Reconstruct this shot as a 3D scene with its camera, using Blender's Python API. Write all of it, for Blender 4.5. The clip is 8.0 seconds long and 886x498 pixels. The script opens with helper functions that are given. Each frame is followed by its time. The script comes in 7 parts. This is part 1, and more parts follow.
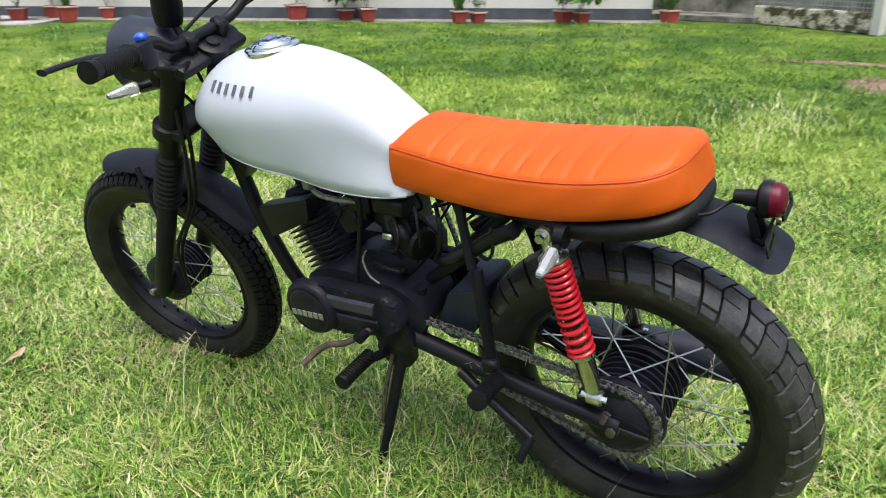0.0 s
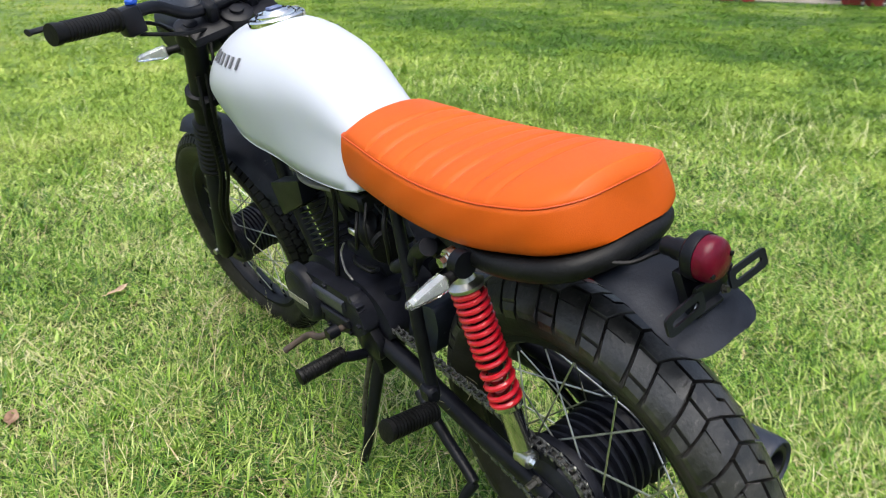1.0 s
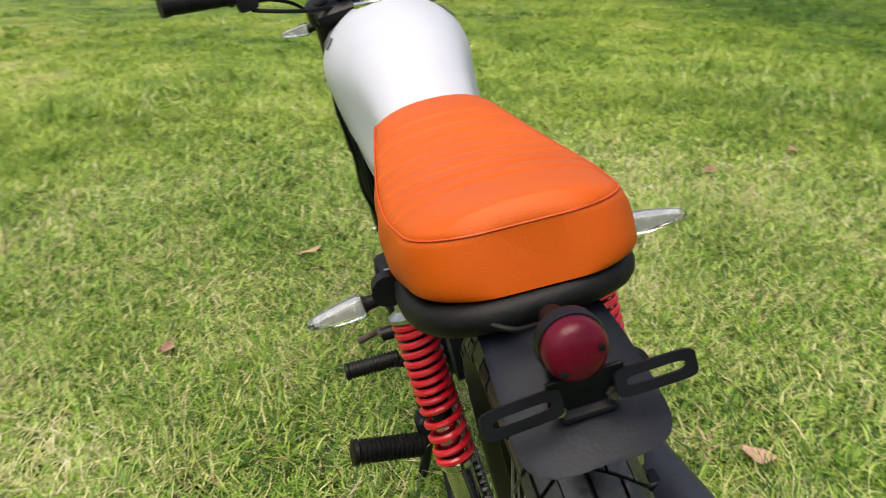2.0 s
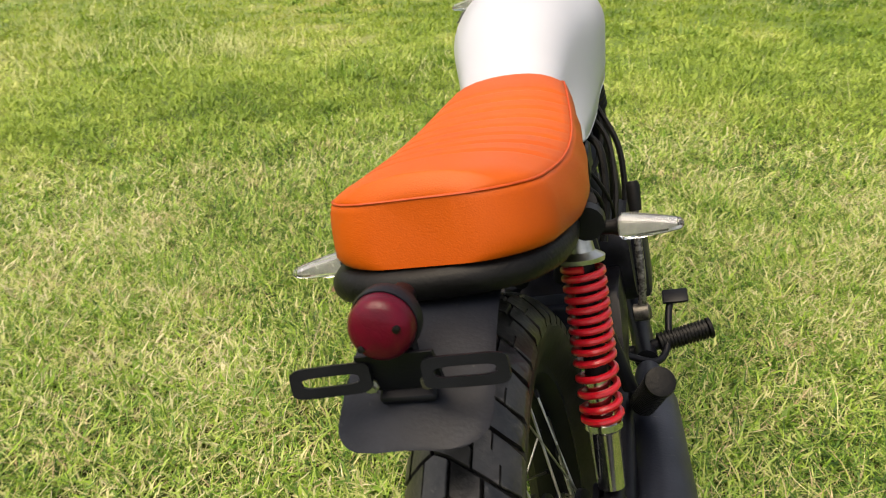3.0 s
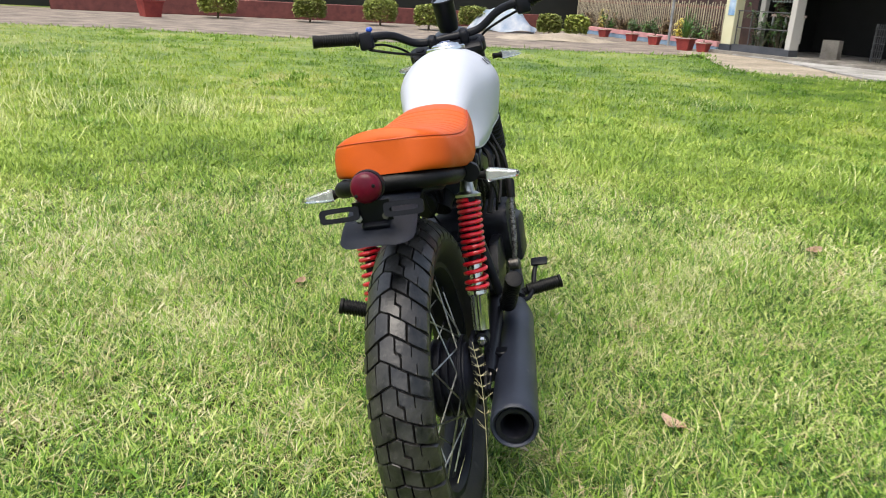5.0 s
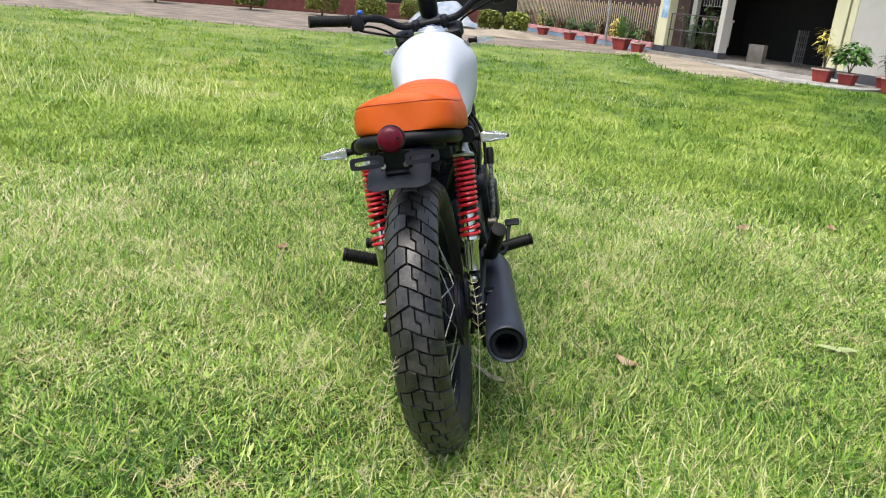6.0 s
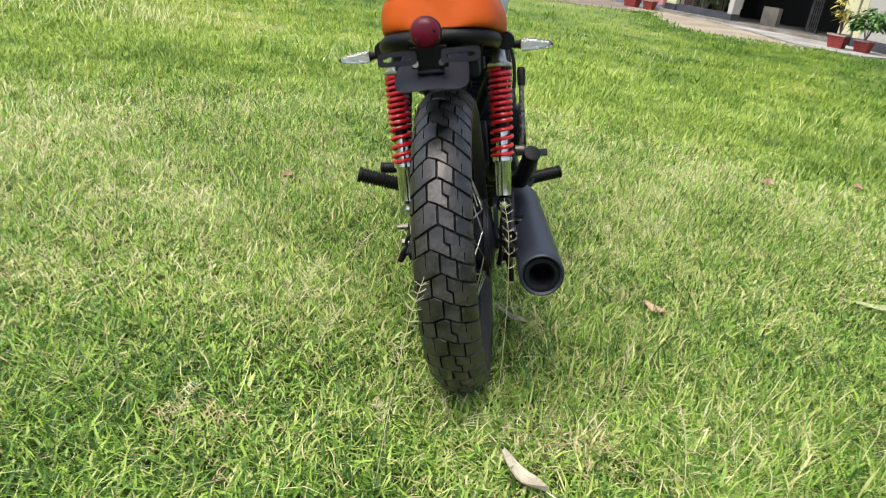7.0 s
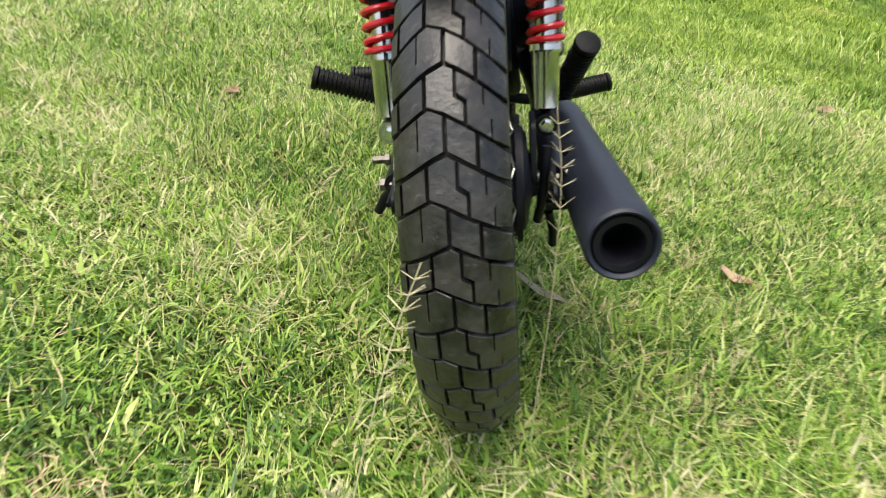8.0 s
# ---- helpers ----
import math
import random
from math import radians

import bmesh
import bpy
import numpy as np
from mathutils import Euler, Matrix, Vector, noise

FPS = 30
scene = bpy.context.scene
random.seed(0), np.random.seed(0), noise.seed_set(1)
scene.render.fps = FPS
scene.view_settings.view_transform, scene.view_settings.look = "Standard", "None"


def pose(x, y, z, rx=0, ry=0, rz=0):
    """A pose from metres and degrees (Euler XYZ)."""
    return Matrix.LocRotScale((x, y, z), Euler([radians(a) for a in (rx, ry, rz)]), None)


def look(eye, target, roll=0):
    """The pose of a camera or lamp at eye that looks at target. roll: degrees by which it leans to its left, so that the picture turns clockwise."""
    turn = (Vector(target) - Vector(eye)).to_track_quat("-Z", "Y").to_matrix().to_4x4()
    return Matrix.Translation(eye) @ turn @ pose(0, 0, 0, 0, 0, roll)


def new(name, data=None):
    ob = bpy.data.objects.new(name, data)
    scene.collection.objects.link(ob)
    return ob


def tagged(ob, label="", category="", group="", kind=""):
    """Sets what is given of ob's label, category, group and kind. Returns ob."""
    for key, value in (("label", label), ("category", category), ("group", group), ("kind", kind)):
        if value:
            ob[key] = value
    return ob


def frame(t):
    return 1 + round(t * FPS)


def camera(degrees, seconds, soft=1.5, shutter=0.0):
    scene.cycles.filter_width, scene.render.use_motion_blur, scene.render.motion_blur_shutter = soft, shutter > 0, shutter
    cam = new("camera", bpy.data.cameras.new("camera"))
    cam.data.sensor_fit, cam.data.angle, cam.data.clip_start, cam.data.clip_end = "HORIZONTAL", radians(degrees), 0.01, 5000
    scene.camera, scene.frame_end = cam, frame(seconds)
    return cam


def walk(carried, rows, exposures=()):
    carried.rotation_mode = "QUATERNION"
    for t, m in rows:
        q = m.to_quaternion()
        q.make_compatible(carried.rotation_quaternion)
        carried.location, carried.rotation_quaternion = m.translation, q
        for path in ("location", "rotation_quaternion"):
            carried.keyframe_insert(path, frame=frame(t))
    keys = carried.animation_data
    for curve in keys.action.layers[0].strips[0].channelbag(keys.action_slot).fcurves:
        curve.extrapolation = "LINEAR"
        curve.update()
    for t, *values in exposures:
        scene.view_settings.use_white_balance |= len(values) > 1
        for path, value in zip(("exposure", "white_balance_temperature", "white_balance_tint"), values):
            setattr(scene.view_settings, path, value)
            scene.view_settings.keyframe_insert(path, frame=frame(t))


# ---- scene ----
cam = camera(60.6, 8.0, soft=1.0, shutter=0.3)
PATH = [
    (0, (-1.2180, -0.3747, 1.0180), (0.3310, 0.6726, 0.3065), -0.23),
    (0.5, (-0.9890, -0.5267, 1.0198), (0.3350, 0.7714, 0.2710), -1.27),
    (1, (-0.7660, -0.6047, 1.0122), (0.3140, 0.8903, 0.2373), 0.29),
    (1.5, (-0.5440, -0.5908, 1.0021), (0.2330, 1.0701, 0.2024), 0.04),
    (2, (-0.3100, -0.6438, 0.9954), (-0.0110, 1.1630, 0.1899), -0.65),
    (2.2, (-0.2320, -0.6528, 0.9934), (-0.1310, 1.1790, 0.1948), -0.48),
    (3.3, (0.1020, -0.6319, 0.9733), (-0.4870, 1.0837, 0.1293), -1.81),
    (3.5, (0.1380, -0.6790, 0.9586), (-0.5010, 1.0287, 0.1356), -1.92),
    (4, (0.0980, -0.8920, 0.9637), (-0.4940, 0.8672, 0.2185), -0.40),
    (4.5, (0.1200, -1.1018, 0.9958), (-0.2770, 0.7448, 0.3361), 2.03),
    (4.7, (0.1710, -1.1858, 1.0012), (-0.1890, 0.6729, 0.3595), 2.54),
    (5.8, (0.1010, -1.5319, 0.9690), (-0.0600, 0.3628, 0.3501), 4.97),
    (6, (0.0760, -1.5739, 0.9703), (-0.0630, 0.3188, 0.3393), 5.38),
    (6.5, (0.0340, -1.6031, 0.9434), (-0.0630, 0.2845, 0.2905), 7.08),
    (7, (0.0110, -1.4506, 0.8446), (-0.0980, 0.4046, 0.1069), 8.28),
    (7.5, (0.0250, -1.2040, 0.7583), (-0.0780, 0.6167, -0.0642), 8.98),
    (8, (-0.0470, -0.8987, 0.6347), (-0.0870, 0.8957, -0.2487), 9.39),
]
walk(cam, [(t, look(eye, target, roll)) for t, eye, target, roll in PATH],
     [(0, 0.94, 6350, 8), (1.0, 0.87, 6350, 8), (1.6, 0.73, 6550, 8), (2.0, 0.59, 7200, 9), (3.4, 0.74, 8100, 10), (4.0, 0.78, 7600, 9), (4.6, 0.85, 6900, 8),
      (5.8, 0.84, 6500, 8), (7.0, 0.86, 6600, 8), (8.0, 0.94, 6800, 8)])


# ---- sky and sun: bright, hazy overcast ----
world = bpy.data.worlds.new("overcast_sky")
scene.world = world
world.use_nodes = True
wn = world.node_tree.nodes
sky = wn.new("ShaderNodeTexSky")
sky.sky_type = "NISHITA"
sky.sun_disc = False
sky.sun_elevation = radians(69.7)
sky.sun_rotation = radians(224)
sky.air_density, sky.dust_density, sky.ozone_density = 1.0, 4.0, 1.0
soft = wn.new("ShaderNodeHueSaturation")
soft.inputs["Saturation"].default_value = 0.75
world.node_tree.links.new(sky.outputs[0], soft.inputs["Color"])
world.node_tree.links.new(soft.outputs[0], wn["Background"].inputs["Color"])
wn["Background"].inputs["Strength"].default_value = 0.15

sun = new("sun", bpy.data.lights.new("sun", "SUN"))
sun.data.energy, sun.data.angle, sun.data.color = 1.9, radians(52), (1.0, 0.95, 0.87)
sun.matrix_world = look((-2.3, -2.4, 9), (0, 0, 0))


# ---- building tools ----
def V(*a):
    return Vector(a)


def smooth_line(pts, n=6):
    """A Catmull-Rom line through the points."""
    p = [Vector(q) for q in pts]
    p = [2 * p[0] - p[1]] + p + [2 * p[-1] - p[-2]]
    out = []
    for i in range(1, len(p) - 2):
        a, b, c, d = p[i - 1:i + 3]
        for k in range(n):
            t = k / n
            out.append(0.5 * (2 * b + (c - a) * t + (2 * a - 5 * b + 4 * c - d) * t * t + (3 * b - a - 3 * c + d) * t ** 3))
    return out + [p[-2]]


def ring_faces(bm, rings, caps=True, closed=False):
    for r0, r1 in zip(rings, rings[1:] + ([rings[0]] if closed else [])):
        n = len(r0)
        for i in range(n):
            bm.faces.new((r0[i], r0[(i + 1) % n], r1[(i + 1) % n], r1[i]))
    if caps and not closed:
        bm.faces.new(rings[0][::-1])
        bm.faces.new(rings[-1])


def tube(bm, pts, r, seg=10, caps=True, closed=False, flat=1.0):
    """A round bar along the points; r: one radius or one a point."""
    pts = [Vector(p) for p in pts]
    n = len(pts)
    rr = r if isinstance(r, (list, tuple)) else [r] * n
    ways = []
    for i in range(n):
        a = pts[i - 1] if i or closed else pts[0]
        b = pts[(i + 1) % n] if i < n - 1 or closed else pts[-1]
        ways.append((b - a).normalized())
    u = ways[0].orthogonal().normalized()
    if abs(ways[0].x) < 0.9:
        u = (V(1, 0, 0) - ways[0] * ways[0].x).normalized()
    rings = []
    for i in range(n):
        u = (u - ways[i] * u.dot(ways[i])).normalized()
        v = ways[i].cross(u)
        rings.append([bm.verts.new(pts[i] + rr[i] * (math.cos(a) * u + flat * math.sin(a) * v))
                      for a in (2 * math.pi * k / seg for k in range(seg))])
    ring_faces(bm, rings, caps, closed)
    return bm


def lathe(bm, prof, at, axis, seg=24, closed=False):
    """Turns the profile of (place along the axis, radius) about the axis."""
    axis = Vector(axis).normalized()
    u = axis.orthogonal().normalized()
    v = axis.cross(u)
    at = Vector(at)
    rings = [[bm.verts.new(at + a * axis + r * (math.cos(w) * u + math.sin(w) * v))
              for w in (2 * math.pi * k / seg for k in range(seg))] for a, r in prof]
    ring_faces(bm, rings, True, closed)
    return bm


def box(bm, at, size, m=None, bev=0.0, seg=1):
    """A bevelled box; m turns it about its middle."""
    m3 = m.to_3x3() if m is not None else Matrix.Identity(3)
    x, y, z = (s / 2 for s in size)
    vs = [bm.verts.new(Vector(at) + m3 @ V(i * x, j * y, k * z)) for i in (-1, 1) for j in (-1, 1) for k in (-1, 1)]
    fs = [bm.faces.new([vs[i] for i in f]) for f in ((0, 1, 3, 2), (4, 6, 7, 5), (0, 4, 5, 1), (2, 3, 7, 6), (0, 2, 6, 4), (1, 5, 7, 3))]
    if bev:
        es = list({e for f in fs for e in f.edges})
        bmesh.ops.bevel(bm, geom=es, offset=bev, segments=seg, profile=0.5, affect="EDGES")
    return bm


def slab(bm, outline, x0, x1, bev=0.0, seg=2, m=None):
    """The outline in (y, z), thickened from x0 to x1."""
    m = m or Matrix.Identity(4)
    a = [bm.verts.new(m @ V(x0, y, z)) for y, z in outline]
    b = [bm.verts.new(m @ V(x1, y, z)) for y, z in outline]
    n = len(a)
    fs = [bm.faces.new(a), bm.faces.new(b[::-1])] + [bm.faces.new((a[(i + 1) % n], a[i], b[i], b[(i + 1) % n])) for i in range(n)]
    if bev:
        es = list({e for f in fs[:2] for e in f.edges})
        bmesh.ops.bevel(bm, geom=es, offset=bev, segments=seg, profile=0.5, affect="EDGES")
    return bm


def rounded(pts, r, n=4):
    """The 2D outline with its corners rounded."""
    out, p = [], [Vector(q) for q in pts]
    for i in range(len(p)):
        a, b, c = p[i - 1], p[i], p[(i + 1) % len(p)]
        k = min(r, (a - b).length * 0.45, (c - b).length * 0.45)
        s, e = b + (a - b).normalized() * k, b + (c - b).normalized() * k
        for j in range(n + 1):
            t = j / n
            out.append(tuple((1 - t) ** 2 * s + 2 * t * (1 - t) * b + t * t * e))
    return out


def grid(bm, rows, closed_u=False):
    """A sheet from rows of places."""
    vs = [[bm.verts.new(p) for p in row] for row in rows]
    for r0, r1 in zip(vs, vs[1:]):
        n = len(r0)
        for i in range(n if closed_u else n - 1):
            bm.faces.new((r0[i], r0[(i + 1) % n], r1[(i + 1) % n], r1[i]))
    return vs


def finish(bm, name, mat, sharp=40):
    bmesh.ops.recalc_face_normals(bm, faces=bm.faces)
    me = bpy.data.meshes.new(name)
    bm.to_mesh(me)
    bm.free()
    me.materials.append(mat)
    me.polygons.foreach_set("use_smooth", [True] * len(me.polygons))
    me.set_sharp_from_angle(angle=radians(sharp))
    return me


def part(name, bm, mat, parent, label="", sharp=40):
    ob = new(name, finish(bm, name, mat, sharp))
    ob.parent = parent
    return tagged(ob, label)


def thing(name, bm, mat, label, category, group="", kind="", sharp=40):
    return tagged(new(name, finish(bm, name, mat, sharp)), label, category, group, kind)


def B():
    return bmesh.new()


def mirror(pts):
    return [V(-p[0], p[1], p[2]) for p in pts]


def profile(table, y):
    """Straight-line reading of a table of (y, a, b, ...), as numbers at y."""
    ys = [row[0] for row in table]
    return [float(np.interp(y, ys, [row[k] for row in table])) for k in range(1, len(table[0]))]


# ---- materials ----
def surface(name, low, high, scale=20.0, rough=0.5, spread=0.1, metal=0.0, bump=0.0, bump_scale=200.0,
            coat=0.0, fine=0.0, crisp=0.0, spec=0.5, shift=0.0, stretch=(1, 1, 1)):
    """A surface whose colour runs between low and high by a broad noise, with grain, relief and uneven gloss."""
    m = bpy.data.materials.new(name)
    m.use_nodes = True
    t, b = m.node_tree, m.node_tree.nodes["Principled BSDF"]
    n, k = t.nodes, t.links
    co = n.new("ShaderNodeTexCoord")
    mp = n.new("ShaderNodeMapping")
    mp.inputs["Scale"].default_value = stretch
    k.new(co.outputs["Object"], mp.inputs["Vector"])
    big = n.new("ShaderNodeTexNoise")
    big.inputs["Scale"].default_value, big.inputs["Detail"].default_value, big.inputs["Roughness"].default_value = scale, 6, 0.6
    k.new(mp.outputs[0], big.inputs["Vector"])
    ramp = n.new("ShaderNodeValToRGB")
    ramp.color_ramp.elements[0].position, ramp.color_ramp.elements[1].position = 0.35 + crisp, 0.68 - crisp
    ramp.color_ramp.elements[0].color, ramp.color_ramp.elements[1].color = (*low, 1), (*high, 1)
    k.new(big.outputs["Fac"], ramp.inputs["Fac"])
    tiny = n.new("ShaderNodeTexNoise")
    tiny.inputs["Scale"].default_value, tiny.inputs["Detail"].default_value = bump_scale, 4
    k.new(mp.outputs[0], tiny.inputs["Vector"])
    colour = ramp.outputs["Color"]
    if fine:
        mix = n.new("ShaderNodeMix")
        mix.data_type, mix.blend_type = "RGBA", "OVERLAY"
        mix.inputs["Factor"].default_value = fine
        k.new(colour, mix.inputs[6])
        k.new(tiny.outputs["Fac"], mix.inputs[7])
        colour = mix.outputs[2]
    if shift:
        info = n.new("ShaderNodeObjectInfo")
        hsv = n.new("ShaderNodeHueSaturation")
        rng = n.new("ShaderNodeMapRange")
        rng.inputs["To Min"].default_value, rng.inputs["To Max"].default_value = 1 - shift, 1 + shift
        k.new(info.outputs["Random"], rng.inputs["Value"])
        k.new(rng.outputs[0], hsv.inputs["Value"])
        k.new(colour, hsv.inputs["Color"])
        colour = hsv.outputs[0]
    k.new(colour, b.inputs["Base Color"])
    rr = n.new("ShaderNodeMapRange")
    rr.inputs["To Min"].default_value, rr.inputs["To Max"].default_value = max(rough - spread, 0.02), min(rough + spread, 1)
    k.new(big.outputs["Fac"], rr.inputs["Value"])
    k.new(rr.outputs[0], b.inputs["Roughness"])
    b.inputs["Metallic"].default_value = metal
    b.inputs["Coat Weight"].default_value = coat
    b.inputs["Coat Roughness"].default_value = 0.08
    b.inputs["Specular IOR Level"].default_value = spec
    if bump:
        bp = n.new("ShaderNodeBump")
        bp.inputs["Strength"].default_value, bp.inputs["Distance"].default_value = 1.0, bump
        k.new(tiny.outputs["Fac"], bp.inputs["Height"])
        k.new(bp.outputs[0], b.inputs["Normal"])
    return m


BLACK = surface("satin_black_paint", (0.0024, 0.0026, 0.0044), (0.007, 0.0076, 0.0118), 14, 0.42, 0.12, bump=0.0002, bump_scale=350, spec=0.22)
MATT = surface("matt_black_paint", (0.0105, 0.0130, 0.0215), (0.024, 0.0290, 0.0450), 9, 0.48, 0.12, bump=0.0003, bump_scale=300, fine=0.15, spec=0.34)
ENGINE = surface("black_engine_paint", (0.0035, 0.0036, 0.0058), (0.015, 0.0158, 0.0235), 18, 0.48, 0.14, bump=0.0003, bump_scale=260, spec=0.2)
# lighter engine black: sky sheen on the sloping cover panel put into the colour
SKY_SATIN = surface("skylit_satin_black", (0.022, 0.023, 0.032), (0.040, 0.042, 0.056), 14, 0.34, 0.12, bump=0.0003, bump_scale=260, spec=0.45)
RUBBER = surface("black_rubber", (0.002, 0.002, 0.002), (0.007, 0.007, 0.008), 25, 0.5, 0.12, bump=0.0006, bump_scale=220, spec=0.2)
TYRE = surface("dusty_tyre_rubber", (0.0025, 0.0025, 0.0028), (0.038, 0.0355, 0.034), 38, 0.38, 0.22, bump=0.0009, bump_scale=150, fine=0.45, shift=0.35, spec=0.6)
SIDEWALL = surface("tyre_sidewall", (0.003, 0.003, 0.003), (0.026, 0.023, 0.019), 14, 0.52, 0.14, bump=0.0006, bump_scale=160, fine=0.2, spec=0.3)


def flecked(m, colour, scale, cut, amount):
    """Scattered specks and smears of dried dirt on a surface."""
    t = m.node_tree
    n, k = t.nodes, t.links
    b = n["Principled BSDF"]
    base = b.inputs["Base Color"].links[0].from_socket
    co = n.new("ShaderNodeTexCoord")
    ns = n.new("ShaderNodeTexNoise")
    ns.inputs["Scale"].default_value, ns.inputs["Detail"].default_value, ns.inputs["Roughness"].default_value = scale, 8, 0.7
    k.new(co.outputs["Object"], ns.inputs["Vector"])
    rg = n.new("ShaderNodeMapRange")
    rg.inputs["From Min"].default_value, rg.inputs["From Max"].default_value, rg.inputs["To Max"].default_value = cut, cut + 0.08, amount
    k.new(ns.outputs["Fac"], rg.inputs["Value"])
    mix = n.new("ShaderNodeMix")
    mix.data_type = "RGBA"
    mix.inputs[7].default_value = (*colour, 1)
    k.new(rg.outputs[0], mix.inputs[0])
    k.new(base, mix.inputs[6])
    k.new(mix.outputs[2], b.inputs["Base Color"])


flecked(MATT, (0.16, 0.155, 0.15), 55, 0.63, 0.6)
flecked(TYRE, (0.17, 0.155, 0.14), 62, 0.60, 0.55)
flecked(TYRE, (0.075, 0.066, 0.057), 17, 0.52, 0.22)
flecked(SIDEWALL, (0.085, 0.078, 0.072), 24, 0.58, 0.4)
flecked(ENGINE, (0.10, 0.09, 0.08), 60, 0.66, 0.5)
WHITE = surface("pearl_white_paint", (0.415, 0.44, 0.505), (0.455, 0.48, 0.545), 3, 0.42, 0.04, spec=0.30, coat=0.08, bump=0.00004, bump_scale=900)
ORANGE = surface("orange_leatherette", (0.44, 0.066, 0.001), (0.51, 0.083, 0.0018), 6, 0.50, 0.06, bump=0.0003, bump_scale=700, fine=0.12, spec=0.28)
THREAD = surface("orange_piping", (0.46, 0.050, 0.003), (0.54, 0.066, 0.004), 60, 0.5, 0.1, bump=0.0004, bump_scale=900)
CHROME = surface("worn_chrome", (0.46, 0.46, 0.44), (0.66, 0.65, 0.62), 30, 0.16, 0.08, metal=1.0)
POLISHED = surface("polished_steel", (0.72, 0.72, 0.72), (0.84, 0.84, 0.84), 30, 0.14, 0.06, metal=1.0)
STEEL = surface("zinc_steel", (0.42, 0.42, 0.4), (0.62, 0.61, 0.58), 60, 0.32, 0.12, metal=1.0)
DARK_STEEL = surface("oily_steel", (0.06, 0.056, 0.05), (0.17, 0.16, 0.145), 90, 0.42, 0.15, metal=0.8)
CHAIN = surface("oiled_chain_steel", (0.045, 0.045, 0.046), (0.20, 0.198, 0.19), 120, 0.28, 0.15, metal=0.5)
RED = surface("red_spring_paint", (0.48, 0.006, 0.016), (0.58, 0.010, 0.024), 30, 0.3, 0.08, coat=0.3)
LENS_RED = surface("red_plastic_lens", (0.055, 0.0005, 0.007), (0.11, 0.001, 0.014), 26, 0.30, 0.10, spec=0.2, coat=0.08, bump=0.0003, bump_scale=500)
REFLECTOR = surface("bright_reflector", (0.52, 0.53, 0.55), (0.70, 0.71, 0.72), 80, 0.25, 0.1, metal=0.35)
BRASSY = surface("worn_pale_badge", (0.15, 0.15, 0.11), (0.26, 0.255, 0.20), 40, 0.5, 0.1)
SILVER = surface("silver_badge", (0.16, 0.16, 0.17), (0.26, 0.26, 0.27), 40, 0.35, 0.1, metal=0.7)
BLUE = surface("blue_plastic", (0.01, 0.06, 0.45), (0.02, 0.1, 0.6), 40, 0.35, 0.08)
RUST = surface("rusty_iron", (0.03, 0.022, 0.018), (0.075, 0.05, 0.036), 40, 0.75, 0.15, bump=0.0006, bump_scale=300)
WIRE_RED = surface("red_wire", (0.45, 0.03, 0.02), (0.55, 0.05, 0.03), 40, 0.4, 0.1)
GREY = surface("grey_cast_metal", (0.12, 0.12, 0.12), (0.24, 0.235, 0.22), 40, 0.5, 0.15, metal=0.6)


def clear_plastic():
    m = bpy.data.materials.new("clear_lens_plastic")
    m.use_nodes = True
    b = m.node_tree.nodes["Principled BSDF"]
    b.inputs["Base Color"].default_value = (0.95, 0.96, 0.97, 1)
    b.inputs["Roughness"].default_value = 0.05
    b.inputs["Transmission Weight"].default_value = 0.94
    b.inputs["IOR"].default_value = 1.47
    return m


CLEAR = clear_plastic()


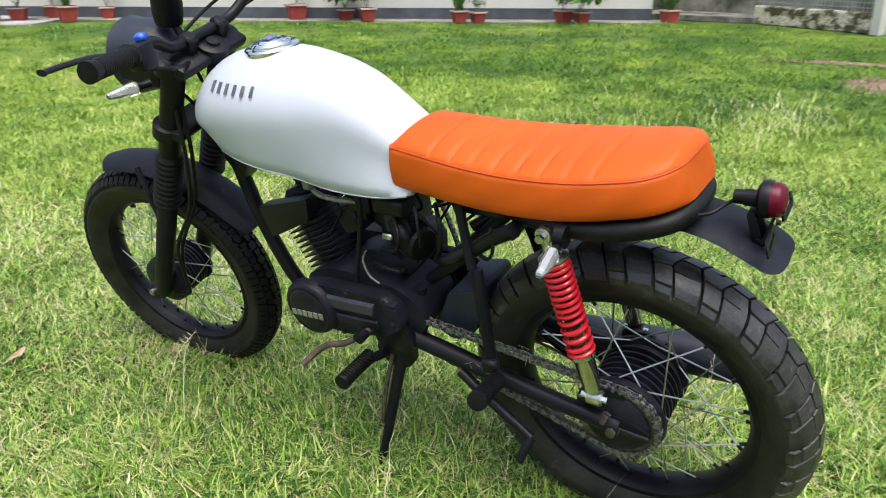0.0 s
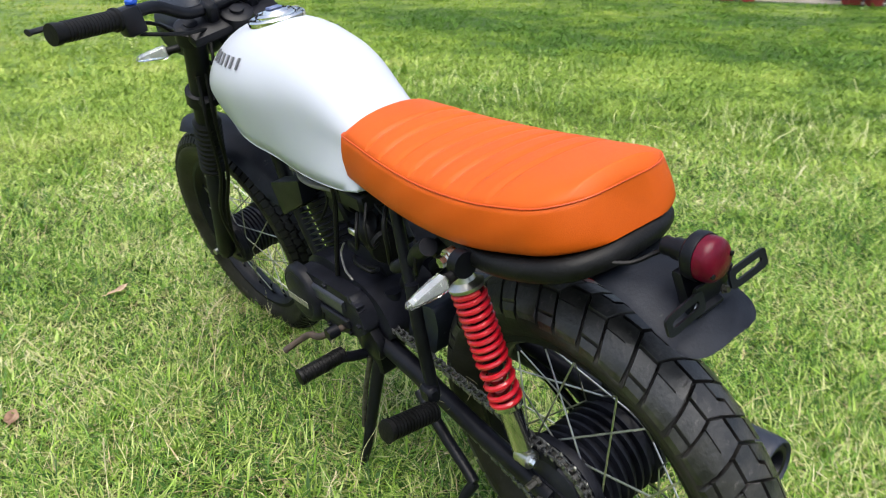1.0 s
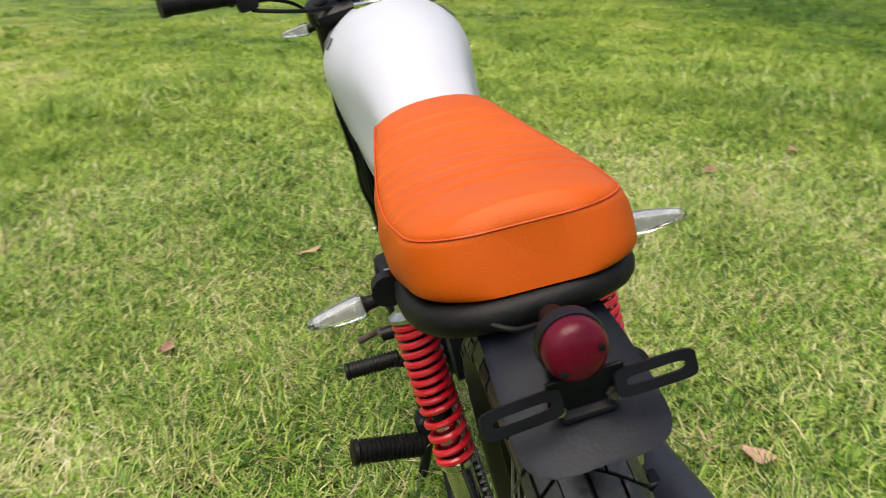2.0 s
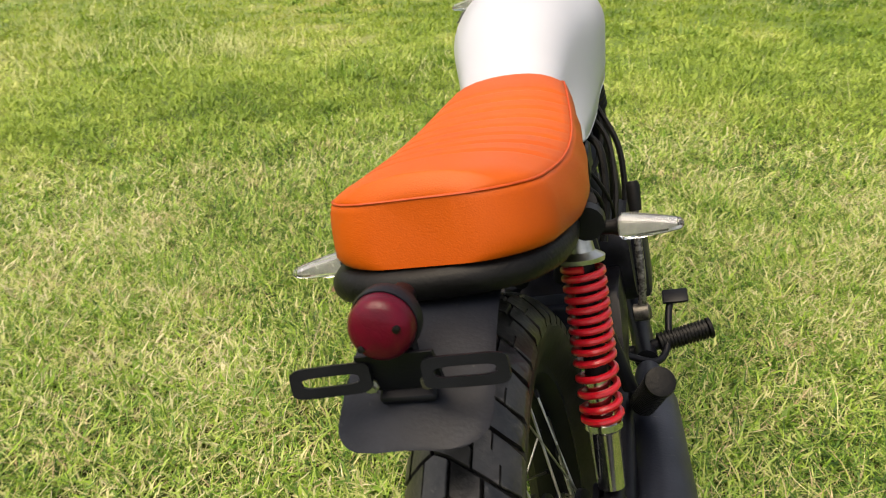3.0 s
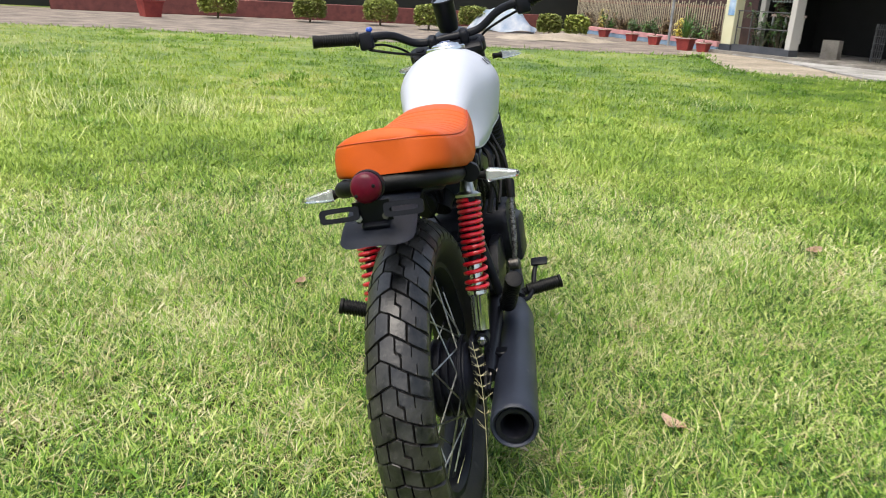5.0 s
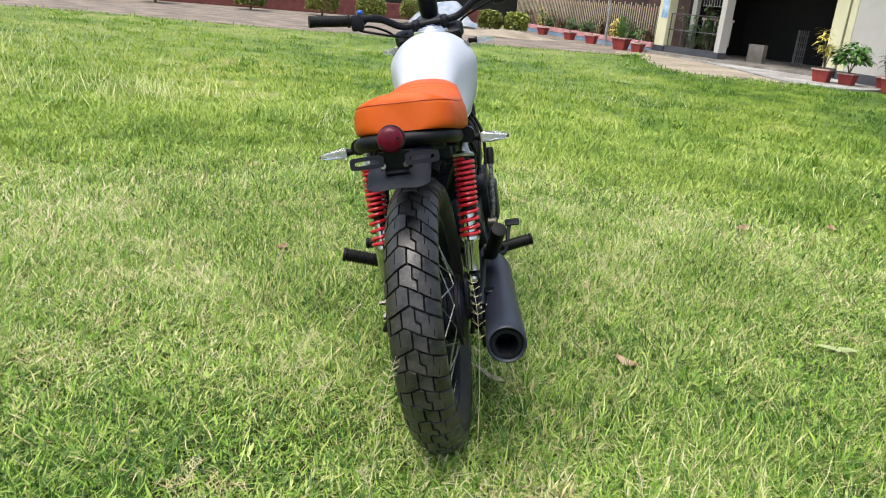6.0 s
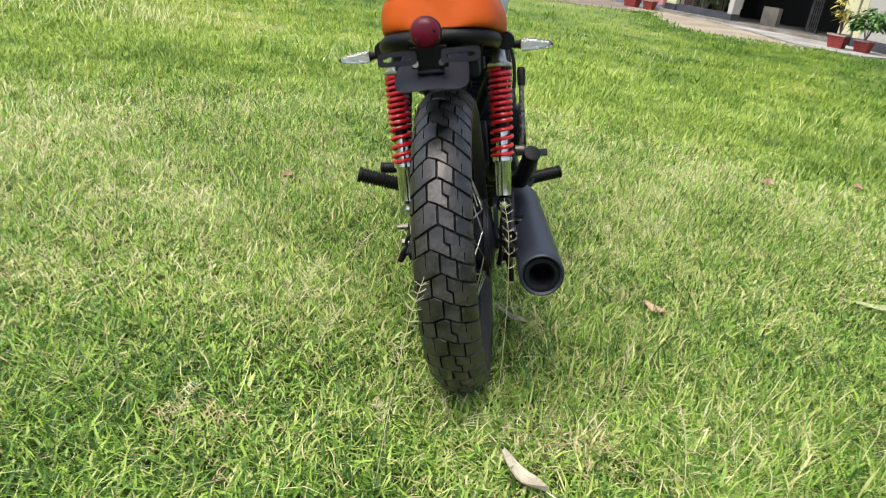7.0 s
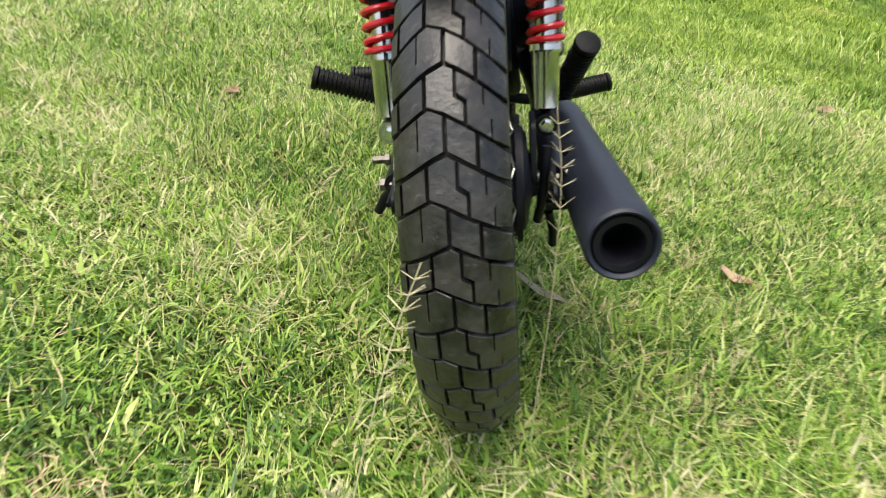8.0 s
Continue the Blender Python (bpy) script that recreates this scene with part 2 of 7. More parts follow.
# ---- ground ----
def blade_mat(name, stops, drift, jitter, sheen=0.35, level=0.47):
    """Grass blades: each one its own green, drifting from lush to dry over the lawn."""
    m = bpy.data.materials.new(name)
    m.use_nodes = True
    t, b = m.node_tree, m.node_tree.nodes["Principled BSDF"]
    n, k = t.nodes, t.links
    geo = n.new("ShaderNodeNewGeometry")
    ramp = n.new("ShaderNodeValToRGB")
    e = ramp.color_ramp.elements
    stops = [(p, (c[0] * 1.01, c[1] * 0.99, c[2] * 1.14)) for p, c in stops]
    e[0].position, e[0].color = stops[0][0], (*stops[0][1], 1)
    e[1].position, e[1].color = stops[-1][0], (*stops[-1][1], 1)
    for p, c in stops[1:-1]:
        e.new(p).color = (*c, 1)
    co = n.new("ShaderNodeTexCoord")

    def noise(scale, detail):
        ns = n.new("ShaderNodeTexNoise")
        ns.inputs["Scale"].default_value, ns.inputs["Detail"].default_value = scale, detail
        k.new(co.outputs["Object"], ns.inputs["Vector"])
        return ns.outputs["Fac"]

    def mix(a, f, c):
        ad = n.new("ShaderNodeMath")
        ad.operation = "MULTIPLY_ADD"
        ad.inputs[1].default_value = f
        k.new(a, ad.inputs[0])
        if isinstance(c, float):
            ad.inputs[2].default_value = c
        else:
            k.new(c, ad.inputs[2])
        return ad.outputs[0]

    f = mix(noise(2.6, 7), drift, level - 0.5 * jitter - drift * 1.1)
    f = mix(noise(0.5, 3), drift * 1.2, f)
    f = mix(geo.outputs["Random Per Island"], jitter, f)
    # position shifts the ramp: darker far to the right and near the start, paler beside the machine and out to the left
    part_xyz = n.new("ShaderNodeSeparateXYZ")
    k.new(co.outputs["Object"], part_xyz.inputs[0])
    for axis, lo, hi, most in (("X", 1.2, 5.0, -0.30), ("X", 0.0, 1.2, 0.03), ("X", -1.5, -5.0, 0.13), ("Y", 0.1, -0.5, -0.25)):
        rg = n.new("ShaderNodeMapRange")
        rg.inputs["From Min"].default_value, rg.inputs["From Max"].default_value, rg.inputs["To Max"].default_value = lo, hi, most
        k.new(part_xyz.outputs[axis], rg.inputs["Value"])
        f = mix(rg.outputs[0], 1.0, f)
    k.new(f, ramp.inputs["Fac"])
    k.new(ramp.outputs[0], b.inputs["Base Color"])
    b.inputs["Roughness"].default_value = 0.38
    b.inputs["Specular IOR Level"].default_value = sheen
    tr = n.new("ShaderNodeBsdfTranslucent")
    k.new(ramp.outputs[0], tr.inputs["Color"])
    mx = n.new("ShaderNodeMixShader")
    mx.inputs[0].default_value = 0.28
    k.new(b.outputs[0], mx.inputs[1])
    k.new(tr.outputs[0], mx.inputs[2])
    k.new(mx.outputs[0], n["Material Output"].inputs["Surface"])
    return m


SOIL = blade_mat("lawn_soil", [(0.0, (0.05, 0.11, 0.02)), (0.3, (0.11, 0.19, 0.025)), (0.6, (0.19, 0.28, 0.04)), (0.85, (0.27, 0.33, 0.07)), (1.0, (0.33, 0.35, 0.13))], 1.5, 0.0, 0.1, 0.54)


def mottled(m, colour, middle, reach):
    """Puts dark thatch and the shade between blades into the soil colour of a patch, with a ragged edge."""
    t = m.node_tree
    n, k = t.nodes, t.links
    ramp = next(q for q in n if q.type == "VALTORGB")
    co = n.new("ShaderNodeTexCoord")
    far = n.new("ShaderNodeVectorMath")
    far.operation = "DISTANCE"
    far.inputs[1].default_value = middle
    k.new(co.outputs["Object"], far.inputs[0])
    rag = n.new("ShaderNodeTexNoise")
    rag.inputs["Scale"].default_value, rag.inputs["Detail"].default_value = 1.3, 6
    k.new(co.outputs["Object"], rag.inputs["Vector"])
    add = n.new("ShaderNodeMath")
    add.operation = "MULTIPLY_ADD"
    add.inputs[1].default_value = 1.6
    k.new(rag.outputs["Fac"], add.inputs[0])
    k.new(far.outputs["Value"], add.inputs[2])
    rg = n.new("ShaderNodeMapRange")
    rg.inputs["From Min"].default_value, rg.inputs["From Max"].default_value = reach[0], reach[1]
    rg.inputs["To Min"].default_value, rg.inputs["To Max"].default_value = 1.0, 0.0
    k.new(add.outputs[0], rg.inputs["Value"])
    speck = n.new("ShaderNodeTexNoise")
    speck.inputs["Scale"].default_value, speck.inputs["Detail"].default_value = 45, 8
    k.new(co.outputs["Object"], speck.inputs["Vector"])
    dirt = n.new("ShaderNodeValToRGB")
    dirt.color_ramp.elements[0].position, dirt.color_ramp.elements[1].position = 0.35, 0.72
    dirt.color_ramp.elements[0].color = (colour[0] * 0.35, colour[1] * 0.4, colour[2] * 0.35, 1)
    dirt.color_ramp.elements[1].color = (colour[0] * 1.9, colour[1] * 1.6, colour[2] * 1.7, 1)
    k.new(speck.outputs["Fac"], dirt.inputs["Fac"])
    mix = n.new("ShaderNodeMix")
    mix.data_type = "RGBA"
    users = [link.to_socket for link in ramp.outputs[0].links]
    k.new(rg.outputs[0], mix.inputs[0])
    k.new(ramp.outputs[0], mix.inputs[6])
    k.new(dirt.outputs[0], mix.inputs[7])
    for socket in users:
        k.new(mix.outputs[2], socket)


# soil colour round the motorcycle holds dark thatch and shade of blade gaps
mottled(SOIL, (0.058, 0.070, 0.020), (0.0, 0.4, 0.0), (2.2, 5.0))
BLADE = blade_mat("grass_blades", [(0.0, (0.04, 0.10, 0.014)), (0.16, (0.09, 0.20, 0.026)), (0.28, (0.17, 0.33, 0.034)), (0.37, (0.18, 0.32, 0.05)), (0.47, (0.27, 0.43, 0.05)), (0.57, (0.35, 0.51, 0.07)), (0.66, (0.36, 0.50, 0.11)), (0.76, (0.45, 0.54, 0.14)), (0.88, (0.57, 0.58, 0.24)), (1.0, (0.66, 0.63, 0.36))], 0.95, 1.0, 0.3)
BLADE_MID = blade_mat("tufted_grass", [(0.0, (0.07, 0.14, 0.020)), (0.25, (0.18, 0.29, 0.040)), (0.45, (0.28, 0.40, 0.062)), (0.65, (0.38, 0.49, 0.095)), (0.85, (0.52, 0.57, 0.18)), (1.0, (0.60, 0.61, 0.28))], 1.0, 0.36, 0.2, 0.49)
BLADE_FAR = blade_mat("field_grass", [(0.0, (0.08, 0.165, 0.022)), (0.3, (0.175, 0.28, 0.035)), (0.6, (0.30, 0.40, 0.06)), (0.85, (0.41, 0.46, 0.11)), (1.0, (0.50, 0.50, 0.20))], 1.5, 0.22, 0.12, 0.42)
WEED = blade_mat("weed_leaves", [(0.0, (0.09, 0.19, 0.022)), (0.6, (0.18, 0.31, 0.035)), (1.0, (0.28, 0.42, 0.06))], 0.3, 0.7)

bm = B()
N = 60
edge = 300.0
lines = [edge * math.copysign(abs(2 * i / N - 1) ** 3, 2 * i / N - 1) for i in range(N + 1)]
grid(bm, [[V(x, y + 5, 0) for x in lines] for y in lines])
thing("ground", bm, SOIL, "lush green lawn ground with short grass", "ground", kind="structure")


LAWN_EDGE = [(-24.0, 6.5), (-16.0, 10.6), (-11.6, 12.8), (-9.1, 13.8), (-6.4, 14.3), (-0.9, 16.2), (2.5, 17.4), (3.1, 18.5), (2.95, 16.6), (2.9, 14.0), (3.35, 13.2), (5.3, 13.3), (5.95, 12.7), (6.6, 11.9), (7.9, 10.7),
             (9.3, 9.0), (10.0, 6.9), (10.95, 5.2), (11.9, 3.8), (12.3, 2.6), (11.2, 0.6), (12.0, -12.0)]
BARE = [(6.3, 0.05, 0.45, 0.50), (7.75, 0.55, 0.16, 0.85)]


def on_lawn(x, y):
    """True where grass grows: inside the lawn's edge and off the bare soil."""
    xs, ys = [p[0] for p in LAWN_EDGE], [p[1] for p in LAWN_EDGE]
    ok = np.zeros(len(x), bool)
    poly = LAWN_EDGE + [(12.0, -40.0), (-40.0, -40.0), (-40.0, 6.5)]
    for (x0, y0), (x1, y1) in zip(poly, poly[1:] + poly[:1]):
        if y0 != y1:
            hit = ((y0 > y) != (y1 > y)) & (x < (x1 - x0) * (y - y0) / (y1 - y0) + x0)
            ok ^= hit
    for bx, by, rx, ry in BARE:
        ok &= ((x - bx) / rx) ** 2 + ((y - by) / ry) ** 2 > 0.75
    return ok


def blades(name, x, y, tall, wide, rng, label, flat, mat):
    """Bent blades of grass at the places; tall and wide: one number or one a blade; flat: how many of them lie over."""
    keep = on_lawn(x + rng.normal(0, 0.12, len(x)), y + rng.normal(0, 0.12, len(x))) & (y > -3.2)
    tall, wide = np.broadcast_to(tall, len(x))[keep], np.broadcast_to(wide, len(x))[keep]
    x, y = x[keep], y[keep]
    count = len(x)
    tuft = (np.sin(x * 3.1 + 1.3 * np.sin(y * 2.3)) + np.sin(y * 3.7 + 1.7 * np.sin(x * 1.9)) + np.sin(x * 9.1 - y * 7.3)) / 3
    h = tall * np.clip(rng.lognormal(-0.12, 0.45, count), 0.3, 2.0) * (1 + 0.35 * tuft)
    w = wide * rng.lognormal(-0.05, 0.35, count)
    yaw = rng.uniform(0, 2 * np.pi, count)
    lying = rng.uniform(0, 1, count) < flat
    up = np.where(lying, rng.uniform(0.12, 0.5, count), rng.uniform(0.5, 0.98, count))
    out = np.sqrt(1 - up ** 2)
    bow = rng.uniform(-0.15, 0.25, count)
    turn = yaw + rng.normal(0, 0.35, count)
    dx, dy = np.cos(yaw), np.sin(yaw)
    ex, ey = np.cos(turn), np.sin(turn)
    sx, sy = -dy * w / 2, dx * w / 2
    lift = rng.uniform(0, 0.016, count) * lying
    co = np.empty((count, 5, 3))
    co[:, 0] = np.c_[x - sx * 0.8, y - sy * 0.8, lift - 0.003]
    co[:, 1] = np.c_[x + sx * 0.8, y + sy * 0.8, lift - 0.003]
    m = 0.5
    mx, my, mz = x + dx * out * h * m, y + dy * out * h * m, lift + h * up * m * (1 + bow)
    co[:, 2] = np.c_[mx + sx, my + sy, mz]
    co[:, 3] = np.c_[mx - sx, my - sy, mz]
    co[:, 4] = np.c_[mx + ex * out * h * (1 - m), my + ey * out * h * (1 - m), lift + h * up * (1 - np.abs(bow) * 0.6)]
    base = np.arange(count)[:, None] * 5
    loops = (base + np.array([0, 1, 2, 3, 3, 2, 4])).ravel()
    me = bpy.data.meshes.new(name)
    me.vertices.add(count * 5)
    me.vertices.foreach_set("co", co.ravel())
    me.loops.add(count * 7)
    me.loops.foreach_set("vertex_index", loops)
    me.polygons.add(count * 2)
    me.polygons.foreach_set("loop_start", (np.arange(count)[:, None] * 7 + np.array([0, 4])).ravel())
    me.update(calc_edges=True)
    me.materials.append(mat)
    return tagged(new(name, me), label, "grass", kind="stuff")


def clumped(name, count, tall, wide, rng, label, flat, mat, clumps):
    """Blades in clumps of (x, y, spread along x, spread along y)."""
    c = np.array(clumps)[rng.integers(0, len(clumps), count)]
    return blades(name, c[:, 0] + rng.normal(0, 0.42, count) * c[:, 2], c[:, 1] + rng.normal(0, 0.42, count) * c[:, 3], tall, wide, rng, label, flat, mat)


rng = np.random.default_rng(4)
# turf round the motorcycle: tufts of blades, closest together in the middle of the lawn, sparser and broader outwards
CORE, FALL, DENSE = 1.5, 2.3, 6600
radii = np.geomspace(0.02, 26.0, 600)
crowd = np.minimum(1.0, (CORE / radii) ** FALL) * radii
share = np.cumsum(crowd * np.gradient(radii))
tufts = int(DENSE * math.radians(198) * share[-1])
rad = np.interp(rng.uniform(0, share[-1], tufts), share, radii)
ang = np.radians(rng.uniform(-30, 168, tufts))
back = int(DENSE * math.radians(162) * 1.7 ** 2 / 2)
rad = np.r_[rad, 1.7 * np.sqrt(rng.uniform(0, 1, back)) * rng.normal(1, 0.12, back)]
ang = np.r_[ang, np.radians(rng.uniform(168, 330, back))]
tx, ty = rad * np.cos(ang), 0.25 + rad * np.sin(ang)
near_enough = ty > -0.95 + 0.14 * rng.normal(0, 1, len(ty))
rad, tx, ty = rad[near_enough], tx[near_enough], ty[near_enough]
EACH = 6
rad = np.repeat(rad, EACH)
grow = np.maximum(rad / CORE, 1.0)
x = np.repeat(tx, EACH) + rng.normal(0, 0.010, len(rad)) * grow
y = np.repeat(ty, EACH) + rng.normal(0, 0.010, len(rad)) * grow
wide = np.minimum(0.0026 * grow ** 0.80, 0.0085) * np.where(rng.uniform(0, 1, len(rad)) < 0.16, 1.7, 1.0)
tall = 0.037 * np.minimum(grow, 4.0) ** 0.18
zone = rad * rng.normal(1, 0.10, len(rad))
for lo, hi, mat, label in ((0, 2.7, BLADE, "short green lawn grass with dry yellow blades"), (2.7, 5.6, BLADE_MID, "green lawn grass in uneven tufts"),
                           (5.6, 99, BLADE_FAR, "bright green field grass towards the buildings")):
    pick = (zone >= lo) & (zone < hi)
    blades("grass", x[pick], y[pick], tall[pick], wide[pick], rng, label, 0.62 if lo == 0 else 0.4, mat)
# the lawn behind the walk
bx, by = rng.normal(0, 2.4, 110000), rng.uniform(-3.4, 1.6, 110000)
rest = (np.hypot(bx, by - 0.25) > 1.55) & ((by < -0.75) | (bx < -1.0 - 0.9 * rng.uniform(0, 1, len(bx)))) & (by < 0.55 - 0.21 * (bx + 1.0) + 0.3 * rng.normal(0, 1, len(bx)))
rest &= (by > -3.1 + 0.5 * rng.normal(0, 1, len(bx)))
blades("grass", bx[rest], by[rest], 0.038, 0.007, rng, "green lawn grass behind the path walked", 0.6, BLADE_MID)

DEAD = surface("dead_straw", (0.30, 0.22, 0.11), (0.62, 0.53, 0.32), 40, 0.85, 0.08)
sx, sy = rng.normal(0.1, 1.2, 26000), rng.normal(0.9, 1.15, 26000)
blades("dead_grass", sx, sy, 0.055, 0.0015, rng, "dry straw lying among the grass", 1.0, DEAD)
worn = [(px, py, s, s * 0.7) for (px, py), s in zip(rng.uniform((-1.7, -0.4), (1.6, 2.4), (46, 2)), rng.uniform(0.05, 0.17, 46))]
clumped("dead_grass", 5500, 0.045, 0.0022, rng, "worn patches of pale dead grass", 1.0, DEAD, worn)
lx, ly = rng.normal(0.1, 1.0, 3600), rng.normal(0.6, 0.95, 3600)
blades("dry_stems", lx, ly, 0.10, 0.0010, rng, "long thin pale grass stems lying over", 0.75, surface("thin_pale_stem", (0.48, 0.49, 0.21), (0.70, 0.68, 0.36), 30, 0.7, 0.1))
spots = rng.uniform((-9, 2.5), (9, 13.5), (90, 2))
sizes = rng.uniform(0.08, 0.38, (90, 2))
patches = [(px, py, u, v) for (px, py), (u, v) in zip(spots, sizes)] + [(1.5, 4.72, 0.4, 0.2), (2.2, 4.25, 0.35, 0.2), (0.4, 5.55, 0.3, 0.2), (5.0, 1.9, 0.7, 0.5)]
clumped("weeds", 14000, 0.06, 0.012, rng, "low clumps of darker broad-leaved weeds", 0.45, WEED, patches)
near = [(px, py, s, s) for (px, py), s in zip(rng.uniform((-2.0, -0.4), (2.2, 3.0), (120, 2)), rng.uniform(0.04, 0.15, 120))]
clumped("weeds", 11000, 0.038, 0.0062, rng, "broad-leaved weeds among the short grass", 0.5, WEED, near)
verge = [(px + (u - px) * f, py + (v - py) * f, 0.9, 0.35) for (px, py), (u, v) in zip(LAWN_EDGE[2:18], LAWN_EDGE[3:19]) for f in (0.1, 0.45, 0.8)]
clumped("verge_grass", 9000, 0.060, 0.014, rng, "longer darker grass along the lawn edge", 0.3, WEED, verge)


# ---- the place round the lawn ----
PLASTER = surface("white_plaster", (0.46, 0.445, 0.415), (0.55, 0.535, 0.50), 0.8, 0.85, 0.08, bump=0.002, bump_scale=40, fine=0.15)
CREAM = surface("cream_paint", (0.60, 0.58, 0.37), (0.68, 0.66, 0.46), 1.2, 0.8, 0.08, bump=0.001, bump_scale=60)
PLINTH = surface("dark_plinth_paint", (0.035, 0.04, 0.052), (0.075, 0.08, 0.095), 2.5, 0.8, 0.1, bump=0.002, bump_scale=50, fine=0.2)
CONCRETE = surface("stained_concrete", (0.15, 0.135, 0.115), (0.30, 0.28, 0.25), 1.5, 0.9, 0.06, bump=0.004, bump_scale=45, fine=0.4)
DIRT = surface("trodden_earth", (0.10, 0.08, 0.065), (0.27, 0.22, 0.175), 1.5, 0.95, 0.04, bump=0.006, bump_scale=30, fine=0.5)
DUSKY = surface("dusky_red_wall", (0.022, 0.012, 0.011), (0.085, 0.042, 0.038), 1.6, 0.85, 0.08, bump=0.003, bump_scale=40, fine=0.4)
DULL_IRON = surface("dull_dark_iron", (0.05, 0.05, 0.052), (0.11, 0.11, 0.112), 6, 0.7, 0.12)
RED_SOIL = surface("bare_red_soil", (0.12, 0.07, 0.05), (0.26, 0.165, 0.12), 5, 0.95, 0.04, bump=0.008, bump_scale=40, fine=0.5)
POT_RED = surface("red_painted_pot", (0.20, 0.022, 0.02), (0.30, 0.045, 0.035), 6, 0.65, 0.12, bump=0.001, bump_scale=80, shift=0.25)
POT_RIM = surface("pale_pot_rim", (0.36, 0.25, 0.21), (0.50, 0.40, 0.36), 8, 0.7, 0.1)
LEAF = surface("leaf_green", (0.03, 0.09, 0.015), (0.09, 0.20, 0.035), 9, 0.5, 0.12, shift=0.3)
LEAF_YELLOW = surface("leaf_yellow", (0.42, 0.36, 0.05), (0.62, 0.56, 0.16), 9, 0.5, 0.1, shift=0.25)
HEDGE = surface("hedge_green", (0.15, 0.19, 0.03), (0.36, 0.40, 0.08), 14, 0.6, 0.1, shift=0.3)
IRON_RED = surface("red_oxide_fence", (0.11, 0.028, 0.024), (0.19, 0.055, 0.045), 5, 0.7, 0.1, bump=0.001, bump_scale=90)
PICKET = surface("cream_picket", (0.34, 0.29, 0.19), (0.48, 0.43, 0.31), 4, 0.75, 0.1, shift=0.2)
PINK = surface("pink_kerb_paint", (0.50, 0.22, 0.23), (0.62, 0.33, 0.33), 3, 0.8, 0.1, bump=0.002, bump_scale=50)
KERB_BLUE = surface("blue_kerb_paint", (0.16, 0.26, 0.38), (0.26, 0.36, 0.48), 3, 0.8, 0.1, bump=0.002, bump_scale=50)
MOSS = surface("mossy_render", (0.060, 0.056, 0.022), (0.50, 0.46, 0.36), 3.6, 0.95, 0.04, bump=0.010, bump_scale=22, fine=0.8, crisp=0.11, stretch=(1, 1, 1.7))
WEATHERED = surface("weathered_render", (0.05, 0.052, 0.04), (0.24, 0.23, 0.20), 2.2, 0.92, 0.06, bump=0.004, bump_scale=40, fine=0.5, crisp=0.06)
GREY_IRON = surface("grey_iron", (0.20, 0.21, 0.22), (0.36, 0.37, 0.38), 6, 0.6, 0.12, metal=0.3)
WINDOW_BLUE = surface("pale_blue_frame", (0.38, 0.50, 0.58), (0.50, 0.62, 0.70), 5, 0.6, 0.1)
# near-black walls: shade of porch, rooms and boundary wall is put into the colour
SHADE_WALL = surface("shade_black_wall", (0.006, 0.0055, 0.005), (0.016, 0.015, 0.014), 1.0, 0.85, 0.08)
TARP = surface("pale_blue_sheet", (0.35, 0.45, 0.6), (0.72, 0.74, 0.78), 3, 0.5, 0.1)
PAPER = surface("blue_poster", (0.10, 0.25, 0.5), (0.55, 0.68, 0.8), 3.0, 0.5, 0.08)
STEM = surface("woody_stem", (0.10, 0.08, 0.05), (0.2, 0.17, 0.11), 20, 0.8, 0.1)


def pane_glass():
    m = bpy.data.materials.new("window_glass")
    m.use_nodes = True
    b = m.node_tree.nodes["Principled BSDF"]
    b.inputs["Base Color"].default_value = (0.75, 0.8, 0.82, 1)
    b.inputs["Roughness"].default_value = 0.06
    b.inputs["Transmission Weight"].default_value = 0.8
    return m


GLASS = pane_glass()


def run(a, b):
    """A frame at a, its x along the line to b and its y to the far side of it."""
    a, b = Vector((*a, 0)), Vector((*b, 0))
    x = (b - a).normalized()
    y = V(-x.y, x.x, 0)
    if y.dot(a) < 0:
        y = -y
    m = Matrix(((x.x, y.x, 0, a.x), (x.y, y.y, 0, a.y), (0, 0, 1, 0), (0, 0, 0, 1)))
    return m, (b - a).length


def block(m, x0, x1, y0, y1, z0, z1, bm=None, bev=0.0):
    bm = bm or B()
    box(bm, m @ V((x0 + x1) / 2, (y0 + y1) / 2, (z0 + z1) / 2), (x1 - x0, y1 - y0, z1 - z0), m, bev)
    return bm


# earth path and paving
bm = B()
far = [(-28.0, 15.0), (-21.0, 19.4), (-13.5, 23.0), (-8.0, 26.5), (-2.5, 29.0), (0.5, 29.6), (3.6, 20.3)]
near = LAWN_EDGE[0:7]
n = 40


def on_line(pts, f):
    d = [0]
    for p, q in zip(pts, pts[1:]):
        d.append(d[-1] + math.hypot(q[0] - p[0], q[1] - p[1]))
    return float(np.interp(f * d[-1], d, [p[0] for p in pts])), float(np.interp(f * d[-1], d, [p[1] for p in pts]))


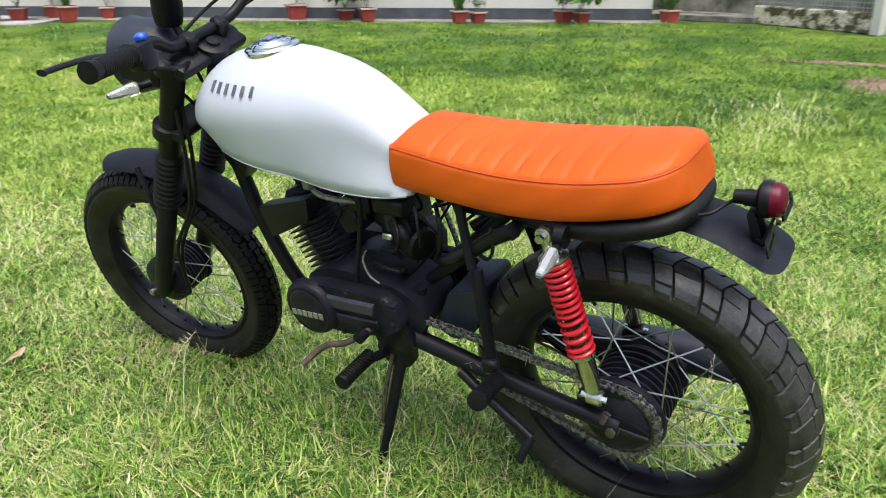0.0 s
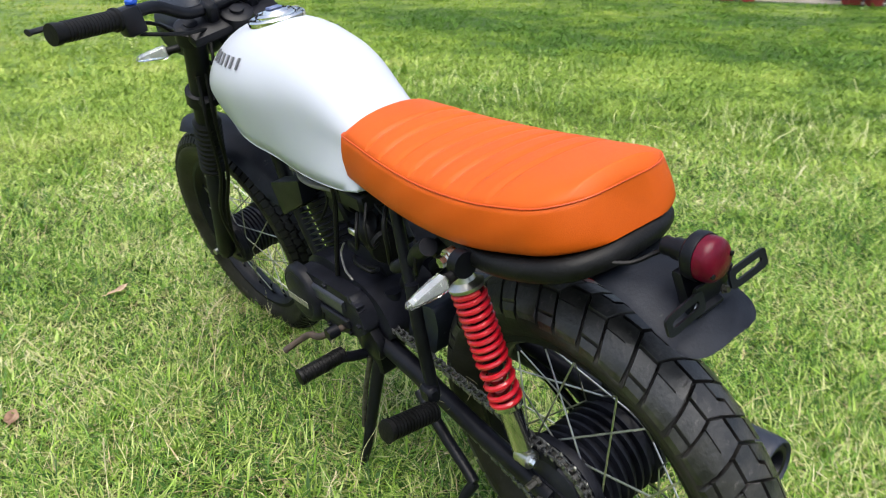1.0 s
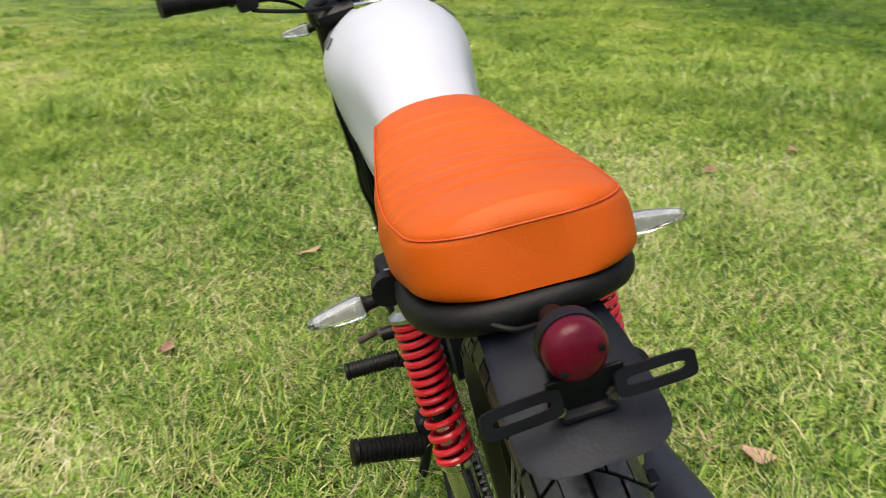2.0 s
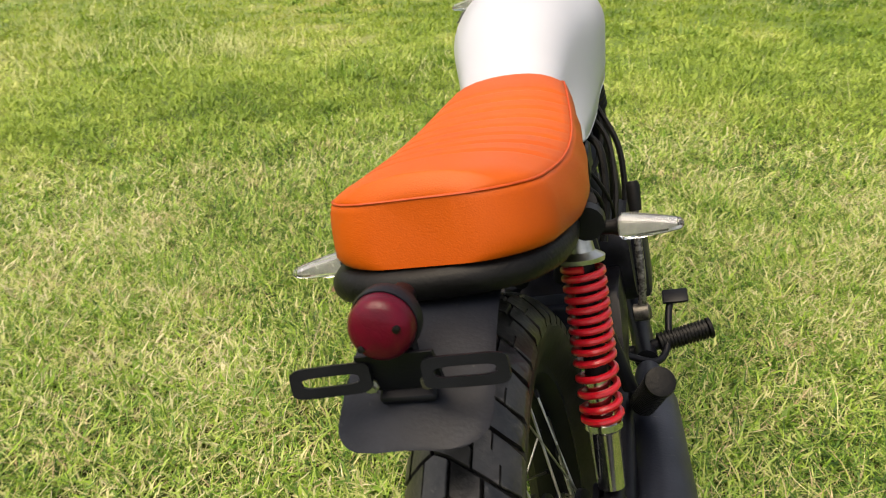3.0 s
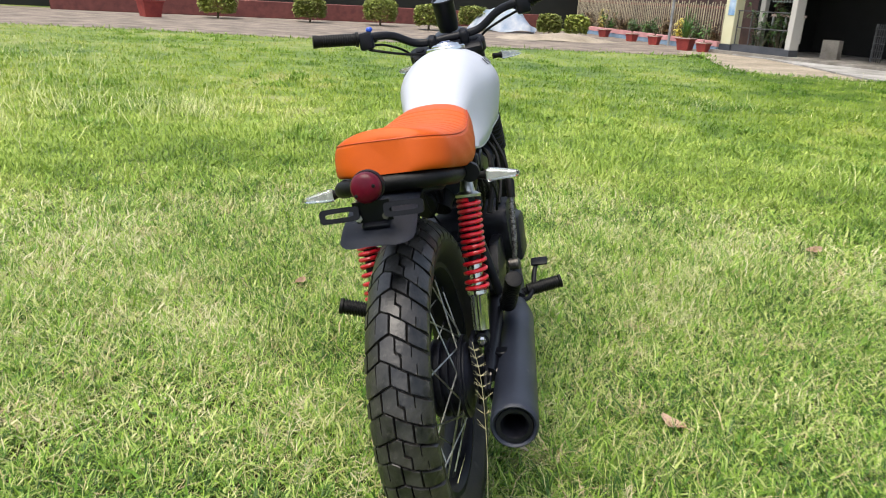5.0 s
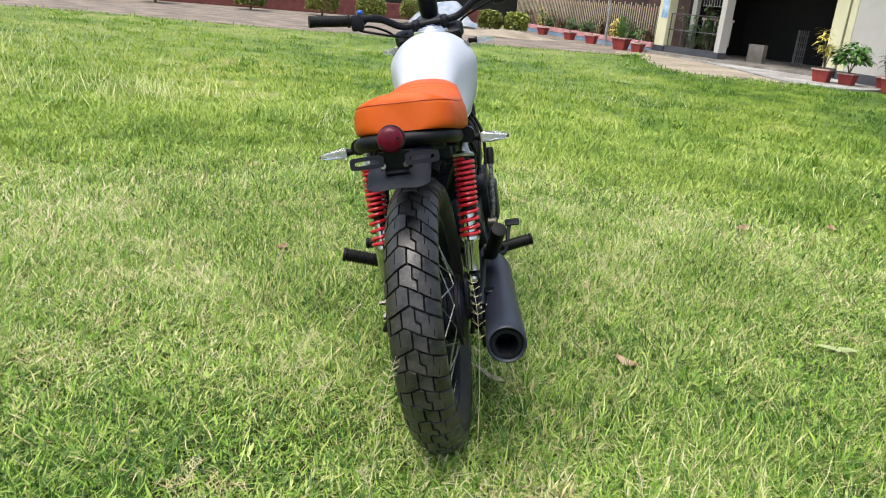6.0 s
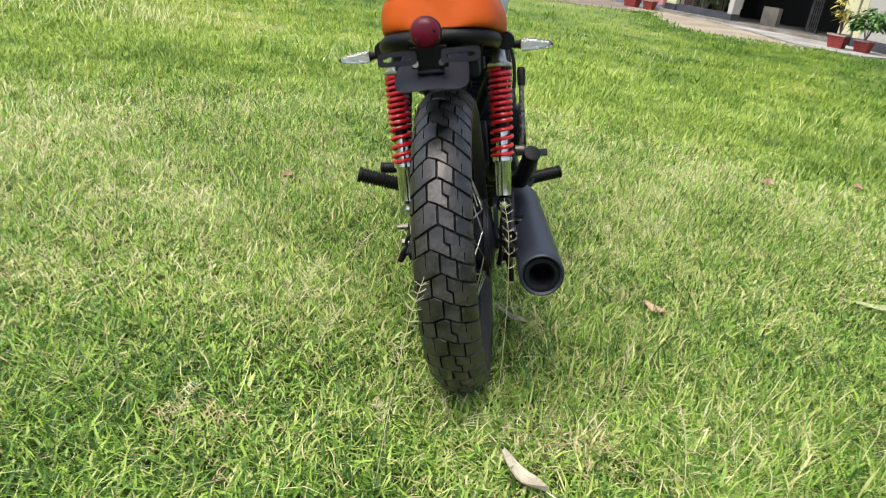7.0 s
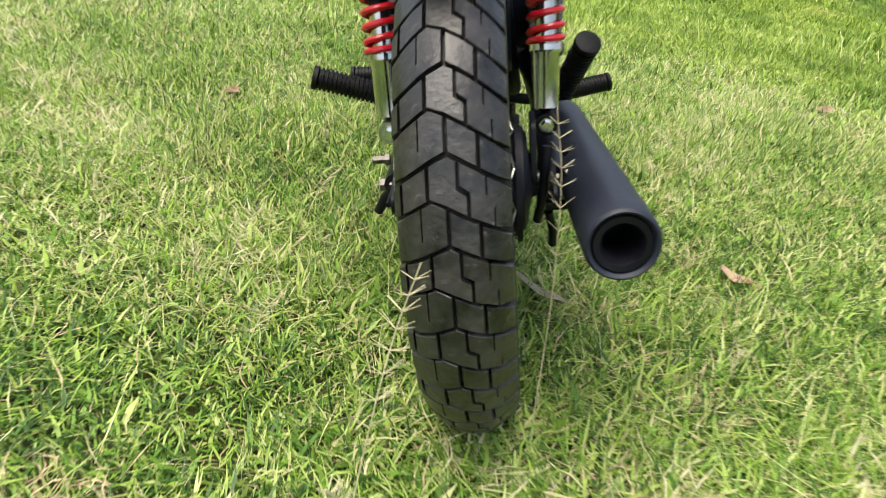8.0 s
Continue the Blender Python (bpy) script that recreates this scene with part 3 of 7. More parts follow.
rows = []
for i in range(n + 1):
    a, b = on_line(near, i / n), on_line(far, i / n)
    wob = 0.12 * math.sin(i * 2.7) + 0.09 * math.sin(i * 6.1)
    rows.append([V(a[0] + (b[0] - a[0]) * k / 8 + (wob if k == 0 else 0), a[1] + (b[1] - a[1]) * k / 8 + (wob if k == 0 else 0), 0.006) for k in range(9)])
grid(bm, rows)
thing("path", bm, DIRT, "trodden reddish earth path beside the lawn", "path", kind="structure")
for bx, by, rx, ry in BARE:
    bm = B()
    c = bm.verts.new((bx, by, 0.008))
    ring = []
    for k in range(28):
        a = 2 * math.pi * k / 28
        r = 1 + 0.2 * math.sin(3 * a + bx) + 0.12 * math.sin(7 * a)
        ring.append(bm.verts.new((bx + rx * r * math.cos(a), by + ry * r * math.sin(a), 0.005)))
    for k in range(28):
        bm.faces.new((c, ring[k], ring[(k + 1) % 28]))
    thing("bare_soil", bm, RED_SOIL, "patch of bare reddish soil in the grass", "soil", kind="structure")

def flat_patch(name, outline, z, mat, label, category, deep=0.0):
    """A level patch of ground with the outline; deep: how far it goes down."""
    bm = B()
    top = [bm.verts.new((px, py, z)) for px, py in outline]
    bmesh.ops.triangulate(bm, faces=[bm.faces.new(top)])
    if deep:
        foot = [bm.verts.new((px, py, z - deep)) for px, py in outline]
        for a in range(len(top)):
            bm.faces.new((top[a], top[a - 1], foot[a - 1], foot[a]))
    return thing(name, bm, mat, label, category, kind="structure")


SAND = surface("tan_sandy_earth", (0.20, 0.165, 0.12), (0.37, 0.315, 0.245), 1.2, 0.95, 0.04, bump=0.006, bump_scale=30, fine=0.5)
PALE = surface("pale_worn_concrete", (0.19, 0.182, 0.172), (0.42, 0.41, 0.395), 1.1, 0.9, 0.06, bump=0.003, bump_scale=40, fine=0.4)
flat_patch("bare_soil", [(2.3, 17.2), (3.0, 18.6), (2.9, 16.6), (2.8, 13.9), (3.3, 13.1), (5.25, 13.2), (5.1, 14.5), (4.95, 16.1), (4.55, 18.35), (3.7, 19.9), (3.5, 20.4), (2.6, 19.4)], 0.007, SAND, "trodden sandy earth before the porch", "soil")
flat_patch("pavement", [(3.60, 19.7), (4.43, 18.35), (4.82, 16.1), (4.97, 14.5), (5.15, 13.4), (5.9, 12.85), (6.9, 13.6), (6.95, 15.9), (3.75, 20.0)], 0.034, PALE, "pale worn concrete paving before the porch", "pavement", 0.06)

# sandy heap beside the path
bm = B()
rows = []
for i in range(17):
    row = []
    for j in range(9):
        u, v = i / 8 - 1, j / 4 - 1
        q = max(0.0, 1 - u * u - v * v * 0.9)
        wob = 0.04 * math.sin(6 * u + 3 * v) * q
        row.append(V(-0.6 + u * 1.7, 21.6 + 0.35 * u + v * (1.1 - 0.5 * u), 0.004 + 0.16 * q ** 0.8 + wob))
    rows.append(row)
grid(bm, rows)
thing("sand_heap", bm, SAND, "low heap of pale sand beside the path", "sand")

# long white house along the right of the lawn
WA, WB = (6.85, 15.8), (12.42, 4.38)
m, L = run(WA, WB)
house = tagged(new("house"), "long white plastered house with a dark painted plinth", "house")
bm = block(m, 0, L, 0.0, 0.24, 0.21, 1.0)
block(m, 0, L, 0.0, 0.24, 2.2, 3.3, bm)
for a, b in ((0, 1.0), (2.4, 4.6), (6.0, 8.2), (9.6, L)):
    block(m, a, b, 0.0, 0.24, 1.0, 2.2, bm)
part("wall", bm, PLASTER, house, "off-white plaster wall")
part("plinth", block(m, 0, L, -0.03, 0.24, 0.0, 0.21), PLINTH, house, "dark slate plinth band")
part("end_wall", block(m, L - 0.24, L, 0.24, 4.0, 0, 3.3), PLASTER, house)
part("end_wall", block(m, 0, 0.24, 0.24, 4.0, 0, 3.3), PLASTER, house)
part("roof", block(m, -0.5, L + 0.5, -0.6, 4.6, 3.3, 3.45), CONCRETE, house)
part("corner_band", block(m, 0.0, 0.16, -0.02, 0.0, 0.21, 3.3), CREAM, house)
for a, b in ((1.0, 2.4), (4.6, 6.0), (8.2, 9.6)):
    win = part("window", block(m, a, b, 0.05, 0.13, 1.0, 1.06), WINDOW_BLUE, house, "pale blue barred window")
    for x0, x1, z0, z1 in ((a, b, 2.14, 2.2), (a, a + 0.06, 1.06, 2.14), (b - 0.06, b, 1.06, 2.14), (a + 0.66, a + 0.72, 1.06, 2.14)):
        part("window_frame", block(m, x0, x1, 0.05, 0.13, z0, z1), WINDOW_BLUE, win)
    for k in range(4):
        z = 1.25 + 0.22 * k
        part("window_bar", block(m, a + 0.06, b - 0.06, 0.08, 0.10, z, z + 0.018), WINDOW_BLUE, win)
    for k in range(8):
        x = a + 0.1 + (b - a - 0.2) * k / 7
        part("window_bar", block(m, x - 0.008, x + 0.008, 0.07, 0.09, 1.06, 2.14), WINDOW_BLUE, win)
    part("pane", block(m, a + 0.06, b - 0.06, 0.14, 0.146, 1.06, 2.14), GLASS, win)
part("inner_wall", block(m, 0.3, L - 0.3, 2.2, 2.3, 0, 3.3), SHADE_WALL, house)
bm = block(m, -0.2, L + 0.3, -0.62, 0.0, -0.05, 0.018, None, 0.006)
thing("pavement", bm, CONCRETE, "narrow stained concrete paving along the house", "pavement", kind="structure")

# porch with pillars and a grille
PA, PB = (3.62, 19.95), (6.72, 15.95)
m, L = run(PA, PB)
porch = tagged(new("porch"), "dark open porch with cream pillars and a grille", "porch")
for x, w in ((0.0, 0.34), (1.98, 0.15), (L - 0.16, 0.30)):
    pil = part("pillar", block(m, x, x + w, 0, 0.3, 0.24, 3.3, None, 0.01), PLASTER if w < 0.2 else CREAM, porch, "cream painted pillar")
    part("pillar_foot", block(m, x - 0.01, x + w + 0.01, -0.02, 0.3, 0, 0.24), PLINTH, pil)
part("low_wall", block(m, 0.34, 1.98, 0.04, 0.2, 0.0, 0.26), PLINTH, porch, "dark low wall under the grille")
grille = part("grille", block(m, 0.34, 1.98, 0.10, 0.125, 1.06, 1.085), DULL_IRON, porch, "thin dark iron rails between pillars")
part("grille_rail", block(m, 0.34, 1.98, 0.10, 0.125, 0.66, 0.685), DULL_IRON, grille)
for x in (0.36, 0.78, 1.94):
    part("grille_bar", block(m, x, x + 0.02, 0.10, 0.12, 0.26, 1.45 if x > 1 else 1.06), DULL_IRON, grille)
for k in range(8):
    x = 1.30 + 0.08 * k
    part("grille_bar", block(m, x, x + 0.010, 0.14, 0.15, 1.3, 2.75), GREY_IRON, grille)
    part("grille_rail", block(m, 1.28, 1.96, 0.15, 0.16, 1.32 + 0.19 * k, 1.33 + 0.19 * k), GREY_IRON, grille)
screen = part("garden_gate", block(m, 0.86, 1.86, 0.70, 0.74, 0.98, 1.04), POT_RIM, porch, "small pale slatted gate behind the rails")
for k in range(8):
    part("gate_slat", block(m, 0.90 + 0.125 * k, 0.95 + 0.125 * k, 0.70, 0.73, 0.38, 0.98), (GREY_IRON, PLASTER, DULL_IRON)[k % 3], screen)
part("gate_post", block(m, 0.56, 0.70, 0.62, 0.76, 0.0, 2.2), PLASTER, porch, "white post behind the rails")
part("inner_low_wall", block(m, 2.30, 2.74, 0.9, 1.05, 0.05, 0.52), CONCRETE, porch, "low grey wall inside the porch")
part("poster", block(m, 0.12, 0.32, -0.012, -0.004, 0.95, 1.5), PAPER, porch, "blue and white poster")
part("floor_slab", block(m, -0.1, L + 0.1, -0.22, 4.0, -0.05, 0.09), CONCRETE, porch, "worn concrete porch floor")
part("back_wall", block(m, -0.2, L + 0.3, 3.6, 3.8, 0.05, 3.3), SHADE_WALL, porch)
part("side_wall", block(m, -0.2, 0.0, 1.4, 3.6, 0.05, 3.3), SHADE_WALL, porch)
part("porch_roof", block(m, -0.6, L + 0.6, -0.5, 4.0, 3.3, 3.45), CONCRETE, porch)
part("lintel", block(m, -0.1, L + 0.15, 0.0, 0.3, 2.75, 3.3), PLASTER, porch)
gate = part("folding_gate", block(m, 3.16, 3.19, 1.5, 1.53, 0.09, 0.95), DULL_IRON, porch, "dark folding lattice gate")
for k in range(5):
    part("gate_bar", block(m, 3.20 + 0.055 * k, 3.215 + 0.055 * k, 1.5, 1.52, 0.09, 0.95), DULL_IRON, gate)
for k in range(5):
    part("gate_rail", block(m, 3.16, 3.46, 1.485, 1.5, 0.18 + 0.16 * k, 0.20 + 0.16 * k), DULL_IRON, gate)
for k in range(9):
    part("gate_bar", block(m, 3.75 + 0.09 * k, 3.765 + 0.09 * k, 2.2, 2.22, 0.09, 2.6), DULL_IRON, gate)

# painted kerb and picket fence left of the porch
KA, KB = (-0.6, 30.2), (3.62, 20.35)
m, L = run(KA, KB)
kerb = tagged(new("kerb"), "low kerb painted blue below and pink above", "kerb", kind="structure")
x = 0.0
while x < L:
    part("kerb_block", block(m, x, min(x + 0.9, L) - 0.01, 0, 0.16, 0, 0.14, None, 0.01), KERB_BLUE, kerb)
    x += 0.9
part("kerb_top", block(m, 0, L, -0.012, 0.18, 0.14, 0.27), PINK, kerb, "pink painted upper band")
fence = tagged(new("fence"), "cream picket fence with red rails", "fence")
part("rail", block(m, 0, L, 0.42, 0.47, 0.40, 0.47), IRON_RED, fence)
part("rail", block(m, 0, L, 0.42, 0.47, 1.10, 1.17), IRON_RED, fence)
pick = B()
block(Matrix.Identity(4), -0.016, 0.016, -0.010, 0.010, 0.24, 1.25, pick, 0.006)
picket = finish(pick, "picket", PICKET)
for i in range(int(L / 0.125)):
    ob = new("picket", picket)
    ob.parent = fence
    ob.matrix_basis = m @ Matrix.Translation((0.06 + 0.125 * i, 0.40, 0.05 * math.sin(i * 2.4)))
thing("garden_wall", block(m, -3.0, L, 1.6, 1.8, 0, 1.7), DUSKY, "dull red garden wall behind the fence", "wall")
# low red border wall and sheet-covered heap beyond the path
m2, L2 = run((-16.0, 20.5), (-0.9, 30.0))
border = thing("border_wall", block(m2, 0, L2, 0, 0.25, 0, 0.55, None, 0.02), IRON_RED, "low red painted border wall", "wall")
thing("high_wall", block(m2, -14, L2 + 3, 2.5, 2.75, 0, 2.2), SHADE_WALL, "shaded boundary wall behind the planting", "wall")

pole = thing("pole", tube(B(), [(2.55, 22.1, 0), (2.55, 22.1, 3.6)], 0.038, 14), GREY_IRON, "slim grey iron pole beside the path", "pole")


def leaf_blade(bm, root, way, up, length, width, droop):
    """One folded, drooping leaf."""
    way, side = Vector(way).normalized(), Vector(way).cross(V(0, 0, 1))
    side = side.normalized() if side.length > 0.01 else V(1, 0, 0)
    prev = None
    for k in range(5):
        f = k / 4
        c = Vector(root) + way * (length * f) + V(0, 0, up * length * f - droop * length * f * f)
        w = width * (0.35 + 1.3 * f if f < 0.5 else 2.0 * (1 - f)) / 2
        if k == 4:
            tip = bm.verts.new(c)
            bm.faces.new((prev[0], prev[1], tip))
        else:
            cur = (bm.verts.new(c - side * w), bm.verts.new(c + side * w))
            if prev:
                bm.faces.new((prev[0], prev[1], cur[1], cur[0]))
            prev = cur


def flower_pot(x, y, size, kind, seed, z=0.045):
    """A square tapered pot with soil, and one of several plants."""
    r = random.Random(seed)
    pot = tagged(new("flower_pot"), {"yellow": "red square pot with a yellow leafed plant", "bush": "red square pot with a dense green bush",
                                     "spiky": "red square pot with upright green blades", "thin": "red square pot with a thin leafy plant"}[kind], "flower pot", "flower pots by the wall")
    pot.matrix_world = pose(x, y, z, 0, 0, r.uniform(-15, 15) - 32)
    bm = B()
    h = size * 0.8
    for inset, lo, hi in ((0, 0, h),):
        rings = []
        for zz, w in ((0, size * 0.36), (h * 0.85, size * 0.47), (h * 0.85, size * 0.52), (h, size * 0.52), (h, size * 0.45), (h * 0.9, size * 0.44)):
            rings.append([bm.verts.new((sx * w, sy * w, zz)) for sx, sy in ((-1, -1), (1, -1), (1, 1), (-1, 1))])
        ring_faces(bm, rings)
    part("pot", bm, POT_RED, pot, "red painted pot", 20)
    bm = B()
    for sx, sy, wx, wy in ((0, -1, 1.06, 0.06), (0, 1, 1.06, 0.06), (-1, 0, 0.06, 0.94), (1, 0, 0.06, 0.94)):
        box(bm, (sx * size * 0.51, sy * size * 0.51, h - 0.012), (size * wx, size * wy, 0.03), None, 0.004)
    part("pot_rim", bm, POT_RIM, pot, "faded pale pot rim")
    bm, stems = B(), B()
    if kind == "yellow":
        for s in range(7):
            a, lean, tall = r.uniform(0, 6.28), r.uniform(0.05, 0.35), r.uniform(0.35, 0.75)
            top = V(math.cos(a) * lean * tall, math.sin(a) * lean * tall, h + tall)
            tube(stems, [(0, 0, h * 0.9), top], 0.009, 6)
            for k in range(16):
                b = r.uniform(0, 6.28)
                leaf_blade(bm, top - V(0, 0, r.uniform(0, 0.2)), (math.cos(b), math.sin(b), 0), r.uniform(0.1, 0.9), r.uniform(0.16, 0.28), 0.05, r.uniform(0.3, 0.9))
    elif kind == "bush":
        for k in range(460):
            a, e = r.uniform(0, 6.28), math.acos(r.uniform(-0.3, 1))
            d = 0.36 * r.uniform(0.5, 1.0)
            p = V(math.cos(a) * math.sin(e) * d, math.sin(a) * math.sin(e) * d, h + 0.26 + math.cos(e) * d * 0.95)
            leaf_blade(bm, p, (math.cos(a + r.uniform(-1, 1)), math.sin(a + r.uniform(-1, 1)), 0), r.uniform(-0.4, 0.5), r.uniform(0.08, 0.14), 0.075, r.uniform(0.2, 0.8))
        for k in range(5):
            a = k * 1.3
            tube(stems, [(0, 0, h * 0.9), (0.12 * math.cos(a), 0.12 * math.sin(a), h + 0.3)], 0.008, 6)
    elif kind == "spiky":
        for k in range(60):
            a = r.uniform(0, 6.28)
            leaf_blade(bm, (r.uniform(-0.05, 0.05), r.uniform(-0.05, 0.05), h * 0.9), (math.cos(a), math.sin(a), 0), r.uniform(1.0, 4.0), r.uniform(0.14, 0.3), 0.03, r.uniform(0.2, 0.6))
        tube(stems, [(0, 0, h * 0.9), (0, 0, h + 0.1)], 0.012, 6)
    else:
        for s in range(4):
            a, tall = r.uniform(0, 6.28), r.uniform(0.3, 0.6)
            top = V(math.cos(a) * 0.12, math.sin(a) * 0.12, h + tall)
            tube(stems, [(0, 0, h * 0.9), top], 0.006, 6)
            for k in range(14):
                b, f = r.uniform(0, 6.28), r.uniform(0.35, 1)
                leaf_blade(bm, V(top.x * f, top.y * f, h + (tall) * f), (math.cos(b), math.sin(b), 0), r.uniform(-0.2, 0.6), r.uniform(0.08, 0.15), 0.05, r.uniform(0.3, 0.8))
    part("foliage", bm, LEAF_YELLOW if kind == "yellow" else LEAF, pot, "yellow leaves" if kind == "yellow" else "green leaves", 80)
    part("stem", stems, STEM, pot)
    return pot


pots = [(7.25, 14.4, 0.30, "thin"), (7.70, 13.3, 0.28, "thin"), (9.35, 10.0, 0.36, "thin"), (9.61, 9.04, 0.26, "bush"), (9.71, 8.62, 0.30, "thin"), (10.23, 7.01, 0.27, "spiky"),
        (10.29, 6.67, 0.25, "thin"), (11.15, 5.48, 0.28, "thin"), (11.19, 5.17, 0.25, "bush"), (12.07, 3.95, 0.28, "spiky"),
        (6.02, 14.32, 0.36, "yellow"), (6.43, 14.12, 0.32, "bush"), (6.85, 13.25, 0.36, "spiky")]
for i, (x, y, size, kind) in enumerate(pots):
    flower_pot(x, y, size * 0.92, kind, i + 3, 0.018)
for i, (x, y, size, kind) in enumerate([(2.79, 20.17, 0.40, "spiky"), (3.2, 19.82, 0.30, "thin"), (2.17, 22.33, 0.32, "thin"), (1.6, 23.73, 0.30, "thin"), (0.8, 25.9, 0.32, "thin"), (-12.2, 19.7, 0.62, "thin"), (-17.0, 25.8, 0.5, "thin")]):
    flower_pot(x, y, size, kind, i + 40, 0.006)


def shrub(x, y, w, h, seed):
    """A clipped shrub: woody base and a crown of many small leaves with an uneven outline."""
    r = random.Random(seed)
    ob = tagged(new("shrub"), "clipped dense green shrub beside the path", "shrub", "shrubs along the path")
    ob.matrix_world = pose(x, y, 0, 0, 0, 0)
    part("trunk", tube(B(), [(0, 0, 0), (0.02, 0, h * 0.4)], [0.04, 0.02], 8), STEM, ob)
    bm = B()
    for k in range(3200):
        a, e = r.uniform(0, 6.28), math.acos(r.uniform(-0.75, 1))
        d = r.uniform(0.72, 1.04) ** 0.6
        sx, sy, sz = math.cos(a) * math.sin(e), math.sin(a) * math.sin(e), math.cos(e)
        k3 = 1 / max(abs(sx), abs(sy), abs(sz)) ** 0.55
        p = V(sx * w / 2 * d * k3 * 0.85, sy * w / 2 * d * k3 * 0.85, h * 0.54 + sz * h * 0.46 * d * k3 * 0.85)
        leaf_blade(bm, p, (r.uniform(-1, 1), r.uniform(-1, 1), 0.01), r.uniform(-0.6, 0.9), r.uniform(0.06, 0.10), 0.055, r.uniform(0, 0.5))
    part("crown", bm, HEDGE, ob, "small dark green leaves", 80)


for i, (x, y, w, h) in enumerate([(-0.12, 23.9, 0.85, 0.72), (-0.96, 23.7, 0.85, 0.70), (-4.6, 22.6, 1.0, 0.8), (-3.6, 25.2, 1.1, 0.8), (-6.4, 23.6, 1.2, 0.9), (-8.5, 22.8, 1.1, 0.8), (-11.0, 21.5, 1.2, 0.9)]):
    shrub(x, y, w, h, i)

def bed_plant(x, y, tall, mat, label, seed):
    """A branching garden plant of drooping leaves."""
    r = random.Random(seed)
    ob = tagged(new("garden_plant"), label, "plant", "plants along the fence")
    ob.matrix_world = pose(x, y, 0)
    bm, stems = B(), B()
    for s in range(8):
        a, lean, up = r.uniform(0, 6.28), r.uniform(0.1, 0.5), tall * r.uniform(0.55, 1.0)
        top = V(math.cos(a) * lean * up, math.sin(a) * lean * up, up)
        tube(stems, [(0, 0, 0), top * 0.5 + V(0, 0, 0.05), top], [0.012, 0.009, 0.005], 6)
        for k in range(26):
            b = r.uniform(0, 6.28)
            f = r.uniform(0.35, 1.0)
            leaf_blade(bm, top * f, (math.cos(b), math.sin(b), 0), r.uniform(0.0, 0.9), r.uniform(0.12, 0.22), 0.055, r.uniform(0.3, 0.9))
    part("foliage", bm, mat, ob, "", 80)
    part("stem", stems, STEM, ob)


LEAF_RED = surface("croton_leaf", (0.10, 0.06, 0.03), (0.22, 0.14, 0.05), 9, 0.5, 0.1, shift=0.3)
for i in range(11):
    f = 0.06 + 0.088 * i
    x, y = -0.6 + 4.22 * f + 0.28, 30.2 - 9.85 * f + 0.12
    kind = (LEAF, LEAF_RED, LEAF_YELLOW, LEAF, LEAF_RED, LEAF)[i % 6]
    bed_plant(x, y, 0.7 + 0.25 * (i * 7 % 5) / 4, kind, {"leaf_green": "leafy green garden plant before the fence", "leaf_yellow": "yellow leafed garden plant before the fence"}.get(kind.name, "dark red and green leafed garden plant"), 70 + i)
for i, x in enumerate((0.75, 1.35)):
    p = run(PA, PB)[0] @ V(x, 0.55, 0)
    bed_plant(p.x, p.y, 1.3, LEAF, "tall green plant behind the porch grille", 90 + i)

# sheet-covered heap beyond the path
bm = B()
rows = []
for i in range(13):
    row = []
    for j in range(13):
        u, v = i / 6 - 1, j / 6 - 1
        q = max(abs(u), abs(v))
        z = 0.75 * (1 - max(0, q - 0.45) ** 0.8 * 1.45) + 0.05 * math.sin(5 * u + 2 * v) + 0.04 * math.sin(7 * v)
        row.append(V(-2.6 + u * 1.1, 25.4 + v * 0.9, max(z, 0.006)))
    rows.append(row)
grid(bm, rows)
bmesh.ops.solidify(bm, geom=bm.faces, thickness=0.01)
thing("tarpaulin", bm, TARP, "pale blue and white tarpaulin draped over a mound", "tarpaulin")

# mossy low wall with lattice at the end of the house
m, L = run((12.75, 2.75), (11.45, 0.80))
thing("mossy_wall", block(m, 0, L, 0, 0.2, 0, 0.30, None, 0.02), MOSS, "low wall with peeling white render and moss", "wall")
lattice = tagged(new("lattice"), "grey wire lattice screen above the mossy wall", "lattice")
part("lattice_rail", block(m, 0, L, 0.08, 0.11, 1.40, 1.44), GREY_IRON, lattice)
for i in range(34):
    x = 0.03 + (L - 0.06) * i / 33
    part("lattice_bar", block(m, x - 0.008, x + 0.008, 0.085, 0.105, 0.30, 1.4), GREY_IRON, lattice)
for i in range(15):
    z = 0.35 + 0.07 * i
    part("lattice_bar", block(m, 0, L, 0.07, 0.085, z, z + 0.014), GREY_IRON, lattice)
thing("post", block(m, L - 0.02, L + 0.12, -0.06, 0.10, 0, 1.9, None, 0.01), PLASTER, "white concrete fence post", "post")
m, L = run((14.6, 5.6), (14.2, 1.6))
thing("yard_wall", block(m, -1, L + 1, 0, 0.2, 0, 2.4), WEATHERED, "grey unpainted yard wall", "wall")
thing("step", block(m, 0.4, L - 0.6, -1.6, -0.5, 0, 0.10, None, 0.01), WEATHERED, "low grey concrete step with a worn edge", "step")
m, L = run((11.5, 0.6), (13.0, -9.0))
thing("side_wall", block(m, 0.2, L, 0.3, 0.5, 0, 1.9), WEATHERED, "weathered grey boundary wall", "wall")


# ---- the motorcycle: x to its right, y ahead, z up, from the ground under the rear axle ----
bike = tagged(new("motorcycle"), "white motorcycle with orange seat leaning on its side stand", "motorcycle")
bike.matrix_world = pose(0.0180, 0.0050, -0.0010, -0.307, -12.743, 1.368)

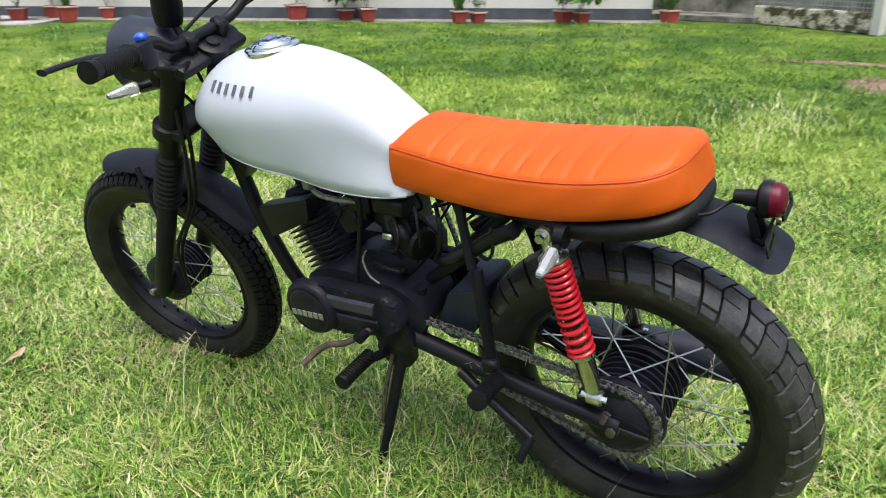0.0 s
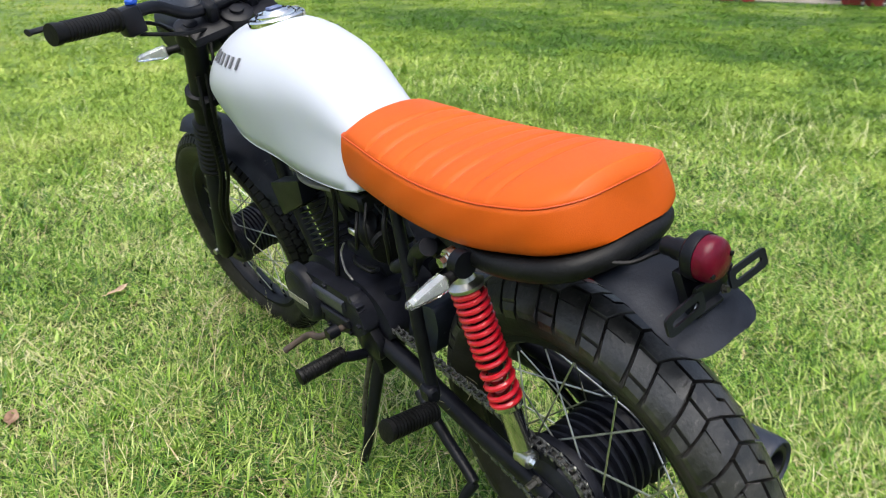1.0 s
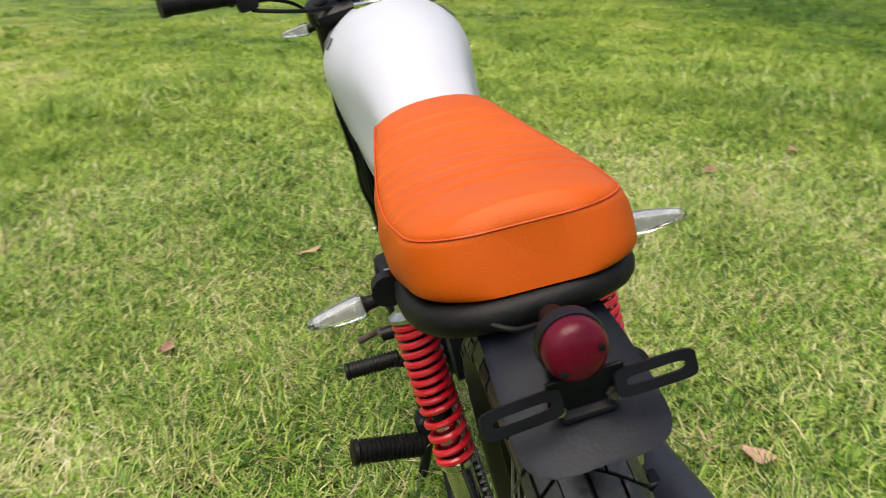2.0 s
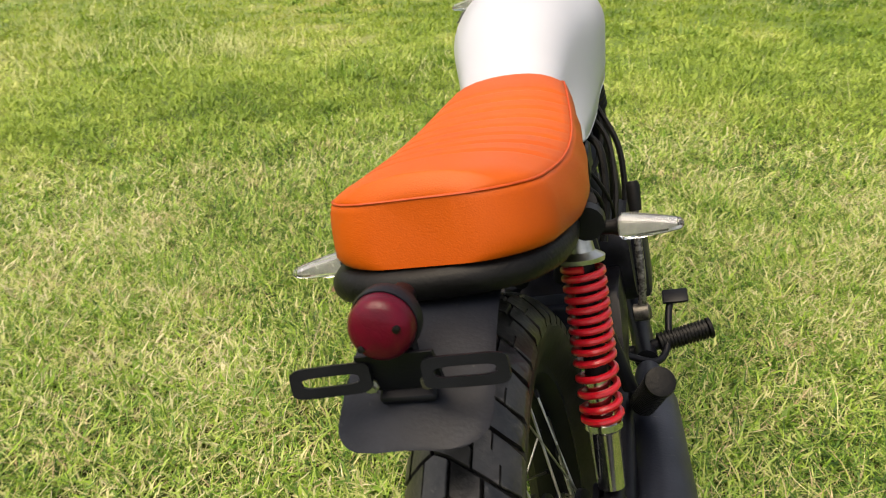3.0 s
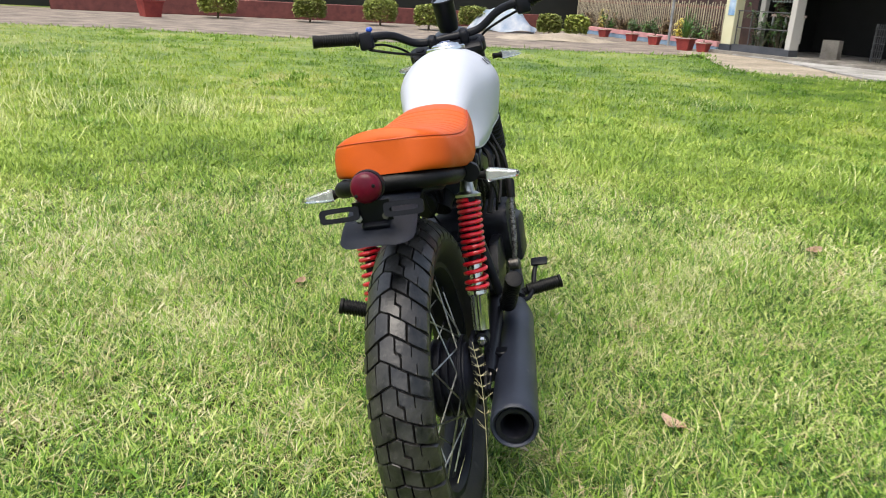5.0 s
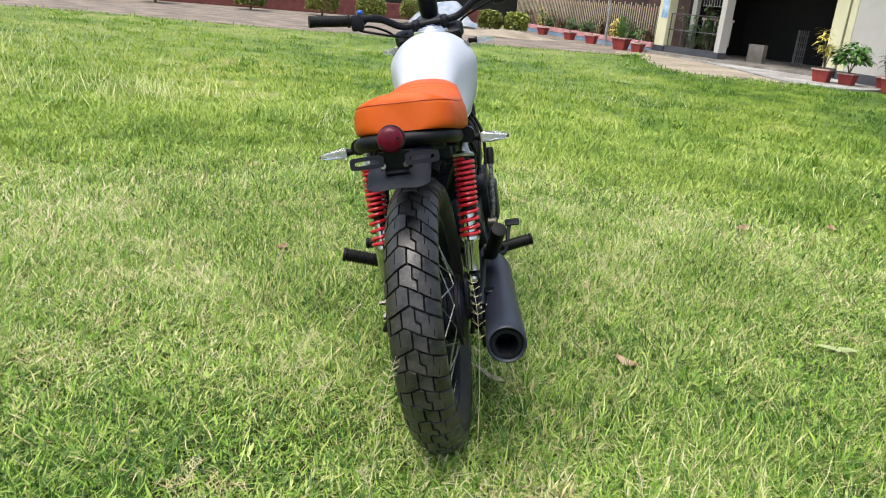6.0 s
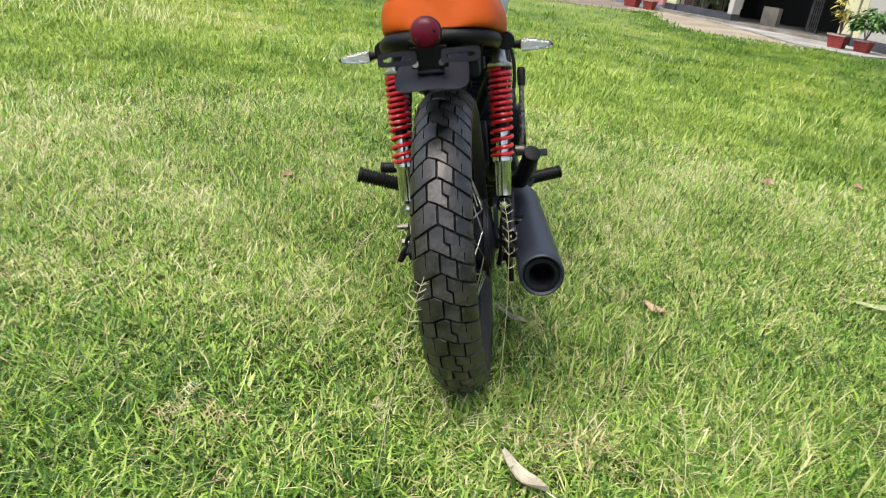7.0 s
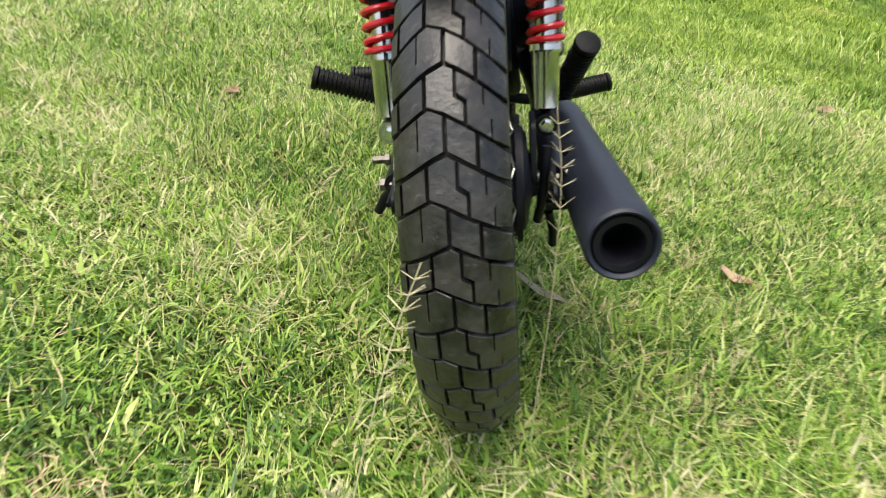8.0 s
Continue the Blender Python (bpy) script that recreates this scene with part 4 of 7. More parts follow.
REAR = V(0, 0, 0.300)
FRONT = V(0, 1.215, 0.288)
RAKE = radians(28)
FORK_WAY = V(0, -math.sin(RAKE), math.cos(RAKE))
HEAD = V(0, 0.84, 0.865)
STEER = Matrix.Translation(HEAD) @ Matrix.Rotation(radians(7), 4, FORK_WAY) @ Matrix.Translation(-HEAD)


def steered(bm):
    bmesh.ops.transform(bm, matrix=STEER, verts=bm.verts)
    return bm


# fuel tank
TANK = [  # y, top, waist height, bottom, half width, half width at the bottom
    (0.365, 0.742, 0.709, 0.676, 0.062, 0.089),
    (0.380, 0.763, 0.724, 0.672, 0.070, 0.095),
    (0.414, 0.790, 0.736, 0.667, 0.077, 0.097),
    (0.453, 0.821, 0.752, 0.664, 0.084, 0.099),
    (0.502, 0.852, 0.772, 0.664, 0.096, 0.102),
    (0.556, 0.877, 0.786, 0.670, 0.107, 0.106),
    (0.624, 0.894, 0.794, 0.685, 0.120, 0.110),
    (0.683, 0.898, 0.795, 0.693, 0.128, 0.117),
    (0.742, 0.895, 0.791, 0.699, 0.127, 0.113),
    (0.795, 0.882, 0.784, 0.708, 0.122, 0.104),
    (0.832, 0.866, 0.778, 0.726, 0.112, 0.091),
    (0.855, 0.842, 0.774, 0.751, 0.097, 0.072),
    (0.865, 0.820, 0.772, 0.766, 0.072, 0.047),
]
TANK_X = 0.005


def tank_power(y):
    """How round the shoulders are: full at the front, creased towards the seat."""
    q = min(1, max(0, (0.62 - y) / 0.14))
    return 1.085 - 0.30 * q * q * (3 - 2 * q)


def tank_ring(y):
    top, mid, low, w, wb = profile(TANK, y)
    e = tank_power(y)
    w *= 1 - 0.05 * (1.085 - e) / 0.30
    ring = []
    for k in range(21):                      # upper half, from the right over the top to the left
        a = math.pi * k / 20
        c, s = math.cos(a), math.sin(a)
        ring.append(V(w * math.copysign(abs(c) ** e, c), y, mid + (top - mid) * abs(s) ** e))
    for k in range(1, 6):                    # left side down
        t = k / 6
        ring.append(V(-(w + (wb - w) * t ** 1.3), y, mid + (low + 0.012 - mid) * t))
    ring += [V(-wb + 0.002, y, low + 0.006), V(-wb + 0.014, y, low), V(0, y, low + 0.012), V(wb - 0.014, y, low), V(wb - 0.002, y, low + 0.006)]
    for k in range(5, 0, -1):
        t = k / 6
        ring.append(V(w + (wb - w) * t ** 1.3, y, mid + (low + 0.012 - mid) * t))
    return [p + V(TANK_X, 0, 0) for p in ring]


bm = B()
ys = [0.365, 0.372, 0.38, 0.395] + [0.414 + 0.02 * i for i in range(20)] + [0.808, 0.822, 0.834, 0.845, 0.855, 0.861, 0.865]
rings = [[bm.verts.new(p) for p in tank_ring(y)] for y in ys]
ring_faces(bm, rings)
for _ in range(2):
    bmesh.ops.smooth_vert(bm, verts=[v for r in rings[1:-1] for v in r[:21]], factor=0.4, use_axis_x=True, use_axis_z=True)
tank = part("fuel_tank", bm, WHITE, bike, "glossy pearl white fuel tank", 75)

bm = B()
for s in (-1, 1):                            # welded seam under the tank's sides
    tube(bm, smooth_line([V(TANK_X + s * (profile(TANK, y)[4] - 0.004), y, profile(TANK, y)[2] + 0.004) for y in (0.372, 0.42, 0.48, 0.54, 0.61, 0.69, 0.75, 0.80)], 4), 0.0022, 6)
part("tank_seam", bm, WHITE, tank)

cap_at, cap_up = V(0.009, 0.702, 0.892), V(0, 0.03, 1).normalized()
bm = lathe(B(), [(-0.004, 0.052), (0.003, 0.052), (0.006, 0.049), (0.005, 0.043), (0.004, 0.041)], cap_at, cap_up, 36)
part("filler_ring", bm, POLISHED, tank, "polished steel filler ring")
bm = lathe(B(), [(0.0, 0.038), (0.009, 0.037), (0.013, 0.032), (0.012, 0.024), (0.016, 0.022), (0.017, 0.012), (0.017, 0.001)], cap_at, cap_up, 36)
part("filler_cap", bm, POLISHED, tank, "chromed filler cap")
bm = box(B(), cap_at + cap_up * 0.0185, (0.026, 0.020, 0.004), None, 0.0018)
part("key_flap", bm, surface("slate_blue_plastic", (0.05, 0.07, 0.16), (0.12, 0.15, 0.28), 60, 0.4, 0.1), tank, "slate blue flap over the lock")


def side_badge(side, y, z, w, h):
    """Plain marks for the maker's lettering, laid on the tank's shoulder."""
    for k in range(6):
        yy = y + (2.5 - k) * 0.0215
        hh = []
        for dz in (-h / 2, h / 2):
            top, mid, low, ww, wb = profile(TANK, yy)
            zz = z + dz
            s = min(max((zz - mid) / (top - mid), 0.0), 0.999) ** (1 / 1.085)
            hh.append(V(TANK_X + side * (ww * (math.sqrt(1 - s * s)) ** 1.085), yy, zz))
        out = V(side, 0, 0.55).normalized()
        bm = B()
        a, b = hh
        d = V(0, w / 2, 0)
        rows = [[a - d + out * 0.0005, a + d + out * 0.0005], [b - d + out * 0.0005, b + d + out * 0.0005]]
        vs = [bm.verts.new(p) for p in (rows[0][0], rows[0][1], rows[1][1], rows[1][0])]
        vt = [bm.verts.new(v.co + out * 0.0022) for v in vs]
        bm.faces.new(vt)
        for i in range(4):
            bm.faces.new((vs[i], vs[(i + 1) % 4], vt[(i + 1) % 4], vt[i]))
        part("badge_mark", bm, SILVER, tank, "grey metallic badge mark")


side_badge(-1, 0.720, 0.847, 0.0062, 0.0165)
side_badge(1, 0.720, 0.847, 0.0062, 0.0165)

# seat: a padded bench with cross tucks
SEAT_KEYS = [  # y, edge height, bottom, half width at the edge, crown, how far the foot stands out
    (-0.110, 0.7864, 0.7327, 0.0897, 0.0119, 0.0030),
    (-0.030, 0.7708, 0.7154, 0.1001, 0.0142, 0.0068),
    (0.050, 0.7600, 0.6998, 0.1090, 0.0155, 0.0089),
    (0.150, 0.7530, 0.6902, 0.1074, 0.0155, 0.0081),
    (0.250, 0.7535, 0.6876, 0.0986, 0.0148, 0.0069),
    (0.340, 0.7592, 0.6887, 0.0879, 0.0162, 0.0059),
    (0.410, 0.7626, 0.6900, 0.0786, 0.0179, 0.0052),
]
SEAT = [tuple(v) for v in smooth_line(SEAT_KEYS, 6)]
SEAT_X = 0.005
S0, S1 = -0.090, 0.396
TUCKS = [0.020 + 0.041 * k for k in range(8)]


def seat_half(y):
    """Half width with the corners rounded off in plan."""
    w = profile(SEAT, y)[2]
    for end, r in ((S0, 0.058), (S1, 0.010)):
        d = abs(y - end)
        if d < r:
            w -= r * (1 - math.sqrt(max(0.0, 1 - (1 - d / r) ** 2)))
    return w


def seat_set(p):
    """The bench sits a little askew on its frame."""
    dx = p.x - SEAT_X
    return V(p.x, p.y - 0.072 * dx, p.z - 0.0106 * dx)


def seat_row(y):
    edge, low, _, crown, flare = profile(SEAT, y)
    w = seat_half(y)
    ends = min(1.0, (y - S0) / 0.014, (S1 - y) / 0.02) ** 0.6 if S0 < y < S1 else 0.0
    rise = 0.009 * ends
    crown *= ends
    groove = sum(math.exp(-((y - k) / 0.0036) ** 2) for k in TUCKS)
    back = 0.014 * min(1, max(0, 1 - (y - S0) / 0.12))
    row = []
    for t in (0.0, 0.04, 0.12, 0.3, 0.5, 0.7, 0.88, 0.96, 1.0):
        puff = 0.004 * math.sin(math.pi * t) - 0.006 * max(0, 1 - t / 0.12) ** 2 + 0.0012 * math.sin(y * 61 + t * 4) * math.sin(math.pi * t)
        row.append((w + flare * (1 - t) + puff - (0.0025 if t == 1.0 else 0), y - back * (1 - t), low + (edge - low) * t))
    for u in (0.97, 0.9, 0.8, 0.65, 0.45, 0.22):
        g = 0.004 * groove * min(1, (0.95 - u) * 12) if u < 0.95 else 0
        row.append((w * u, y, edge + crown * (1 - u ** 2.2) + rise * (1 - u ** 6) - g))
    mid = V(SEAT_X, y, edge + crown + rise - 0.004 * groove)
    pts = [V(SEAT_X - x, yy, z) for x, yy, z in row] + [mid] + [V(SEAT_X + x, yy, z) for x, yy, z in row[::-1]]
    return [seat_set(p) for p in pts]


bm = B()
ys = [S0 + (S1 - S0) * (0.5 - 0.5 * math.cos(math.pi * i / 150)) for i in range(151)]
rows = grid(bm, [seat_row(y) for y in ys])
bm.faces.new(rows[0])
bm.faces.new(rows[-1][::-1])
for r0, r1 in zip(rows, rows[1:]):
    bm.faces.new((r0[0], r1[0], r1[-1], r0[-1]))
seat = part("seat", bm, ORANGE, bike, "orange leatherette seat with stitched cross tucks", 50)
bm = B()
rim = []
for y in ys[2:-2:3]:
    edge = profile(SEAT, y)[0]
    rim.append(V(-seat_half(y) + 0.0012, y, edge + 0.0008))
loop = [seat_set(p + V(SEAT_X, 0, 0)) for p in rim] + [seat_set(V(SEAT_X - p.x, p.y, p.z)) for p in rim[::-1]]
tube(bm, loop, 0.0012, 6, closed=True)
part("piping", bm, THREAD, seat, "darker orange seam piping")
bm = slab(B(), rounded([(-0.075, -0.08), (-0.075, 0.08), (0.36, 0.07), (0.36, -0.07)], 0.03), 0, 0.006, 0.001, 1,
          Matrix.Translation((0, 0, 0.690)) @ Matrix(((0, 0, 1, 0), (0, 1, 0, 0), (1, 0, 0, 0), (0, 0, 0, 1))))
part("seat_base", bm, MATT, seat)

# frame
frame_tubes = {
    "seat_rail": [(-0.05, 0.30, 0.692), (-0.07, 0.20, 0.688), (-0.090, 0.11, 0.683), (-0.100, 0.04, 0.686), (-0.097, -0.025, 0.696),
                  (-0.080, -0.073, 0.706), (-0.045, -0.095, 0.711), (0, -0.100, 0.712)],
    "stay_tube": [(-0.112, 0.15, 0.672), (-0.096, 0.21, 0.630), (-0.062, 0.30, 0.550), (-0.030, 0.385, 0.474)],
    "peg_tube": [(-0.105, 0.232, 0.575), (-0.112, 0.226, 0.52), (-0.118, 0.218, 0.44), (-0.120, 0.214, 0.385)],
    "cradle_tube": [(-0.05, 0.405, 0.46), (-0.055, 0.41, 0.38), (-0.06, 0.44, 0.315), (-0.06, 0.52, 0.29)],
}
for nm, pts in frame_tubes.items():
    r = {"seat_rail": 0.015, "stay_tube": 0.013, "peg_tube": 0.0105, "cradle_tube": 0.015}[nm]
    if nm == "seat_rail":
        line = pts + [tuple(p) for p in mirror(pts)[::-1][1:]]
        part(nm, tube(B(), smooth_line(line, 6), r, 14), RUBBER, bike, "padded black seat loop")
    else:
        for side in (pts, mirror(pts)):
            if nm == "peg_tube" and side[0][0] > 0:
                side = [(0.078, 0.232, 0.575), (0.090, 0.222, 0.52), (0.108, 0.214, 0.44), (0.120, 0.212, 0.385)]
            part(nm, tube(B(), smooth_line(side, 5), r, 12), BLACK, bike)
part("backbone", tube(B(), [(0, 0.86, 0.80), (0, 0.6, 0.72), (0, 0.3, 0.665)], 0.022, 12), BLACK, bike)
part("downtube", tube(B(), smooth_line([(0, 0.865, 0.80), (0, 0.885, 0.70), (0, 0.86, 0.52), (0, 0.80, 0.36), (0, 0.72, 0.30), (0, 0.5, 0.285)], 6), 0.0165, 14), BLACK, bike)
part("steering_head", tube(B(), [HEAD - FORK_WAY * 0.12, HEAD - FORK_WAY * 0.008], 0.026, 16), BLACK, bike)
bm = slab(B(), rounded([(0.79, 0.70), (0.87, 0.74), (0.90, 0.66), (0.86, 0.60)], 0.01), -0.02, 0.02, 0.002)
part("gusset", bm, BLACK, bike)

# swing arm
for s in (-1, 1):
    out = 0.106 if s > 0 else 0.092
    pts = [(s * 0.084, 0.435, 0.366), (s * (out - 0.008), 0.30, 0.342), (s * (out - 0.003), 0.15, 0.320), (s * out, -0.01, 0.302)]
    part("swing_arm", tube(B(), smooth_line(pts, 4), [0.018] * 5 + [0.016] * 8, 14), BLACK, bike, "black tubular swing arm")
    bm = slab(B(), rounded([(0.06, 0.330), (0.05, 0.292), (-0.060, 0.280), (-0.065, 0.302), (-0.03, 0.318)], 0.008), s * (out - 0.004), s * (out + 0.001), 0.001)
    part("axle_plate", bm, BLACK, bike)
    part("chain_adjuster", tube(B(), [(s * (out + 0.004), 0.02, 0.302), (s * (out + 0.004), -0.062, 0.296)], 0.0035, 8), BLACK, bike)
bm = tube(B(), [(-0.105, 0.43, 0.366), (0.105, 0.43, 0.366)], 0.02, 14)
part("pivot_tube", bm, BLACK, bike)
bm = slab(B(), rounded([(0.465, 0.40), (0.425, 0.41), (0.395, 0.375), (0.405, 0.335), (0.455, 0.335)], 0.012), -0.108, -0.09, 0.004)
part("frame_plate", bm, BLACK, bike, "black frame plate with scuffed edges")
bm = slab(B(), rounded([(0.46, 0.45), (0.36, 0.455), (0.30, 0.40), (0.26, 0.372), (0.30, 0.345), (0.42, 0.35), (0.47, 0.37)], 0.015), 0.09, 0.112, 0.004)
part("frame_plate", bm, BLACK, bike)


def bolt(at, way, r, h, mat, parent):
    at, way = Vector(at), Vector(way).normalized()
    bm = lathe(B(), [(0, r * 1.5), (h * 0.25, r * 1.5), (h * 0.25, r), (h, r), (h, r * 0.5)], at, way, 6)
    part("bolt", bm, mat, parent, sharp=20)


bolt((-0.096, 0, 0.300), (-1, 0, 0), 0.009, 0.018, DARK_STEEL, bike)
bolt((0.108, 0, 0.300), (1, 0, 0), 0.010, 0.016, DARK_STEEL, bike)
bolt((-0.100, 0.010, 0.330), (-1, 0, 0), 0.0055, 0.022, DARK_STEEL, bike)

# rear shock absorbers
for s in (-1, 1):
    top, low = V(s * 0.106, 0.098, 0.676), V(s * 0.099, 0.030, 0.362)
    way = (top - low).normalized()
    shock = part("shock_absorber", tube(B(), [low + way * 0.035, low + way * 0.145, low + way * 0.15, low + way * 0.30], [0.0068, 0.0068, 0.0125, 0.0125], 12), RUBBER, bike, "shock absorber with red coil spring")
    part("spring_seat", lathe(B(), [(0, 0.010), (0.001, 0.024), (0.006, 0.025), (0.008, 0.022), (0.012, 0.015), (0.036, 0.011)], low + way * 0.273, way, 20), STEEL, shock)
    part("damper_sleeve", lathe(B(), [(0.014, 0.008), (0.018, 0.0155), (0.084, 0.0175), (0.088, 0.021), (0.095, 0.021), (0.096, 0.0132), (0.150, 0.0132), (0.152, 0.006)], low, way, 20), CHROME, shock,
         "chromed damper sleeve")
    u = way.orthogonal().normalized()
    v = way.cross(u)
    pts, a, h = [], 0.0, 0.096
    while h < 0.269:
        f = (h - 0.096) / 0.173
        pts.append(low + way * h + 0.0205 * (math.cos(a) * u + math.sin(a) * v))
        step = 2 * math.pi / 14
        a += step
        pitch = 0.0175 if 0.06 < f < 0.42 else 0.0115
        pitch = 0.0075 if f < 0.03 or f > 0.97 else pitch
        h += pitch / 14
    part("coil_spring", tube(B(), pts, 0.0041, 8), RED, shock, "glossy red coil spring")
    part("upper_eye", lathe(B(), [(-0.013, 0.006), (-0.013, 0.013), (0.013, 0.013), (0.013, 0.006)], top, (1, 0, 0), 16), STEEL, shock)
    part("lower_eye", lathe(B(), [(-0.012, 0.006), (-0.012, 0.014), (0.012, 0.014), (0.012, 0.006)], low, (0, 1, 0), 16), STEEL if s < 0 else BLACK, shock)
    bolt(top + V(s * 0.013, 0, 0), (s, 0, 0), 0.0075, 0.013, CHROME, shock)
    bolt(low + V(0, -0.012, 0), (0, -1, 0), 0.0065, 0.010, POLISHED, shock)
    bolt(low + V(0, 0.012, 0), (0, 1, 0), 0.0065, 0.012, CHROME, shock)
    part("shock_bracket", slab(B(), rounded([(0.05, 0.375), (-0.01, 0.375), (-0.03, 0.30), (0.05, 0.30)], 0.012), s * 0.078, s * 0.085, 0.001), BLACK, bike)

# rear mudguard, tail lamp and plate holder
prof = smooth_line([(0, -0.02, 0.690), (0, -0.08, 0.696), (0, -0.13, 0.689), (0, -0.172, 0.673), (0, -0.202, 0.658), (0, -0.230, 0.642)], 9)
rows = []
for i, p in enumerate(prof):
    f = i / (len(prof) - 1)
    w = 0.054 + 0.008 * min(1, f * 1.6)
    if f > 0.78:
        w -= 0.040 * (1 - math.sqrt(max(0, 1 - ((f - 0.78) / 0.22) ** 2)))
    rows.append([p + V(w * u, 0, -0.010 * (u * w / 0.062) ** 2) for u in (-1, -0.85, -0.6, -0.3, 0, 0.3, 0.6, 0.85, 1)])
bm = B()
grid(bm, rows)
bmesh.ops.solidify(bm, geom=bm.faces, thickness=0.0035)
mudguard = part("rear_mudguard", bm, MATT, bike, "scuffed matt black rear mudguard")

lamp_at, lamp_way = V(-0.003, -0.187, 0.728), V(0, -0.97, 0.05).normalized()
lamp = part("tail_lamp", lathe(B(), [(-0.040, 0.004), (-0.040, 0.0105), (-0.026, 0.0105), (-0.026, 0.012), (-0.009, 0.0125), (-0.007, 0.0215), (-0.003, 0.0260), (0.006, 0.0268), (0.010, 0.0258), (0.010, 0.019)], lamp_at, lamp_way, 32), BLACK, bike, "round red tail lamp in a black shell")
part("lamp_lens", lathe(B(), [(0.006, 0.0245), (0.018, 0.0245), (0.023, 0.0228), (0.027, 0.0185), (0.029, 0.011), (0.0305, 0.002)], lamp_at, lamp_way, 36), LENS_RED, lamp, "domed dark red lens")
for x, z in ((-0.014, -0.010), (0.016, 0.003)):
    part("lens_screw", lathe(B(), [(0, 0.0028), (0.004, 0.0028), (0.0045, 0.001)], lamp_at + lamp_way * 0.0255 + V(x, 0, z), lamp_way, 10), RUBBER, lamp)
part("lamp_bracket", slab(B(), rounded([(-0.168, 0.712), (-0.180, 0.712), (-0.196, 0.662), (-0.182, 0.662)], 0.004), -0.022, 0.008, 0.001), BLACK, lamp)
part("lamp_cable", tube(B(), smooth_line([(-0.008, -0.150, 0.724), (-0.012, -0.138, 0.716), (-0.03, -0.122, 0.708), (-0.05, -0.10, 0.712), (-0.055, -0.06, 0.712)], 5), 0.0028, 6), RUBBER, lamp)


def slotted(side, y, z):
    """One arm of the plate holder: a strip with a long slot."""
    bm = B()
    L, H, a, b = 0.064, 0.0235, 0.046, 0.0080
    n = 24
    outer, inner = [], []
    for k in range(n):
        w = 2 * math.pi * k / n
        c, s = math.cos(w), math.sin(w)
        outer.append((L / 2 * math.copysign(abs(c) ** 0.35, c), H / 2 * math.copysign(abs(s) ** 0.35, s)))
        inner.append((a / 2 * math.copysign(abs(c) ** 0.4, c), b / 2 * math.copysign(abs(s) ** 0.6, s)))
    m = Matrix.Translation((side * 0.052, y, z)) @ Matrix.Rotation(radians(4 if side < 0 else 0), 4, "Z") @ Matrix.Rotation(radians(-14), 4, "X")
    vs = [[bm.verts.new(m @ V(x, d, zz)) for x, zz in ring] for ring, d in ((outer, 0), (inner, 0), (inner, 0.003), (outer, 0.003))]
    for r0, r1 in zip(vs, vs[1:] + vs[:1]):
        for k in range(n):
            bm.faces.new((r0[k], r0[(k + 1) % n], r1[(k + 1) % n], r1[k]))
    return bm


holder = part("plate_holder", slab(B(), rounded([(-0.202, 0.708), (-0.206, 0.708), (-0.196, 0.672), (-0.192, 0.672)], 0.001), -0.03, 0.03, 0.0008, 1), BLACK, bike, "black slotted plate holder")
for s in (-1, 1):
    part("slotted_arm", slotted(s, -0.210, 0.692), BLACK, holder)
part("holder_foot", box(B(), (0, -0.192, 0.669), (0.045, 0.02, 0.008), pose(0, 0, 0, 30), 0.002), BLACK, holder)
bolt((-0.024, -0.202, 0.681), (0, -1, 0.1), 0.004, 0.006, STEEL, holder)
bolt((0.02, -0.202, 0.681), (0, -1, 0.1), 0.004, 0.006, DARK_STEEL, holder)


def indicator(root, tip, mat_parent, turn=True):
    """A stalk and a clear wedge-shaped lens, wide at the root."""
    root, tip = Vector(root), Vector(tip)
    way = (tip - root).normalized()
    base = root + way * ((tip - root).length - 0.062)
    up = (V(0, 0, 1) - way * way.z).normalized()
    fwd = way.cross(up)
    ind_bm = tube(B(), [root, root + way * 0.012, base - way * 0.006, base], [0.0085, 0.0075, 0.0075, 0.010], 12)
    if turn:
        steered(ind_bm)
    ind = part("indicator", ind_bm, RUBBER, mat_parent, "indicator with a clear wedge lens")
    bm = B()
    rings = []
    for f, h, d in ((0, 0.0085, 0.007), (0.06, 0.0125, 0.0095), (0.3, 0.0115, 0.0095), (0.75, 0.0075, 0.0075), (0.95, 0.005, 0.005), (1.0, 0.002, 0.003)):
        c = base + way * 0.062 * f
        rings.append([bm.verts.new(c + up * (h * a) + fwd * (d * b)) for a, b in
                      ((1, 0.55), (0.55, 1), (-0.55, 1), (-1, 0.55), (-1, -0.55), (-0.55, -1), (0.55, -1), (1, -0.55))])
    ring_faces(bm, rings)
    if turn:
        steered(bm)
    part("lens", bm, CLEAR, ind, "clear faceted plastic lens", 25)
    bm = B()
    rings = []
    for f, h in ((0.03, 0.0075), (0.2, 0.0068), (0.6, 0.0040), (0.88, 0.0014)):
        c = base + way * 0.062 * f
        rings.append([bm.verts.new(c + up * (h * a) + fwd * (0.0040 * b)) for a, b in ((1, 1), (-1, 1), (-1, -1), (1, -1))])
    ring_faces(bm, rings)
    if turn:
        steered(bm)
    part("reflector", bm, REFLECTOR, ind, "silver reflector inside the lens", 20)


for s in (-1, 1):
    indicator((s * 0.116, 0.068, 0.674), (s * 0.2115, 0.061, 0.669), bike, False)
    part("indicator_clamp", lathe(B(), [(-0.008, 0.018), (0.008, 0.018)], (s * 0.12, 0.066, 0.682), (0, 1, 0), 14), BLACK, bike)

